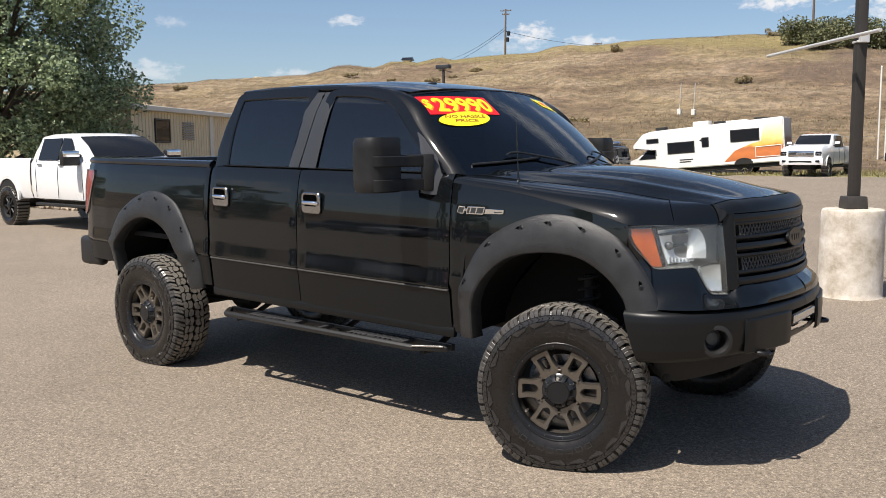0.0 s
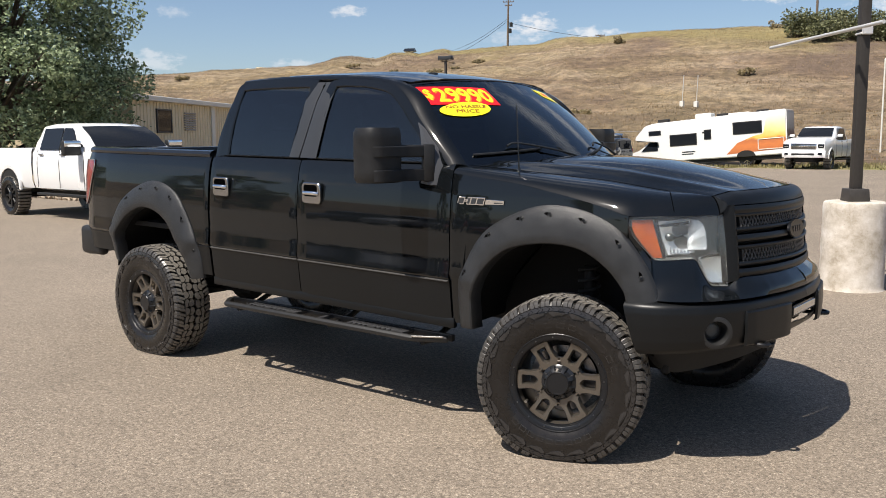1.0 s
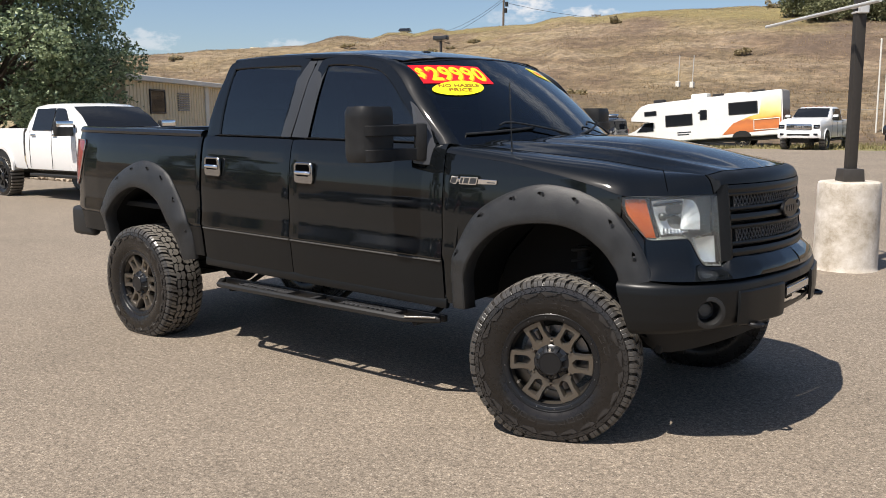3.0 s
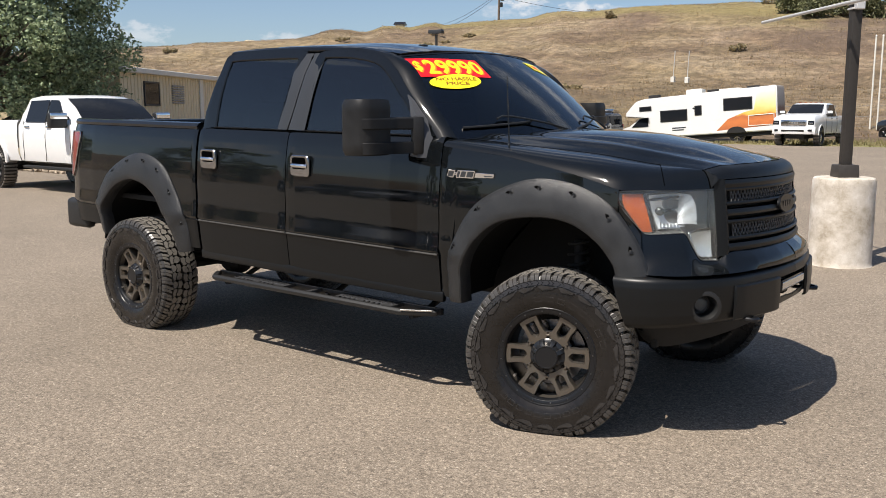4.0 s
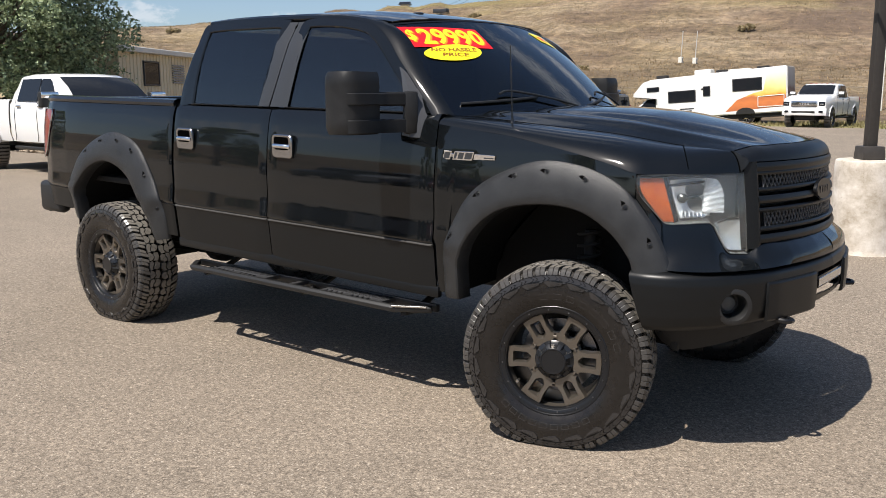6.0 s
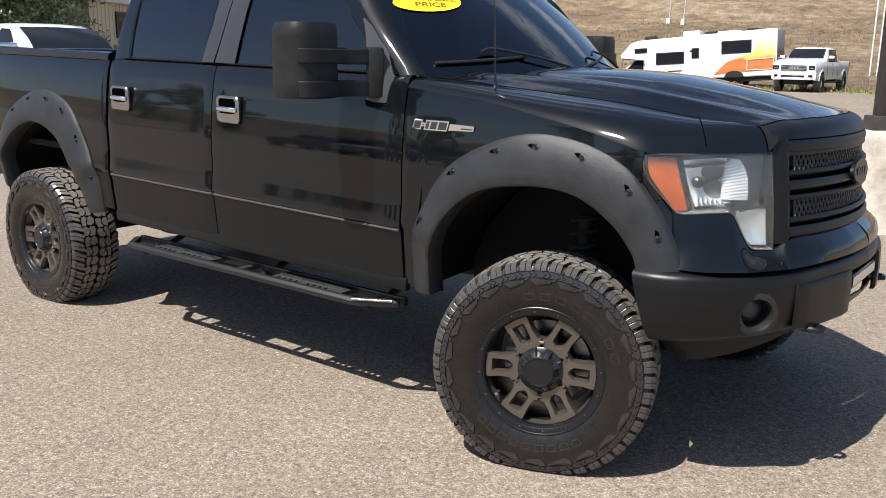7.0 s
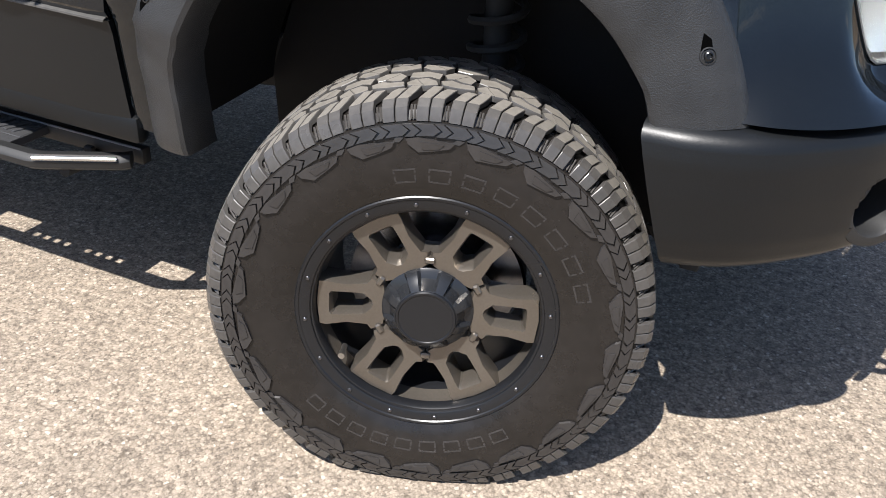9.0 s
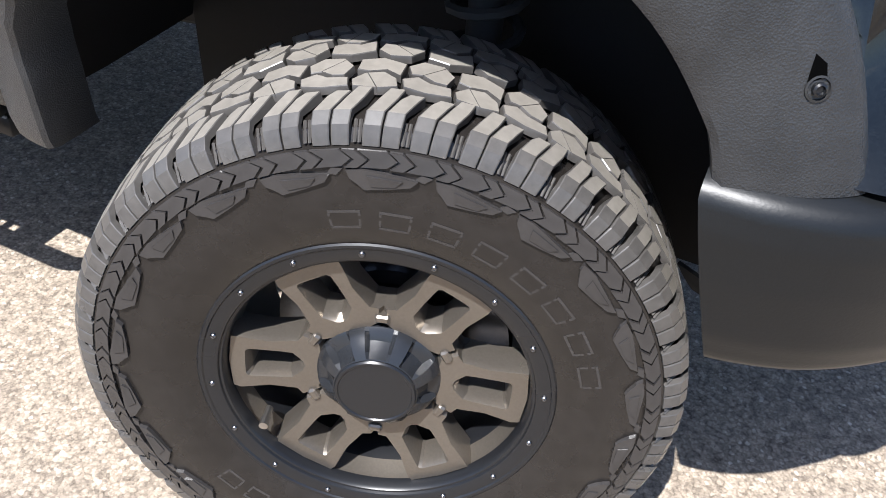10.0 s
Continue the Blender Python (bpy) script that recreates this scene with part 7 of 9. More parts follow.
def scrub_place(rg):
    while True:
        th, d = radians(rg.uniform(97, 150)), rg.uniform(58, 150)
        x, y = GX + d * math.cos(th), GY + d * math.sin(th)
        if noise.fractal(Vector((x * 0.09, y * 0.09, 4.1)), 1.0, 2.0, 4) > 0.12 + rg.uniform(-0.25, 0.25):
            return x, y, terrain(x, y)


tufts("slope_scrub", "patchy low brown scrub over the hillside", 14000, scrub_place, SCRUB, 0.05, 0.15, 15, category="scrub")
bm = bmesh.new()
grid(bm, [[(x, y, (0.0 if y < 39.5 else -0.012) + dip(x, y)) for x in [-34 + 1.5 * k for k in range(33)]] for y in [39.02 + 1.0 * k for k in range(14)]])
vg = part("verge", bm, VERGE)
tagged(vg, "strip of half-dry grass and dirt beyond the asphalt", "verge", kind="structure")


# ---- trees and shrubs ----
def leaf_cloud(clumps, per, size, seed):
    """Small folded leaves scattered round clump centres."""
    rg = random.Random(seed)
    verts, faces = [], []
    for (cx, cy, cz, r) in clumps:
        for k in range(per):
            while True:
                p = Vector((rg.uniform(-1, 1), rg.uniform(-1, 1), rg.uniform(-1, 1)))
                if 0.15 < p.length < 1:
                    break
            p = p.normalized() * (p.length ** 0.5) * r
            p.z *= 0.8
            c_ = Vector((cx, cy, cz)) + p
            s = size * rg.uniform(0.6, 1.25)
            d = Vector((rg.gauss(0, 1), rg.gauss(0, 1), rg.gauss(-0.3, 0.7))).normalized()
            e = d.cross(Vector((rg.gauss(0, 1), rg.gauss(0, 1), rg.gauss(0, 1)))).normalized()
            nrm = d.cross(e)
            i = len(verts)
            verts += [c_ - d * s * 0.5, c_ + e * s * 0.33 + nrm * s * 0.10, c_ + d * s * 0.55, c_ - e * s * 0.33 + nrm * s * 0.10]
            faces += [(i, i + 1, i + 2), (i, i + 2, i + 3)]
    me = bpy.data.meshes.new("crown")
    me.from_pydata(verts, [], faces)
    return me


def tree(at, height, radius, low, seed, label, per=150, n=150, size=0.16, mat=None, taper=0.0):
    rg = random.Random(seed)
    t = thing("tree", label, "tree", at)
    clumps, tips = [], []
    for k in range(n):
        u = rg.random()
        z = lerp(low, height, u ** 0.85)
        f = (z - low) / (height - low)
        rr = radius * (0.55 + 0.75 * math.sin(math.pi * min(1, f * 0.82 + 0.14)) * 0.62) * (1.0 if f < 0.7 else 1 - 0.75 * (f - 0.7) / 0.3) * (1 - taper * max(0.0, f - 0.15))
        a_ = rg.uniform(0, 6.283)
        q = rg.uniform(0.35, 1.0) ** 0.6
        p = Vector((rr * q * math.cos(a_), rr * q * math.sin(a_), z))
        clumps.append((*p, rg.uniform(0.45, 0.95) * radius / 4.2))
        if k % 4 == 0:
            tips.append(p)
    me = leaf_cloud(clumps, per, size, seed + 1)
    me.materials.append(mat or LEAF)
    o = new("crown", me)
    o.parent = t
    bm = bmesh.new()
    trunk_top = Vector((rg.uniform(-0.3, 0.3), rg.uniform(-0.3, 0.3), height * 0.72))
    path = [Vector((0, 0, 0)).lerp(trunk_top, k / 6) + Vector((rg.uniform(-0.08, 0.08), rg.uniform(-0.08, 0.08), 0)) * (k > 0) for k in range(7)]
    tube(bm, path, 0.2, 10, radii=[0.26 - 0.034 * k for k in range(7)])
    for p in tips:
        k = rg.uniform(0.25, 0.85)
        root = Vector((0, 0, 0)).lerp(trunk_top, min(k, max(0.15, (p.z - 0.8) / height)))
        mid = root.lerp(p, 0.5) + Vector((0, 0, rg.uniform(0.0, 0.3)))
        tube(bm, [root, mid, p], 0.05, 6, radii=[0.085, 0.05, 0.015])
    part("trunk", bm, BARK, t, "grey-brown trunk and limbs")
    return t


tree((-26.9, 8.6, -0.03), 10.4, 4.6, 1.4, 11, "large leafy green tree behind a parked pickup", 330, 380, 0.135, taper=0.42)
tree((-30.5, 5.2, -0.03), 6.5, 3.6, 0.6, 12, "smaller bushy green tree beside the lot", 380, 180, 0.135)


def shrub(at, w, h, seed, label, mat=SHRUB, per=110, n=14, size=0.3):
    rg = random.Random(seed)
    t = thing("shrub", label, "shrub", at, group="hillside shrubs")
    clumps = [(rg.uniform(-w, w) * 0.75, rg.uniform(-w, w) * 0.5, rg.uniform(0.25, 0.85) * h, rg.uniform(0.3, 0.5) * h) for k in range(n)]
    me = leaf_cloud(clumps, per, size, seed)
    me.materials.append(mat)
    o = new("foliage", me)
    o.parent = t
    bm = bmesh.new()
    for k in range(5):
        tube(bm, [(0.1 * k - 0.2, 0, -0.2), (rg.uniform(-w, w) * 0.6, rg.uniform(-w, w) * 0.4, h * 0.75)], 0.05, 5, radii=[0.07, 0.02])
    part("stems", bm, BARK, t)
    return t


def on_slope(th, d):
    x, y = GX + d * math.cos(radians(th)), GY + d * math.sin(radians(th))
    return (x, y, terrain(x, y) - 0.1)


DARKSHRUB = leaf_mat("dark_shrub_leaf", (0.065, 0.072, 0.036), (0.165, 0.172, 0.085))
for k, (th, d, w, h) in enumerate(((102.6, 125, 1.3, 3.2), (103.4, 127, 2.0, 3.4), (104.3, 124, 2.0, 3.9), (105.2, 127, 2.0, 3.3), (106.2, 125, 1.8, 2.8), (107.2, 124, 1.1, 3.5), (105.7, 121, 1.8, 2.4))):
    shrub(on_slope(th, d), w, h, 40 + k, "dark green bushy shrub on the ridge", DARKSHRUB, 120, 15, 0.34)
rng = random.Random(77)
for k in range(30):
    th, d = rng.uniform(126, 149), rng.uniform(84, 128)
    shrub(on_slope(th, d), rng.uniform(0.7, 1.9), rng.uniform(0.3, 0.7), 80 + k, "dusty olive shrub on the dry slope", SHRUB, 60, 8, 0.26)
for k in range(5):
    th, d = rng.uniform(100, 126), rng.uniform(70, 140)
    shrub(on_slope(th, d), rng.uniform(0.6, 1.2), rng.uniform(0.5, 1.1), 120 + k, "low dry brown shrub on the slope", SHRUB, 60, 6, 0.3)
# trees on the side the truck's flank faces
for k, (x, y, h) in enumerate(((-30, -44, 9.5), (-16, -50, 11), (-2, -47, 8.5), (12, -52, 10.5), (-46, -34, 10), (27, -46, 9), (40, -36, 10), (-60, -20, 10))):
    tree((x, y, -0.03), h, h * 0.42, 0.8, 200 + k, "leafy green tree across the car park", 60, 70, 0.5)

# ---- other vehicles ----
def section_body(stations, n_side=5):
    """A body from cross-sections along x: (x, half width, sill z, belt z, half top width, top z)."""
    bm = bmesh.new()
    rows = []
    for x, w, z0, zb, wt, zt in stations:
        half = [(0.0, z0), (w * 0.80, z0), (w * 0.965, z0 + 0.05), (w, z0 + 0.22), (w * 1.005, lerp(z0, zb, 0.6)), (w * 0.985, zb - 0.05), (w * 0.955, zb)]
        half += [(lerp(w * 0.94, wt, 0.5) + 0.012, lerp(zb, zt, 0.5)), (wt, zt - 0.045), (wt - 0.05, zt - 0.01), (wt * 0.5, zt + 0.012), (0.0, zt + 0.018)]
        ring = [(x, -y, z) for y, z in half] + [(x, y, z) for y, z in half[-2:0:-1]]
        rows.append(ring)
    vs = grid(bm, rows, close_v=True)
    bm.faces.new(vs[0]), bm.faces.new(vs[-1][::-1])
    return bm


def far_wheel(parent, x, y, r, w, rim_mat):
    """tyre with lugs, rim with spokes, on axis y."""
    bm = bmesh.new()
    prof = [(r * 0.62, w * 0.40), (r * 0.80, w * 0.52), (r * 0.94, w * 0.48), (r, w * 0.36), (r, -w * 0.36), (r * 0.94, -w * 0.48), (r * 0.62, -w * 0.40)]
    m = pose(x, y, r - 0.006, 90, 0, 0 if y < 0 else 180)
    lathe(bm, prof, 36, m)
    tyre = part("wheel", bm, SIDEWALL, parent, "black tyre and wheel")
    bm = bmesh.new()
    for k in range(36):
        box(bm, (-0.012, r - 0.012, -w * 0.47), (0.012 + 0.018, r + 0.008, w * 0.47), 0, 1, m @ pose(0, 0, 0, 0, 0, 10 * k))
    tagged(part("tread", bm, RUBBER, tyre), kind="stuff")
    bm = bmesh.new()
    lathe(bm, [(r * 0.63, w * 0.42), (r * 0.60, w * 0.44), (r * 0.57, w * 0.36), (r * 0.54, w * 0.10), (0, w * 0.06)], 30, m)
    part("rim", bm, DARK, tyre)
    bm = bmesh.new()
    for k in range(8):
        box(bm, (0.0, -r * 0.06, w * 0.22), (r * 0.58, r * 0.06, w * 0.36), 0.01, 1, m @ pose(0, 0, 0, 0, 0, 45 * k))
    lathe(bm, [(r * 0.20, w * 0.2), (r * 0.19, w * 0.42), (r * 0.1, w * 0.46), (0, w * 0.46)], 16, m)
    part("spokes", bm, rim_mat, tyre)


def strip(bm, pts, r):
    return tube(bm, pts, r, 5)


def far_pickup(name, label, at, rz, lift, r_tyre, rim_mat, chrome_grille, drop=0.0, hood=0.0):
    """Crew-cab pickup, nose towards +x, front axle at x = 0."""
    t = thing("pickup_truck", label, "truck", at, rz, group="")
    z = lift
    W = 1.0
    body = section_body([(0.98, W * 0.93, z + 0.45, z + 1.10 - hood, W * 0.86, z + 1.12 - hood), (0.96, W * 0.95, z + 0.42, z + 1.16 - hood, W * 0.88, z + 1.20 - hood), (0.7, W * 0.98, z + 0.42, z + 1.20 - hood, W * 0.86, z + 1.30 - hood), (0.2, W, z + 0.42, z + 1.22 - hood, W * 0.86, z + 1.36 - hood), (-0.62, W, z + 0.40, z + 1.26 - hood * 0.6, W * 0.88, z + 1.38 - hood), (-0.74, W, z + 0.38, z + 1.27 - hood * 0.3, W * 0.86, z + 1.41 - hood)])
    b = part("body", body, WHITEPAINT, t, "white painted front body and bonnet")
    cab = section_body([(-0.70, W, z + 0.38, z + 1.27 - hood * 0.3, W * 0.88, z + 1.36 - hood * 0.85), (-1.05, W, z + 0.38, z + 1.21, W * 0.82, z + 1.62 - drop * 0.5), (-1.42, W, z + 0.38, z + 1.21, W * 0.78, z + 1.84 - drop), (-1.62, W, z + 0.38, z + 1.21, W * 0.77, z + 1.89 - drop), (-2.30, W, z + 0.38, z + 1.22, W * 0.77, z + 1.90 - drop), (-2.72, W, z + 0.38, z + 1.22, W * 0.77, z + 1.86 - drop), (-2.86, W, z + 0.38, z + 1.22, W * 0.80, z + 1.62 - drop * 0.5), (-2.90, W * 0.99, z + 0.38, z + 1.22, W * 0.86, z + 1.30)])
    c = part("cab", cab, WHITEPAINT, t, "white painted crew cab")
    # bed: two walls, floor, tailgate
    bm = bmesh.new()
    for sg in (-1, 1):
        rows = []
        for x in (-2.94, -3.3, -3.9, -4.5, -4.85, -4.92):
            k = 1 - 0.03 * max(0, (-4.5 - x) / 0.42)
            rows.append([(x, sg * W * 0.95 * k, z + 0.42), (x, sg * W * k, z + 0.60), (x, sg * W * 1.005 * k, z + 0.95), (x, sg * W * 0.985 * k, z + 1.20), (x, sg * W * 0.955 * k, z + 1.27), (x, sg * W * 0.86 * k, z + 1.27), (x, sg * W * 0.85 * k, z + 0.75)])
        grid(bm, rows)
    box(bm, (-4.92, -0.86, z + 0.70), (-2.94, 0.86, z + 0.75))
    box(bm, (-4.97, -0.93, z + 0.62), (-4.90, 0.93, z + 1.26), 0.02, 1)
    part("bed", thick(bm, 0.004), WHITEPAINT, t, "white pickup bed")
    # glass
    def pane_(pts, nm, parent):
        bm_ = bmesh.new()
        bm_.faces.new([bm_.verts.new(p) for p in pts])
        part(nm, thick(bm_, 0.012), CARGLASS, parent, "dark window glass")
    for sg in (-1, 1):
        yb, yt = sg * (W * 0.945 + 0.004), sg * (W * 0.80 + 0.004)
        for pts, nm in (([(-1.02, yb, z + 1.235), (-1.75, yb, z + 1.235), (-1.75, yt, z + 1.80 - drop), (-1.45, yt, z + 1.79 - drop)], "door_glass"), ([(-1.80, yb, z + 1.235), (-2.60, yb, z + 1.235), (-2.56, yt, z + 1.79 - drop), (-1.80, yt, z + 1.80 - drop)], "door_glass")):
            pane_([(x, y + sg * 0.012, zz) for x, y, zz in pts], nm, c)
        # door gaps, handles, moulding
        for x in (-0.80, -1.77, -2.68):
            bm = bmesh.new()
            strip(bm, [(x, sg * (W + 0.004), z + 0.45), (x, sg * (W * 1.006 + 0.002), z + 0.95), (x, sg * (W * 0.965), z + 1.26)], 0.006)
            part("door_gap", bm, DARK, c)
        for x in (-1.62, -2.50):
            bm = bmesh.new()
            box(bm, (x - 0.09, sg * W * 1.0 - 0.02, z + 1.12), (x + 0.09, sg * W * 1.0 + 0.035, z + 1.16), 0.012, 2)
            part("door_handle", bm, CHROMESOFT, c, "chrome door handle")
        # mirrors
        bm = bmesh.new()
        big = 0.05 if hood else 0.0
        box(bm, (-1.02, sg * (1.12 + big) - 0.13 - big, z + 1.25 - 2.4 * big), (-0.86, sg * (1.12 + big) + 0.13 + big, z + 1.52 - 1.8 * big), 0.04, 3)
        mi = part("wing_mirror", bm, PLASTIC, t, "black mirror with a chrome cap")
        bm = bmesh.new()
        box(bm, (-0.90, sg * (1.12 + big) - 0.12 - big, z + 1.39 - 1.8 * big), (-0.845, sg * (1.12 + big) + 0.12 + big, z + 1.515 - 1.8 * big), 0.02, 2)
        part("mirror_cap", bm, CHROME if not chrome_grille else WHITEPAINT, mi)
        bm = bmesh.new()
        tube(bm, [(-0.95, sg * 0.93, z + 1.32), (-0.95, sg * 1.05, z + 1.33)], 0.035, 8)
        part("mirror_arm", bm, PLASTIC, mi)
        # arches
        for ax in (0.0, -4.05 + 0.1):
            bm = bmesh.new()
            rows = []
            for k in range(15):
                a_ = radians(lerp(-5, 185, k / 14))
                q = Vector((ax + (r_tyre + 0.10) * math.cos(a_), 0, z + 0.42 + (r_tyre + 0.06) * math.sin(a_)))
                q2 = Vector((ax + (r_tyre + 0.02) * math.cos(a_), 0, z + 0.42 + (r_tyre - 0.02) * math.sin(a_)))
                rows.append([(q.x, sg * (W - 0.01), q.z), (q.x, sg * (W + 0.035), q.z - 0.01), (q2.x, sg * (W + 0.03), q2.z), (q2.x, sg * (W - 0.25), q2.z)])
            grid(bm, rows)
            part("arch", thick(bm, 0.004), WHITEPAINT, t)
            bm = bmesh.new()
            pts = [(ax + (r_tyre + 0.05) * math.cos(radians(a_)), z + 0.40 + (r_tyre + 0.03) * math.sin(radians(a_))) for a_ in range(0, 181, 15)]
            vs = [bm.verts.new((px_, sg * (W + 0.008), pz)) for px_, pz in pts]
            bm.faces.new(vs)
            part("arch_hollow", thick(bm, 0.002), DARK, t)
            far_wheel(t, ax, sg * (W - 0.10), r_tyre, 0.30, rim_mat)
        bm = bmesh.new()
        box(bm, (-2.75, sg * W * 0.96 - 0.06, z + 0.28), (-0.75, sg * W * 0.96 + 0.06, z + 0.34), 0.02, 2)
        part("running_board", bm, PLASTIC, t)
        bm = bmesh.new()
        box(bm, (0.80, sg * 0.80 - 0.16, z + 0.86), (1.0, sg * 0.80 + 0.13, z + 1.06), 0.03, 2)
        part("headlamp", bm, CARGLASS, t, "smoked headlamp")
        bm = bmesh.new()
        box(bm, (0.93, sg * 0.80 - 0.12, z + 0.92), (1.008, sg * 0.80 + 0.10, z + 0.98), 0.02, 1)
        part("lamp_strip", bm, CHROMESOFT, t)
        bm = bmesh.new()
        box(bm, (-4.985, sg * 0.90 - 0.07, z + 0.85), (-4.86, sg * 0.90 + 0.075, z + 1.22), 0.02, 2)
        part("tail_lamp", bm, REDLENS, t, "red tail lamp")
    bm = bmesh.new()
    lo = [(-0.70, s_ * 0.80, z + 1.37 - hood * 0.85) for s_ in (-1, -0.5, 0, 0.5, 1)]
    hi = [(-1.335 + 0.03 * (1 - s_ * s_), s_ * (0.745 if abs(s_) < 1 else 0.72), z + 1.790 - drop * 0.95 - 0.012 * s_ * s_) for s_ in (-1, -0.5, 0, 0.5, 1)]
    grid(bm, [[Vector(p) + Vector((0.05 * (1 - (i - 2) ** 2 / 4) + 0.045, 0, 0.045)) for i, p in enumerate(r_)] for r_ in (lo, [Vector(a_).lerp(Vector(b_), 0.5) + Vector((0.03, 0, 0.03)) for a_, b_ in zip(lo, hi)], hi)])
    part("windscreen", thick(bm, 0.01), CARGLASS, c, "dark windscreen")
    bm = bmesh.new()
    for a_, b_ in ((-0.6, 0.0), (0.05, 0.65)):
        strip(bm, [(-0.66, a_, z + 1.42 - hood * 0.85), (-0.78, b_, z + 1.47 - hood * 0.85)], 0.012)
    part("wiper", bm, PLASTIC, c)
    # face: grille, bumper, lower intake
    bm = bmesh.new()
    box(bm, (0.93, -0.60, z + 0.80), (1.01, 0.60, z + 1.10), 0.04, 2)
    g = part("grille", bm, CHROMESOFT if chrome_grille else PLASTIC, t, "bright grille" if chrome_grille else "black grille")
    bm = bmesh.new()
    for k in range(4):
        box(bm, (1.0, -0.55, z + 0.825 + 0.065 * k), (1.022, 0.55, z + 0.860 + 0.065 * k), 0.008, 1)
    part("grille_bar", bm, DARK, g)
    bm = bmesh.new()
    for y in (-0.18, -0.06, 0.06, 0.18):
        box(bm, (1.02, y - 0.045, z + 0.925), (1.03, y + 0.045, z + 0.985), 0.005, 1)
    part("grille_badge", bm, CHROME, g, "plain bars for the maker's letters")
    bm = bmesh.new()
    rows = []
    for j in range(13):
        y = lerp(-0.99, 0.99, j / 12)
        x = 1.12 - 0.16 * (abs(y) / 0.99) ** 3
        rows.append([(x - 0.20, y, z + 0.42), (x - 0.02, y, z + 0.43), (x, y, z + 0.50), (x, y, z + 0.68), (x - 0.03, y, z + 0.75), (x - 0.20, y, z + 0.76)])
    vs = grid(bm, rows, close_v=True)
    bm.faces.new(vs[0][::-1]), bm.faces.new(vs[-1])
    bu = part("bumper", bm, WHITEPAINT, t, "white front bumper")
    bm = bmesh.new()
    box(bm, (1.09, -0.52, z + 0.54), (1.128, 0.52, z + 0.63), 0.015, 1)
    part("intake", bm, DARK, bu)
    for sg in (-1, 1):
        bm = bmesh.new()
        box(bm, (0.99, sg * 0.76 - 0.10, z + 0.55), (1.075, sg * 0.76 + 0.10, z + 0.65), 0.02, 1)
        part("fog_lamp", bm, CARGLASS, bu)
    bm = bmesh.new()
    box(bm, (-4.7, -0.45, z + 0.20), (0.85, 0.45, z + 0.42), 0.03, 1)
    for ax in (0.0, -3.95):
        tube(bm, [(ax, -0.8, r_tyre), (ax, 0.8, r_tyre)], 0.06, 8)
    part("underside", bm, DARK, t)
    bm = bmesh.new()
    for y in (-0.5, -0.25, 0.0, 0.25, 0.5):
        box(bm, (-1.66, y - 0.06, z + 1.905 - drop), (-1.56, y + 0.06, z + 1.93 - drop), 0.01, 1)
    if chrome_grille:
        part("roof_marker", bm, AMBER, c)
    else:
        bm.free()
    return t


far_pickup("pickup_truck", "lifted white crew-cab pickup with black wheels, parked by a tree", (-13.40, 5.35, 0), 0, 0.20, 0.43, RINGBLACK, False, 0.12, 0.13)
far_pickup("pickup_truck", "white crew-cab pickup with a bright grille, parked facing the lot", (-10.55, 39.3, 0.0), -90, 0.14, 0.41, CHROMESOFT, True)

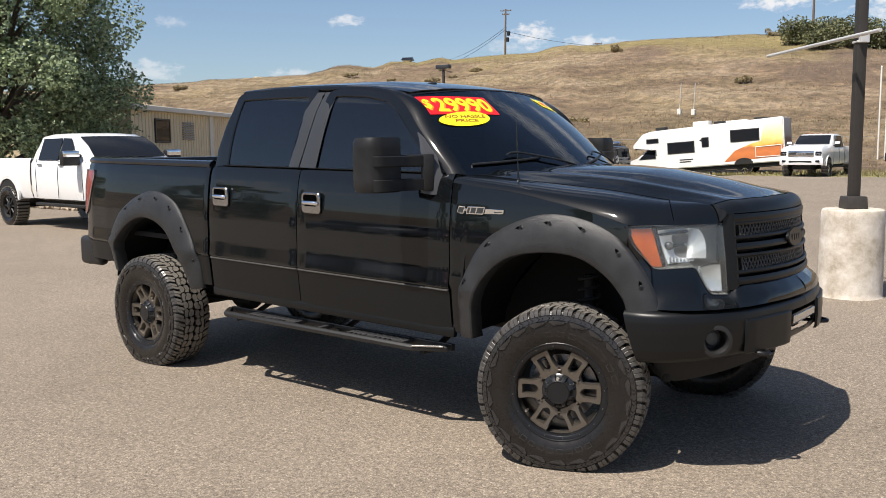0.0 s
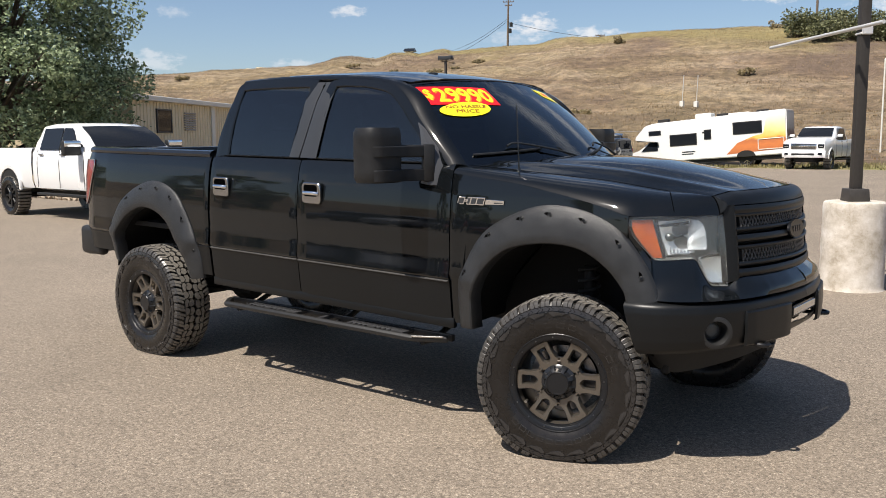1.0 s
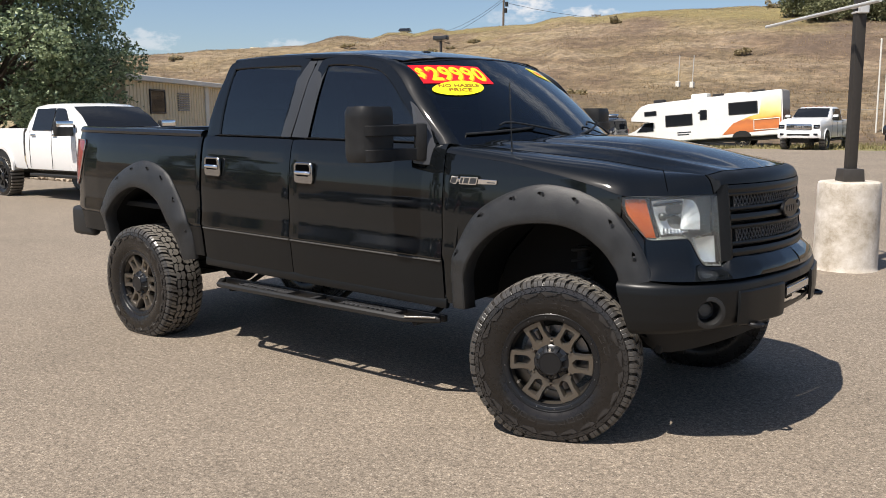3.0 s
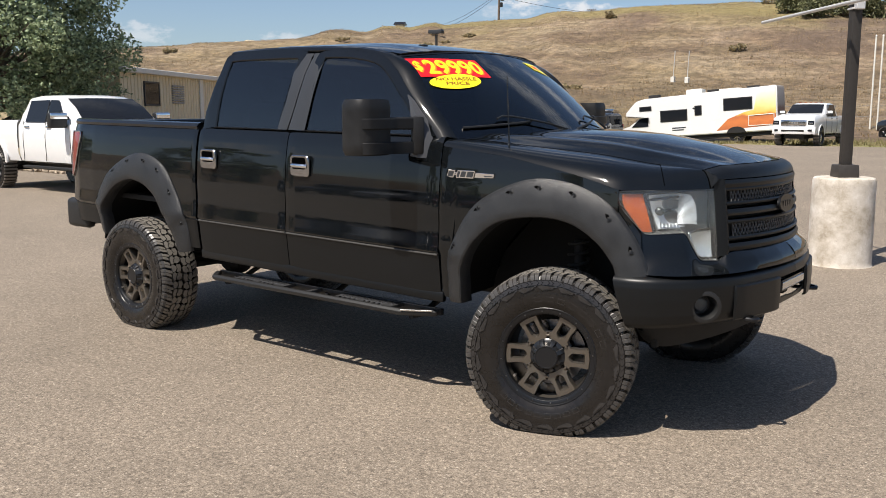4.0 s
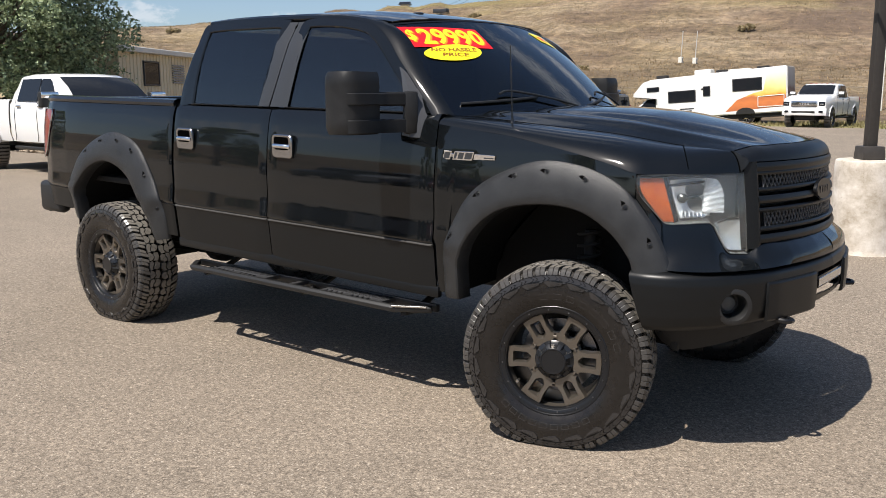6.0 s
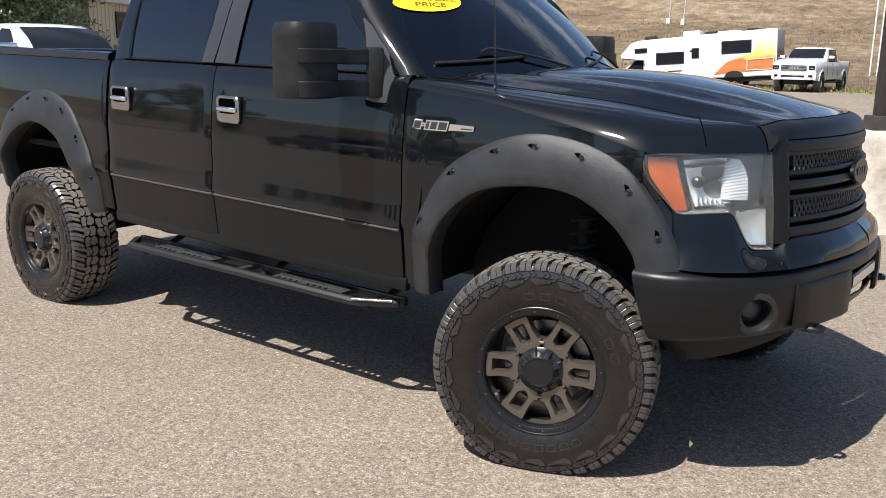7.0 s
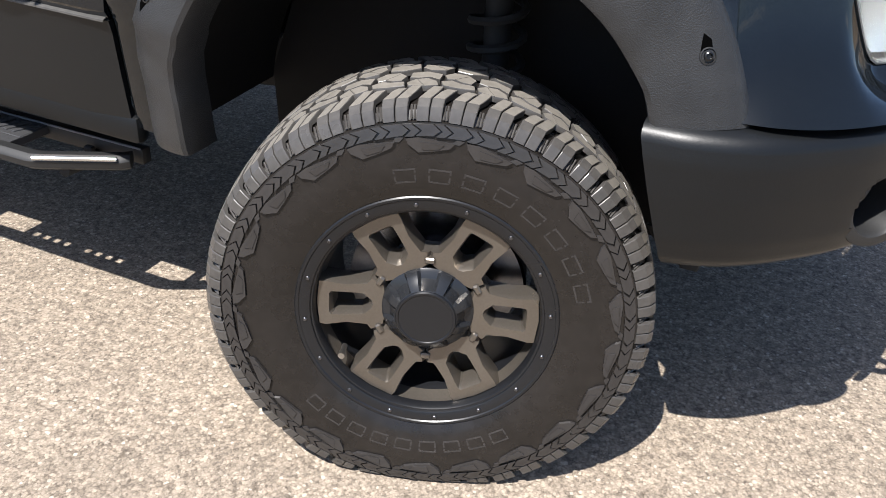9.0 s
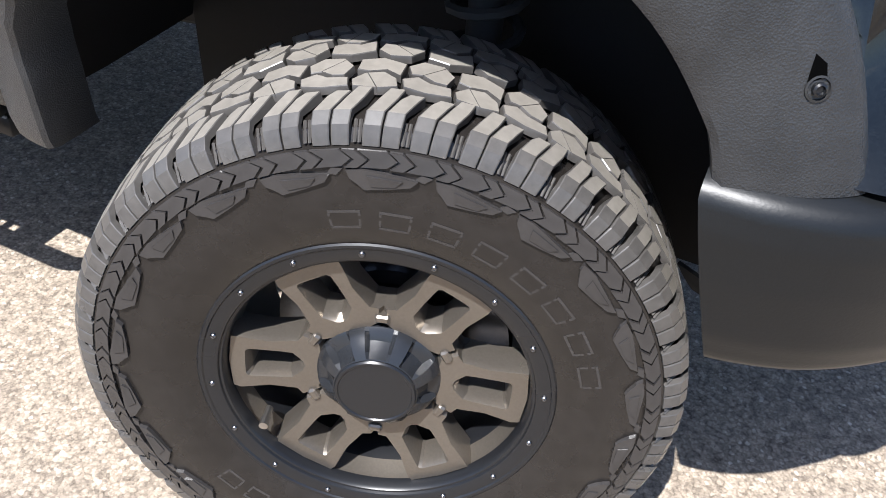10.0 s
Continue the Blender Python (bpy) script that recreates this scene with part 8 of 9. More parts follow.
# ---- motorhome ----
def motorhome(at, rz):
    t = thing("motorhome", "white class C motorhome with a sunset graphic on its tail", "motorhome", at, rz)
    t.matrix_basis = pose(*at, 0, 0, rz) @ pose(0, 0, 0, 0, -4.2, 0) @ Matrix.Diagonal((1.08, 1.0, 1.0, 1.0))
    L, Wd, H = 8.2, 1.18, 2.92
    bm = bmesh.new()
    prof = [(0.0, 0.55), (-6.3, 0.55), (-6.3, 1.72), (-7.55, 1.80), (-7.62, 1.98), (-7.05, 2.62), (-6.6, 2.74), (0.0, H)]
    prism(bm, prof, 2 * Wd, pose(0, Wd, 0, 90, 0, 0), 0.0)
    bmesh.ops.bevel(bm, geom=bm.edges[:], offset=0.05, segments=2, affect="EDGES")
    body = part("coach_body", bm, WHITEPAINT, t, "white coach body")
    # cab
    bm = bmesh.new()
    prism(bm, [(-6.3, 0.50), (-8.15, 0.52), (-8.25, 0.95), (-8.10, 1.12), (-7.45, 1.22), (-6.85, 1.76), (-6.3, 1.78)], 2 * 0.98, pose(0, 0.98, 0, 90, 0, 0))
    bmesh.ops.bevel(bm, geom=bm.edges[:], offset=0.05, segments=2, affect="EDGES")
    part("van_cab", bm, WHITEPAINT, t, "white van cab")
    for y, sg in ((-Wd, -1), (Wd, 1)):
        def glass(x0, x1, z0, z1, nm="window", lab="dark window with a black frame"):
            b_ = bmesh.new()
            box(b_, (x0, min(y, y + sg * 0.02) - 0.001, z0), (x1, max(y, y + sg * 0.02) + 0.001, z1), 0.018, 1)
            w_ = part(nm, b_, PLASTIC, t, lab)
            b_ = bmesh.new()
            yy = y + sg * 0.016
            box(b_, (x0 + 0.04, yy - 0.008, z0 + 0.04), (x1 - 0.04, yy + 0.008, z1 - 0.04), 0.01, 1)
            part("pane", b_, CARGLASS, w_)
        glass(-3.55, -2.15, 1.62, 2.32) if sg > 0 else None
        if sg < 0:
            glass(-2.55, -1.15, 1.76, 2.42)
            glass(-5.75, -4.35, 1.38, 2.02)
            glass(-6.85, -6.20, 2.06, 2.32)
            glass(-3.98, -3.62, 1.62, 2.16)
            glass(-4.98 + 0.9, -4.80 + 0.95, 1.98, 2.06, "vent", "small dark vent")
        b_ = bmesh.new()
        vs_ = [b_.verts.new((x, sg * 0.995, z)) for x, z in ((-6.45, 1.20), (-7.35, 1.20), (-6.88, 1.66), (-6.45, 1.68))]
        b_.faces.new(vs_)
        part("cab_window", thick(b_, 0.01), CARGLASS, t)
        for ax in (-1.95, -7.35):
            far_wheel(t, ax, sg * 0.93, 0.38, 0.24, CHROMESOFT)
            b_ = bmesh.new()
            vs_ = [b_.verts.new((ax + 0.46 * math.cos(radians(a_)), sg * (Wd if ax > -5 else 0.985) + sg * 0.006, 0.55 + 0.34 * math.sin(radians(a_)))) for a_ in range(0, 181, 20)]
            b_.faces.new(vs_)
            part("wheel_well", thick(b_, 0.003), DARK, t)
    SUNSET = material("sunset_graphic", (0.9, 0.5, 0.2), 0.4)
    n, l, b = tree_of(SUNSET)
    tc = n.new("ShaderNodeTexCoord")
    sx = n.new("ShaderNodeSeparateXYZ")
    l.new(tc.outputs["Object"], sx.inputs["Vector"])
    nz = add(n, "TexNoise", Scale=2.2, Detail=7.0)
    l.new(tc.outputs["Object"], nz.inputs["Vector"])
    mr = n.new("ShaderNodeMapRange")
    mr.inputs["From Min"].default_value, mr.inputs["From Max"].default_value = 0.7, 2.9
    l.new(sx.outputs["Z"], mr.inputs["Value"])
    ad = n.new("ShaderNodeMath")
    ad.operation = "MULTIPLY_ADD"
    ad.inputs[1].default_value = 0.22
    l.new(nz.outputs["Fac"], ad.inputs[0]), l.new(mr.outputs["Result"], ad.inputs[2])
    col = ramp(n, l, ad.outputs["Value"], [(0.10, (0.42, 0.13, 0.05)), (0.30, (0.62, 0.20, 0.06)), (0.42, (0.50, 0.16, 0.06)), (0.50, (0.85, 0.50, 0.10)), (0.66, (0.92, 0.70, 0.28)), (0.85, (0.85, 0.75, 0.55)), (1.0, (0.8, 0.78, 0.72))])
    l.new(col, b.inputs["Base Color"])
    bm = bmesh.new()
    vs = [bm.verts.new((x, -Wd - 0.004, z)) for x, z in ((-0.06, 0.85), (-2.9, 0.72), (-2.35, 1.30), (-1.55, 1.62), (-1.1, 1.72), (-0.95, 2.5), (-0.75, 2.84), (-0.06, 2.86))]
    bm.faces.new(vs)
    part("graphic", thick(bm, 0.002), SUNSET, t, "orange sunset graphic")
    REAR = material("rear_graphic", (0.3, 0.25, 0.22), 0.5)
    n, l, b = tree_of(REAR)
    tc = n.new("ShaderNodeTexCoord")
    sx = n.new("ShaderNodeSeparateXYZ")
    l.new(tc.outputs["Object"], sx.inputs["Vector"])
    nz = add(n, "TexNoise", Scale=1.6, Detail=5.0)
    l.new(tc.outputs["Object"], nz.inputs["Vector"])
    mr = n.new("ShaderNodeMapRange")
    mr.inputs["From Min"].default_value, mr.inputs["From Max"].default_value = 0.8, 2.9
    l.new(sx.outputs["Z"], mr.inputs["Value"])
    ad = n.new("ShaderNodeMath")
    ad.operation = "MULTIPLY_ADD"
    ad.inputs[1].default_value = 0.35
    l.new(nz.outputs["Fac"], ad.inputs[0]), l.new(mr.outputs["Result"], ad.inputs[2])
    col = ramp(n, l, ad.outputs["Value"], [(0.2, (0.36, 0.12, 0.06)), (0.45, (0.22, 0.09, 0.06)), (0.62, (0.16, 0.09, 0.075)), (0.72, (0.33, 0.29, 0.27)), (1.0, (0.44, 0.41, 0.40))])
    l.new(col, b.inputs["Base Color"])
    bm = bmesh.new()
    box(bm, (-0.01, -Wd + 0.06, 0.80), (0.006, Wd - 0.06, H - 0.08), 0.002, 1)
    part("rear_panel", bm, REAR, t, "dusky rock graphic on the rear wall")
    bm = bmesh.new()
    for y0 in (-Wd - 0.012,):
        for a_, b_ in (((-0.15, 0.88), (-1.35, 0.88)), ((-1.35, 0.88), (-1.35, 1.42)), ((-1.35, 1.42), (-0.15, 1.44)), ((-0.15, 1.44), (-0.15, 0.88))):
            strip(bm, [(a_[0], y0, a_[1]), (b_[0], y0, b_[1])], 0.022)
    for a_, b_ in (((-0.9, 0.88), (0.9, 0.88)), ((0.9, 0.88), (0.9, 1.45)), ((0.9, 1.45), (-0.9, 1.45)), ((-0.9, 1.45), (-0.9, 0.88))):
        strip(bm, [(0.02, a_[0], a_[1]), (0.02, b_[0], b_[1])], 0.022)
    part("white_outline", bm, OFFWHITE, t)
    bm = bmesh.new()
    for x, w_, h_ in ((-4.15, 0.42, 0.22), (-2.6, 0.75, 0.10)):
        box(bm, (x - w_, -0.5, H - 0.16), (x + w_, 0.4, H + h_ - 0.05), 0.08, 2)
    part("roof_unit", bm, OFFWHITE, t, "white roof air conditioner")
    for x in (-6.2, -3.15, -1.2):
        bm = bmesh.new()
        box(bm, (x - 0.28, -0.7, H - 0.30 + 0.022 * (x + 8)), (x + 0.28, -0.2, H + 0.03 + 0.012 * (x + 6)), 0.05, 2)
        part("roof_vent", bm, DARK, t, "black roof vent")
    bm = bmesh.new()
    box(bm, (-6.3, -1.05, 0.32), (-0.3, 1.05, 0.58), 0.03, 1)
    box(bm, (-0.2, -1.05, 0.45), (0.22, 1.05, 0.62), 0.04, 1)
    part("chassis", bm, DARK, t)
    bm = bmesh.new()
    for k in range(2):
        box(bm, (-5.15, -Wd - 0.006, 0.98 - 0.12 * k), (-4.45 - 0.1 * k, -Wd + 0.002, 1.05 - 0.12 * k), 0.002, 1)
    part("lettering", bm, SATIN, t, "small grey bars of lettering")
    return t


motorhome((-12.75, 43.8, 0.10), 8)

# ---- dark off-roader and others beyond the lot ----
def dark_wagon(label, at, rz, mat, boxy=True, scale=1.0):
    t = thing("parked_car", label, "car", at, rz)
    s = scale
    st = [(2.0, 0.80, 0.45, 0.92, 0.72, 0.98), (1.7, 0.88, 0.42, 1.02, 0.80, 1.10), (0.7, 0.90, 0.40, 1.08, 0.82, 1.16), (0.55, 0.90, 0.40, 1.10, 0.80, 1.22), (0.25, 0.90, 0.40, 1.10, 0.76, 1.72), (-0.3, 0.90, 0.40, 1.10, 0.75, 1.80), (-1.7, 0.90, 0.42, 1.10, 0.75, 1.80), (-2.05, 0.88, 0.45, 1.10, 0.74, 1.74), (-2.15, 0.86, 0.48, 1.08, 0.80, 1.12)]
    part("body", section_body([(x * s, w * s, a_ * s, b_ * s, c_ * s, d_ * s) for x, w, a_, b_, c_, d_ in st]), mat, t)
    for sg in (-1, 1):
        for x0, x1 in ((0.28, -0.55), (-0.65, -1.40), (-1.48, -1.98)):
            bm = bmesh.new()
            bm.faces.new([bm.verts.new(p) for p in ((x0 * s, sg * 0.875 * s, 1.14 * s), (x1 * s, sg * 0.875 * s, 1.14 * s), (x1 * s, sg * 0.80 * s, 1.66 * s), ((x0 - 0.02) * s, sg * 0.80 * s, 1.64 * s))])
            part("window", thick(bm, 0.012), CARGLASS, t)
        for ax in (1.35, -1.35):
            far_wheel(t, ax * s, sg * 0.84 * s, 0.37 * s, 0.26, RINGBLACK)
        bm = bmesh.new()
        box(bm, (-2.2 * s, sg * 0.78 * s - 0.07, 0.85 * s), (-2.08 * s, sg * 0.78 * s + 0.07, 1.15 * s), 0.02, 1)
        part("tail_lamp", bm, REDLENS, t)
        bm = bmesh.new()
        box(bm, (1.9 * s, sg * 0.6 * s - 0.12, 0.75 * s), (2.03 * s, sg * 0.6 * s + 0.12, 0.92 * s), 0.03, 1)
        part("headlamp", bm, CHROMESOFT, t)
    bm = bmesh.new()
    grid(bm, [[(0.60 * s, y * s, 1.20 * s) for y in (-0.72, 0, 0.72)], [(0.30 * s, y * s, 1.68 * s) for y in (-0.68, 0, 0.68)]])
    part("windscreen", thick(bm, 0.012), CARGLASS, t)
    return t


DARKPAINT = material("dark_car_paint", (0.015, 0.015, 0.017), 0.25, 0.0, 0.8)
dark_wagon("black boxy off-roader parked beyond the lot", (-21.0, 38.6, -0.02), -70, DARKPAINT)
dark_wagon("dark blue car parked beside a motorhome", (-20.5, 37.0, -0.02), -95, material("navy_car_paint", (0.012, 0.016, 0.026), 0.25, 0.0, 0.8), True, 0.86)
dark_wagon("black estate car parked on the far verge", (-7.3, 50.2, -0.02), 150, DARKPAINT, True, 1.05)

# a row of parked cars that the dark flank mirrors
for k, (x, colour) in enumerate(((-24, (0.02, 0.02, 0.025)), (-20.6, (0.5, 0.5, 0.5)), (-17.2, (0.03, 0.03, 0.04)), (-13.4, (0.20, 0.02, 0.02)), (-9.8, (0.02, 0.025, 0.04)), (-6.2, (0.55, 0.55, 0.54)), (-2.4, (0.03, 0.03, 0.03)), (1.2, (0.12, 0.13, 0.14)), (4.9, (0.02, 0.02, 0.02)), (8.5, (0.45, 0.45, 0.46)))):
    dark_wagon("parked estate car in a row across the lot", (x, -23.5 - 0.3 * (k % 3), 0), 90, material("row_car_paint", colour, 0.25, 0.0, 0.8), True, 1.0 + 0.04 * (k % 3))

# ---- tan metal building ----
def building():
    a, b = Vector((-27.6, 13.8, 0)), Vector((-35.4, 25.9, 0))
    d = (b - a).normalized()
    rz = math.degrees(math.atan2(d.y, d.x))
    t = thing("metal_building", "tan ribbed-metal building with a pale roof edge", "building", a, rz)
    L, D, H = (b - a).length, 8.0, 3.12
    bm = bmesh.new()
    box(bm, (0, 0.0, -0.05), (L, 0.15, H))
    box(bm, (0, D - 0.15, -0.05), (L, D, H))
    box(bm, (0, 0.15, -0.05), (0.15, D - 0.15, H))
    box(bm, (L - 0.15, 0.15, -0.05), (L, D - 0.15, H))
    w = part("wall", bm, SIDING, t, "tan metal wall")
    bm = bmesh.new()
    n = int(L / 0.30)
    rib = bmesh.new()
    prism(rib, [(-0.035, 0), (0.035, 0), (0.018, 0.03), (-0.018, 0.03)], H, None)
    me = finish(rib, "rib", SIDING)
    for k in range(1, n):
        o = new("rib", me)
        o.parent = w
        o.matrix_basis = pose(k * 0.30, 0.0, 0, 0, 0, 180)
    bm.free()
    bm = bmesh.new()
    box(bm, (-0.25, -0.30, H), (L + 0.25, D + 0.30, H + 0.20), 0.02, 1)
    part("roof", bm, OFFWHITE, t, "pale flat roof edge")
    bm = bmesh.new()
    box(bm, (2.05, -0.05, 1.95), (3.35, 0.02, 2.78), 0.01, 1)
    wi = part("window", bm, CARGLASS, t, "dark window")
    bm = bmesh.new()
    for lo, hi in (((1.98, -0.07, 1.88), (3.42, 0.0, 1.95)), ((1.98, -0.07, 2.78), (3.42, 0.0, 2.85)), ((1.98, -0.07, 1.95), (2.05, 0.0, 2.78)), ((3.35, -0.07, 1.95), (3.42, 0.0, 2.78))):
        box(bm, lo, hi, 0.01, 1)
    part("window_frame", bm, SATIN, wi)
    bm = bmesh.new()
    for k in range(8):
        box(bm, (4.75, -0.08, 2.0 + 0.10 * k), (5.95, -0.01, 2.07 + 0.10 * k), 0.01, 1)
    part("louvre", bm, GREYVENT, t, "grey slatted vent")
    bm = bmesh.new()
    box(bm, (7.9, -0.07, 0), (8.3, -0.01, H), 0.01, 1)
    part("trim_post", bm, OFFWHITE, t)
    return t


building()

# ---- posts, lamps, poles, wires ----
def lamp_post():
    t = thing("lamp_post", "dark square steel post on a round concrete footing", "post", (-0.16, 5.26, 0))
    bm = bmesh.new()
    rg = random.Random(4)
    prof = [(0.0, 0.0), (0.335, 0.0), (0.325, 0.02), (0.320, 0.30), (0.317, 0.60), (0.315, 0.90), (0.306, 0.925), (0.292, 0.935), (0.0, 0.938)]
    lathe(bm, prof, 64)
    bmesh.ops.subdivide_edges(bm, edges=[e for e in bm.edges if abs(e.verts[0].co.z - e.verts[1].co.z) > 0.2], cuts=6)
    for v in bm.verts:
        r = math.hypot(v.co.x, v.co.y)
        if r > 0.28:
            k = 1 + 0.012 * noise.noise(v.co * 5) + 0.004 * noise.noise(v.co * 24)
            v.co.x *= k
            v.co.y *= k
    part("footing", bm, CONCRETE, t, "round weathered concrete footing")
    bm = bmesh.new()
    box(bm, (-0.112, -0.112, 0.936), (0.112, 0.112, 1.070), 0.012, 2, pose(0, 0, 0, 0, 0, 38))
    for v in bm.verts:
        if v.co.z > 1.0:
            v.co.x *= 0.93
            v.co.y *= 0.93
    part("base_cover", bm, POLE, t)
    bm = bmesh.new()
    box(bm, (-0.050, -0.050, 1.06), (0.050, 0.050, 6.2), 0.006, 2, pose(0, 0, 0, 0, 0, 38))
    part("post", bm, POLE, t, "dark bronze square post")
    a, b = Vector((-1.25, 1.16, 2.70)), Vector((0.42, -0.66, 2.70))
    bm = bmesh.new()
    off = Vector((-0.07, -0.07, 0))
    tube(bm, [a + off, b + off], 0.019, 12)
    arm = part("banner_arm", bm, GALV, t, "thin pale metal tube clamped across the post")
    bm = bmesh.new()
    box(bm, (-0.062, -0.062, 2.665), (0.062, 0.062, 2.685), 0.004, 1, pose(0, 0, 0, 0, 0, 38))
    box(bm, (-0.062, -0.062, 2.715), (0.062, 0.062, 2.735), 0.004, 1, pose(0, 0, 0, 0, 0, 38))
    box(bm, (-0.045, -0.115, 2.66), (0.045, -0.045, 2.74), 0.006, 1, pose(0, 0, 0, 0, 0, 38))
    part("clamp", bm, GALV, arm)


lamp_post()


def lot_light(at):
    t = thing("parking_light", "twin-head parking lot light on a dark pole", "lamp", at)
    bm = bmesh.new()
    box(bm, (-0.07, -0.07, 0), (0.07, 0.07, 6.55), 0.01, 1)
    tube(bm, [(-0.55, -0.1, 6.45), (0.55, 0.1, 6.52)], 0.05, 8)
    part("pole", bm, POLE, t)
    for sg in (-1, 1):
        bm = bmesh.new()
        box(bm, (0.25, -0.22, 6.36), (0.95, 0.22, 6.62), 0.03, 2, pose(0, 0, 0, 0, -4, 12 if sg > 0 else 196))
        h = part("lamp_head", bm, SATIN, t, "grey box lamp head")
        bm = bmesh.new()
        box(bm, (0.31, -0.17, 6.345), (0.89, 0.17, 6.362), 0.004, 1, pose(0, 0, 0, 0, -4, 12 if sg > 0 else 196))
        part("lens", bm, OFFWHITE, h)


lot_light((-35.2, 42.1, 0.40))


def utility_pole(at, h, lean, cross, label):
    t = thing("utility_pole", label, "utility pole", at)
    bm = bmesh.new()
    tube(bm, [(0, 0, -1), (lean, 0, h)], 0.16, 10, radii=[0.20, 0.13])
    part("pole", bm, WOOD, t, "weathered wooden pole")
    for z, w in cross:
        bm = bmesh.new()
        box(bm, (-w, -0.06, z - 0.06), (w, 0.06, z + 0.06), 0.01, 1, pose(lean, 0, 0, 0, 0, 30))
        for k in (-0.9, -0.4, 0.4, 0.9):
            lathe(bm, [(0.05, 0), (0.07, 0.08), (0.04, 0.16), (0.0, 0.18)], 8, pose(lean, 0, 0, 0, 0, 30) @ pose(w * k, 0, z + 0.06))
        part("crossarm", bm, WOOD, t)
    return t


pz = terrain(-83.1, 118.6)
up = utility_pole((-83.1, 118.6, pz - 0.3), 24.5 - pz, 0.15, ((24.2 - pz, 0.9), (23.6 - pz, 0.6)), "wooden utility pole with crossarms on the ridge")
bm = bmesh.new()
for dz, dx in ((-6.2, 0.5), (-5.2, 0.7)):
    lathe(bm, [(0.0, 0.0), (0.28, 0.02), (0.28, 0.65), (0.2, 0.75), (0.0, 0.78)], 12, pose(dx, 0, 24.5 - pz + dz + 0.8))
part("transformer", bm, PLASTIC, up, "dark transformer cans")
utility_pole((-79.8, 144.2, terrain(-79.8, 144.2)), 20.5 - terrain(-79.8, 144.2), 0.0, ((20.35 - terrain(-79.8, 144.2), 0.85), (19.9 - terrain(-79.8, 144.2), 0.6)), "distant utility pole behind the ridge")
q = on_slope(106.17, 149)
utility_pole(q, 12, 0.0, ((11.4, 1.0),), "tall wooden pole among ridge shrubs")


def wire(a, b, sag, label):
    bm = bmesh.new()
    a, b = Vector(a), Vector(b)
    tube(bm, [a.lerp(b, k / 20) - Vector((0, 0, sag * 4 * (k / 20) * (1 - k / 20))) for k in range(21)], 0.03, 5)
    o = part("overhead_wire", bm, PLASTIC)
    return tagged(o, label, "wire")


wire((-83.1, 118.6, 21.2), (-127, 152, 20.5), 1.4, "sagging dark overhead wire running from a pole")
wire((-83.1, 118.6, 20.8), (-124, 148, 18.5), 1.2, "sagging dark overhead wire running from a pole")
wire((-83.1, 118.6, 20.6), (-63, 134, 17.4), 0.8, "dark overhead wire running down along the ridge")
for th, rise, top in ((113.74, 0.0314, 0.0647), (112.89, 0.0305, 0.0644)):
    d = 56.0
    while terrain(GX + d * math.cos(radians(th)), GY + d * math.sin(radians(th))) < 1.65 + rise * d and d < 140:
        d += 0.2
    x, y = GX + d * math.cos(radians(th)), GY + d * math.sin(radians(th))
    z = terrain(x, y)
    high = 1.65 + top * d
    t = thing("marker_mast", "thin pale mast with a white box at its foot", "mast", (x, y, z), group="hillside masts")
    bm = bmesh.new()
    tube(bm, [(0, 0, 0), (0.12, 0, high - z)], 0.035, 8)
    part("mast", bm, GALV, t)
    bm = bmesh.new()
    box(bm, (-0.18, -0.18, -0.1), (0.18, 0.18, 0.50), 0.03, 1)
    part("cabinet", bm, OFFWHITE, t, "white utility box")
# houses on the skyline
def small_house(at, w, d, h, rz, roof_mat, wall_mat, label):
    t = thing("house", label, "house", at, rz)
    bm = bmesh.new()
    box(bm, (-w, -d, -1.5), (w, d, h))
    part("wall", bm, wall_mat, t)
    bm = bmesh.new()
    prism(bm, [(-d - 0.3, 0), (d + 0.3, 0), (0, d * 0.75)], 2 * w + 0.6, pose(-w - 0.3, 0, h, 90, 0, 90))
    part("roof", bm, roof_mat, t)
    for x in (-w * 0.5, w * 0.4):
        bm = bmesh.new()
        box(bm, (x - 0.5, -d - 0.05, h * 0.35), (x + 0.5, -d + 0.02, h * 0.75), 0.01, 1)
        part("window", bm, CARGLASS, t)


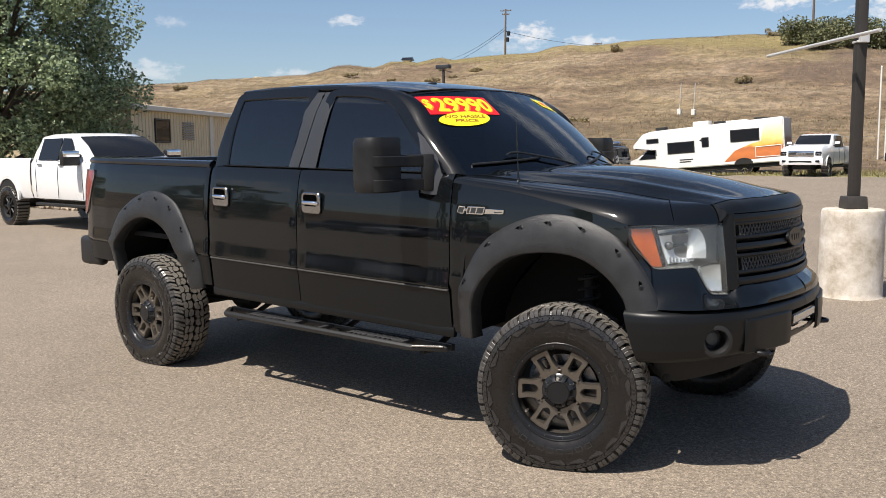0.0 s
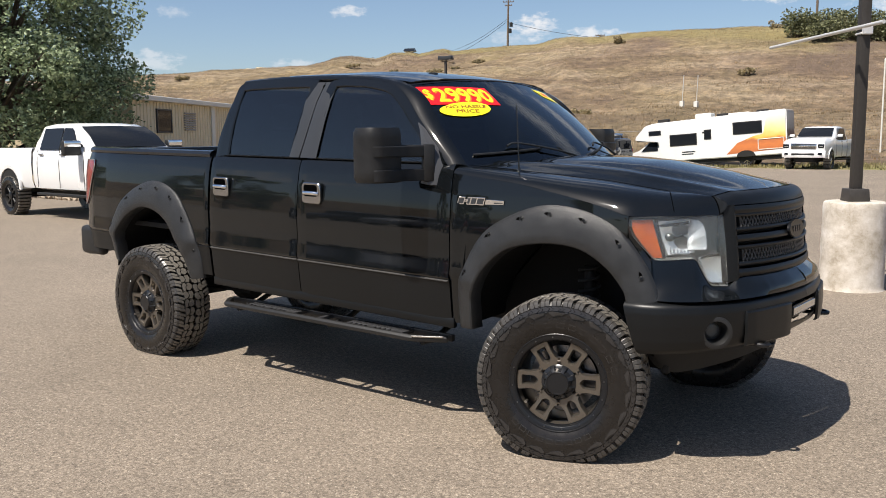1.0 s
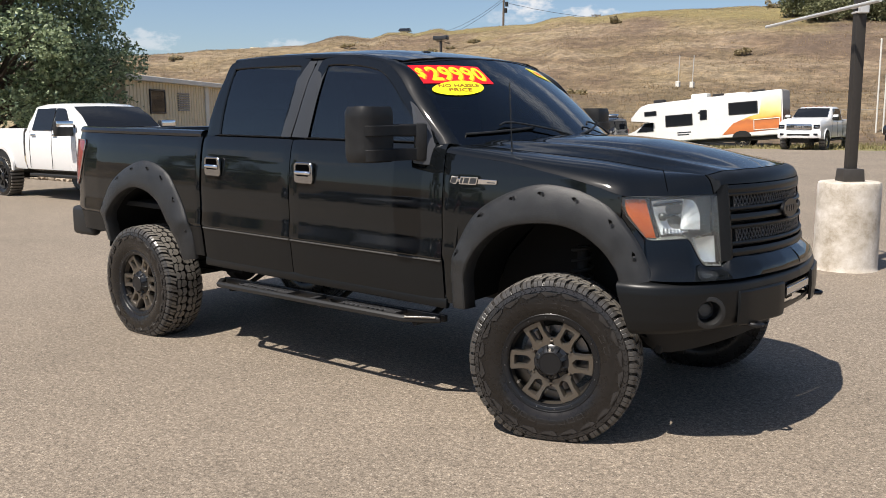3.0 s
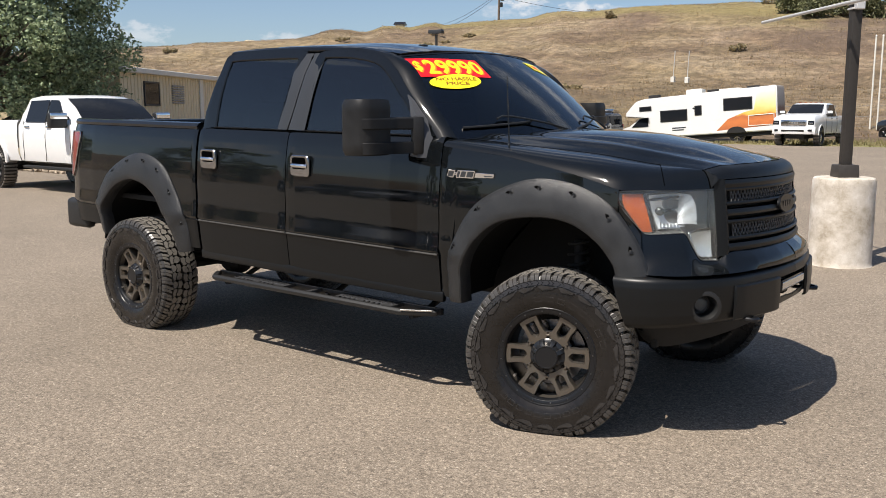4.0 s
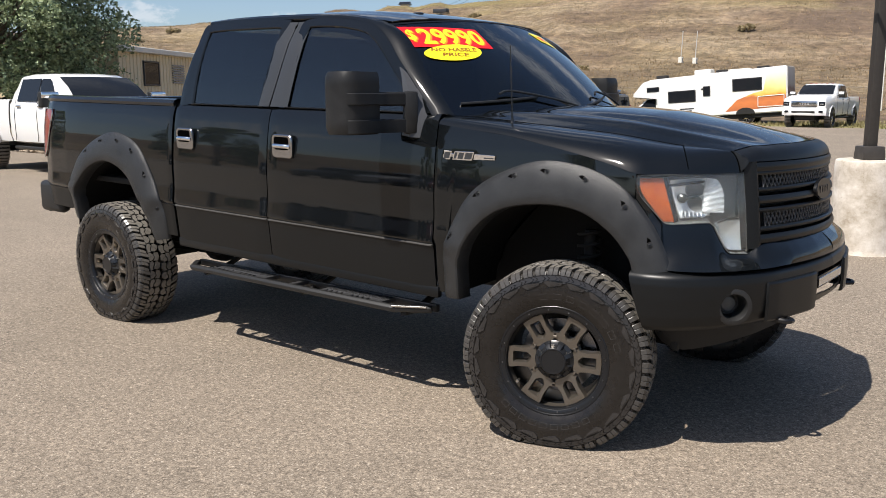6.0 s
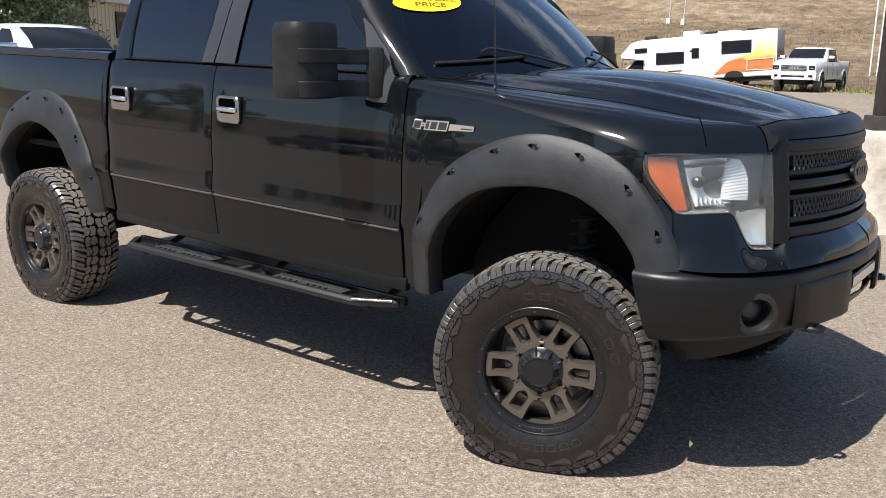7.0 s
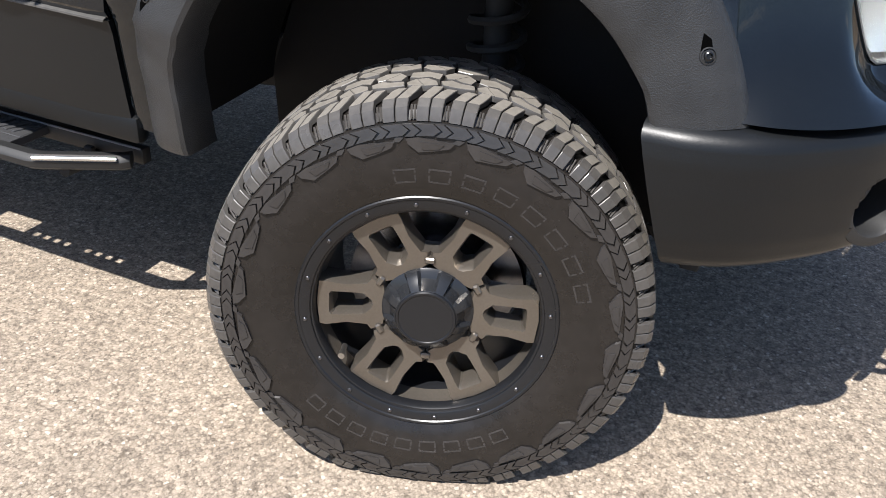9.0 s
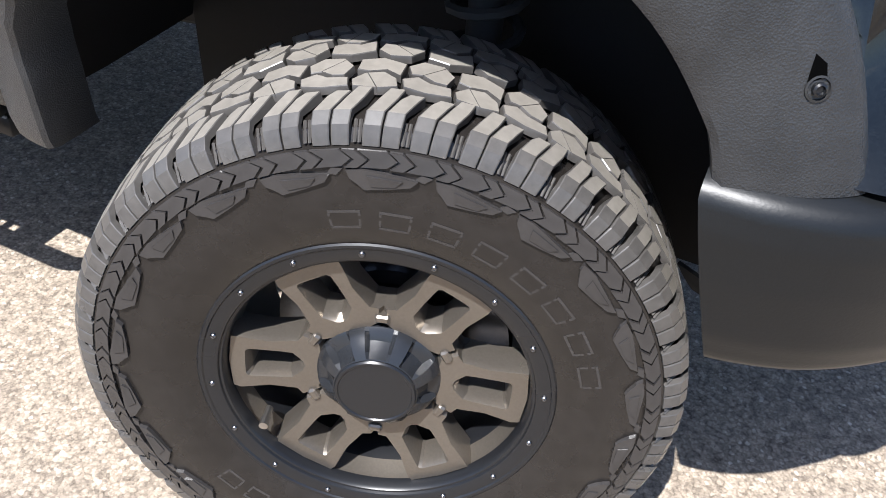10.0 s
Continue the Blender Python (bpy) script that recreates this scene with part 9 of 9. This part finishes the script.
small_house((-97.4, 110.1, terrain(-97.4, 110.1) - 0.55), 0.62, 0.70, 0.85, 25, RINGBLACK, OFFWHITE, "small dark-roofed house on the skyline")
for k, (th, d) in enumerate(((138.3, 205), (139.2, 212), (140.2, 206), (140.9, 214))):
    x, y, z = on_slope(th, d)
    small_house((x, y, 14.2 + 0.3 * (k % 2)), 1.7, 1.6, 2.2, 50 + 15 * k, SIDING, (OFFWHITE, SIDING)[k % 2], "small pale house on the far skyline")

# fence along the verge: posts, rails and thin wires
def fence(pts, label):
    t = thing("wire_fence", label, "fence", (0, 0, 0))
    post = bmesh.new()
    tube(post, [(0, 0, -0.3), (0, 0, 2.0)], 0.035, 8)
    me = finish(post, "post", FENCEGREY)
    for p, q in zip(pts, pts[1:]):
        p, q = Vector(p), Vector(q)
        n = max(1, int((q - p).length / 3.0))
        for k in range(n):
            o = new("post", me)
            o.parent = t
            o.matrix_basis = Matrix.Translation(p.lerp(q, k / n))
        for z, r in ((1.95, 0.015), (1.3, 0.008), (0.7, 0.008), (0.15, 0.008)):
            bm = bmesh.new()
            tube(bm, [p + Vector((0, 0, z)), q + Vector((0, 0, z))], r, 5)
            part("rail" if z > 1.9 else "wire", bm, FENCEGREY, t)


fence([(-33, 52.6, 0), (-16, 54.0, 0), (0, 54.6, 0), (14, 54.6, 0)], "thin galvanised wire fence below the slope")
for x in (-10.65, -10.25):
    t = thing("tall_post", "slim tall white post by the fence", "post", (x, 53.9, -0.03), group="white posts")
    bm = bmesh.new()
    tube(bm, [(0, 0, 0), (0, 0, 6.1)], 0.05, 10)
    lathe(bm, [(0.05, 0), (0.07, 0.03), (0.03, 0.10), (0.0, 0.12)], 10, pose(0, 0, 6.1))
    part("shaft", bm, OFFWHITE, t)
SCREEN = grained("teal_fence_screen", (0.10, 0.16, 0.14), (0.07, 0.12, 0.105), 0.8, 5, 0.1, 0.01)
bm = bmesh.new()
grid(bm, [[(x, 54.9 + 0.05 * math.sin(3 * x), z) for x in [-9 + k for k in range(14)]] for z in (0.1, 0.8, 1.5)])
o = part("fence_screen", thick(bm, 0.01), SCREEN)
tagged(o, "faded teal mesh screen hung along a fence", "screen")
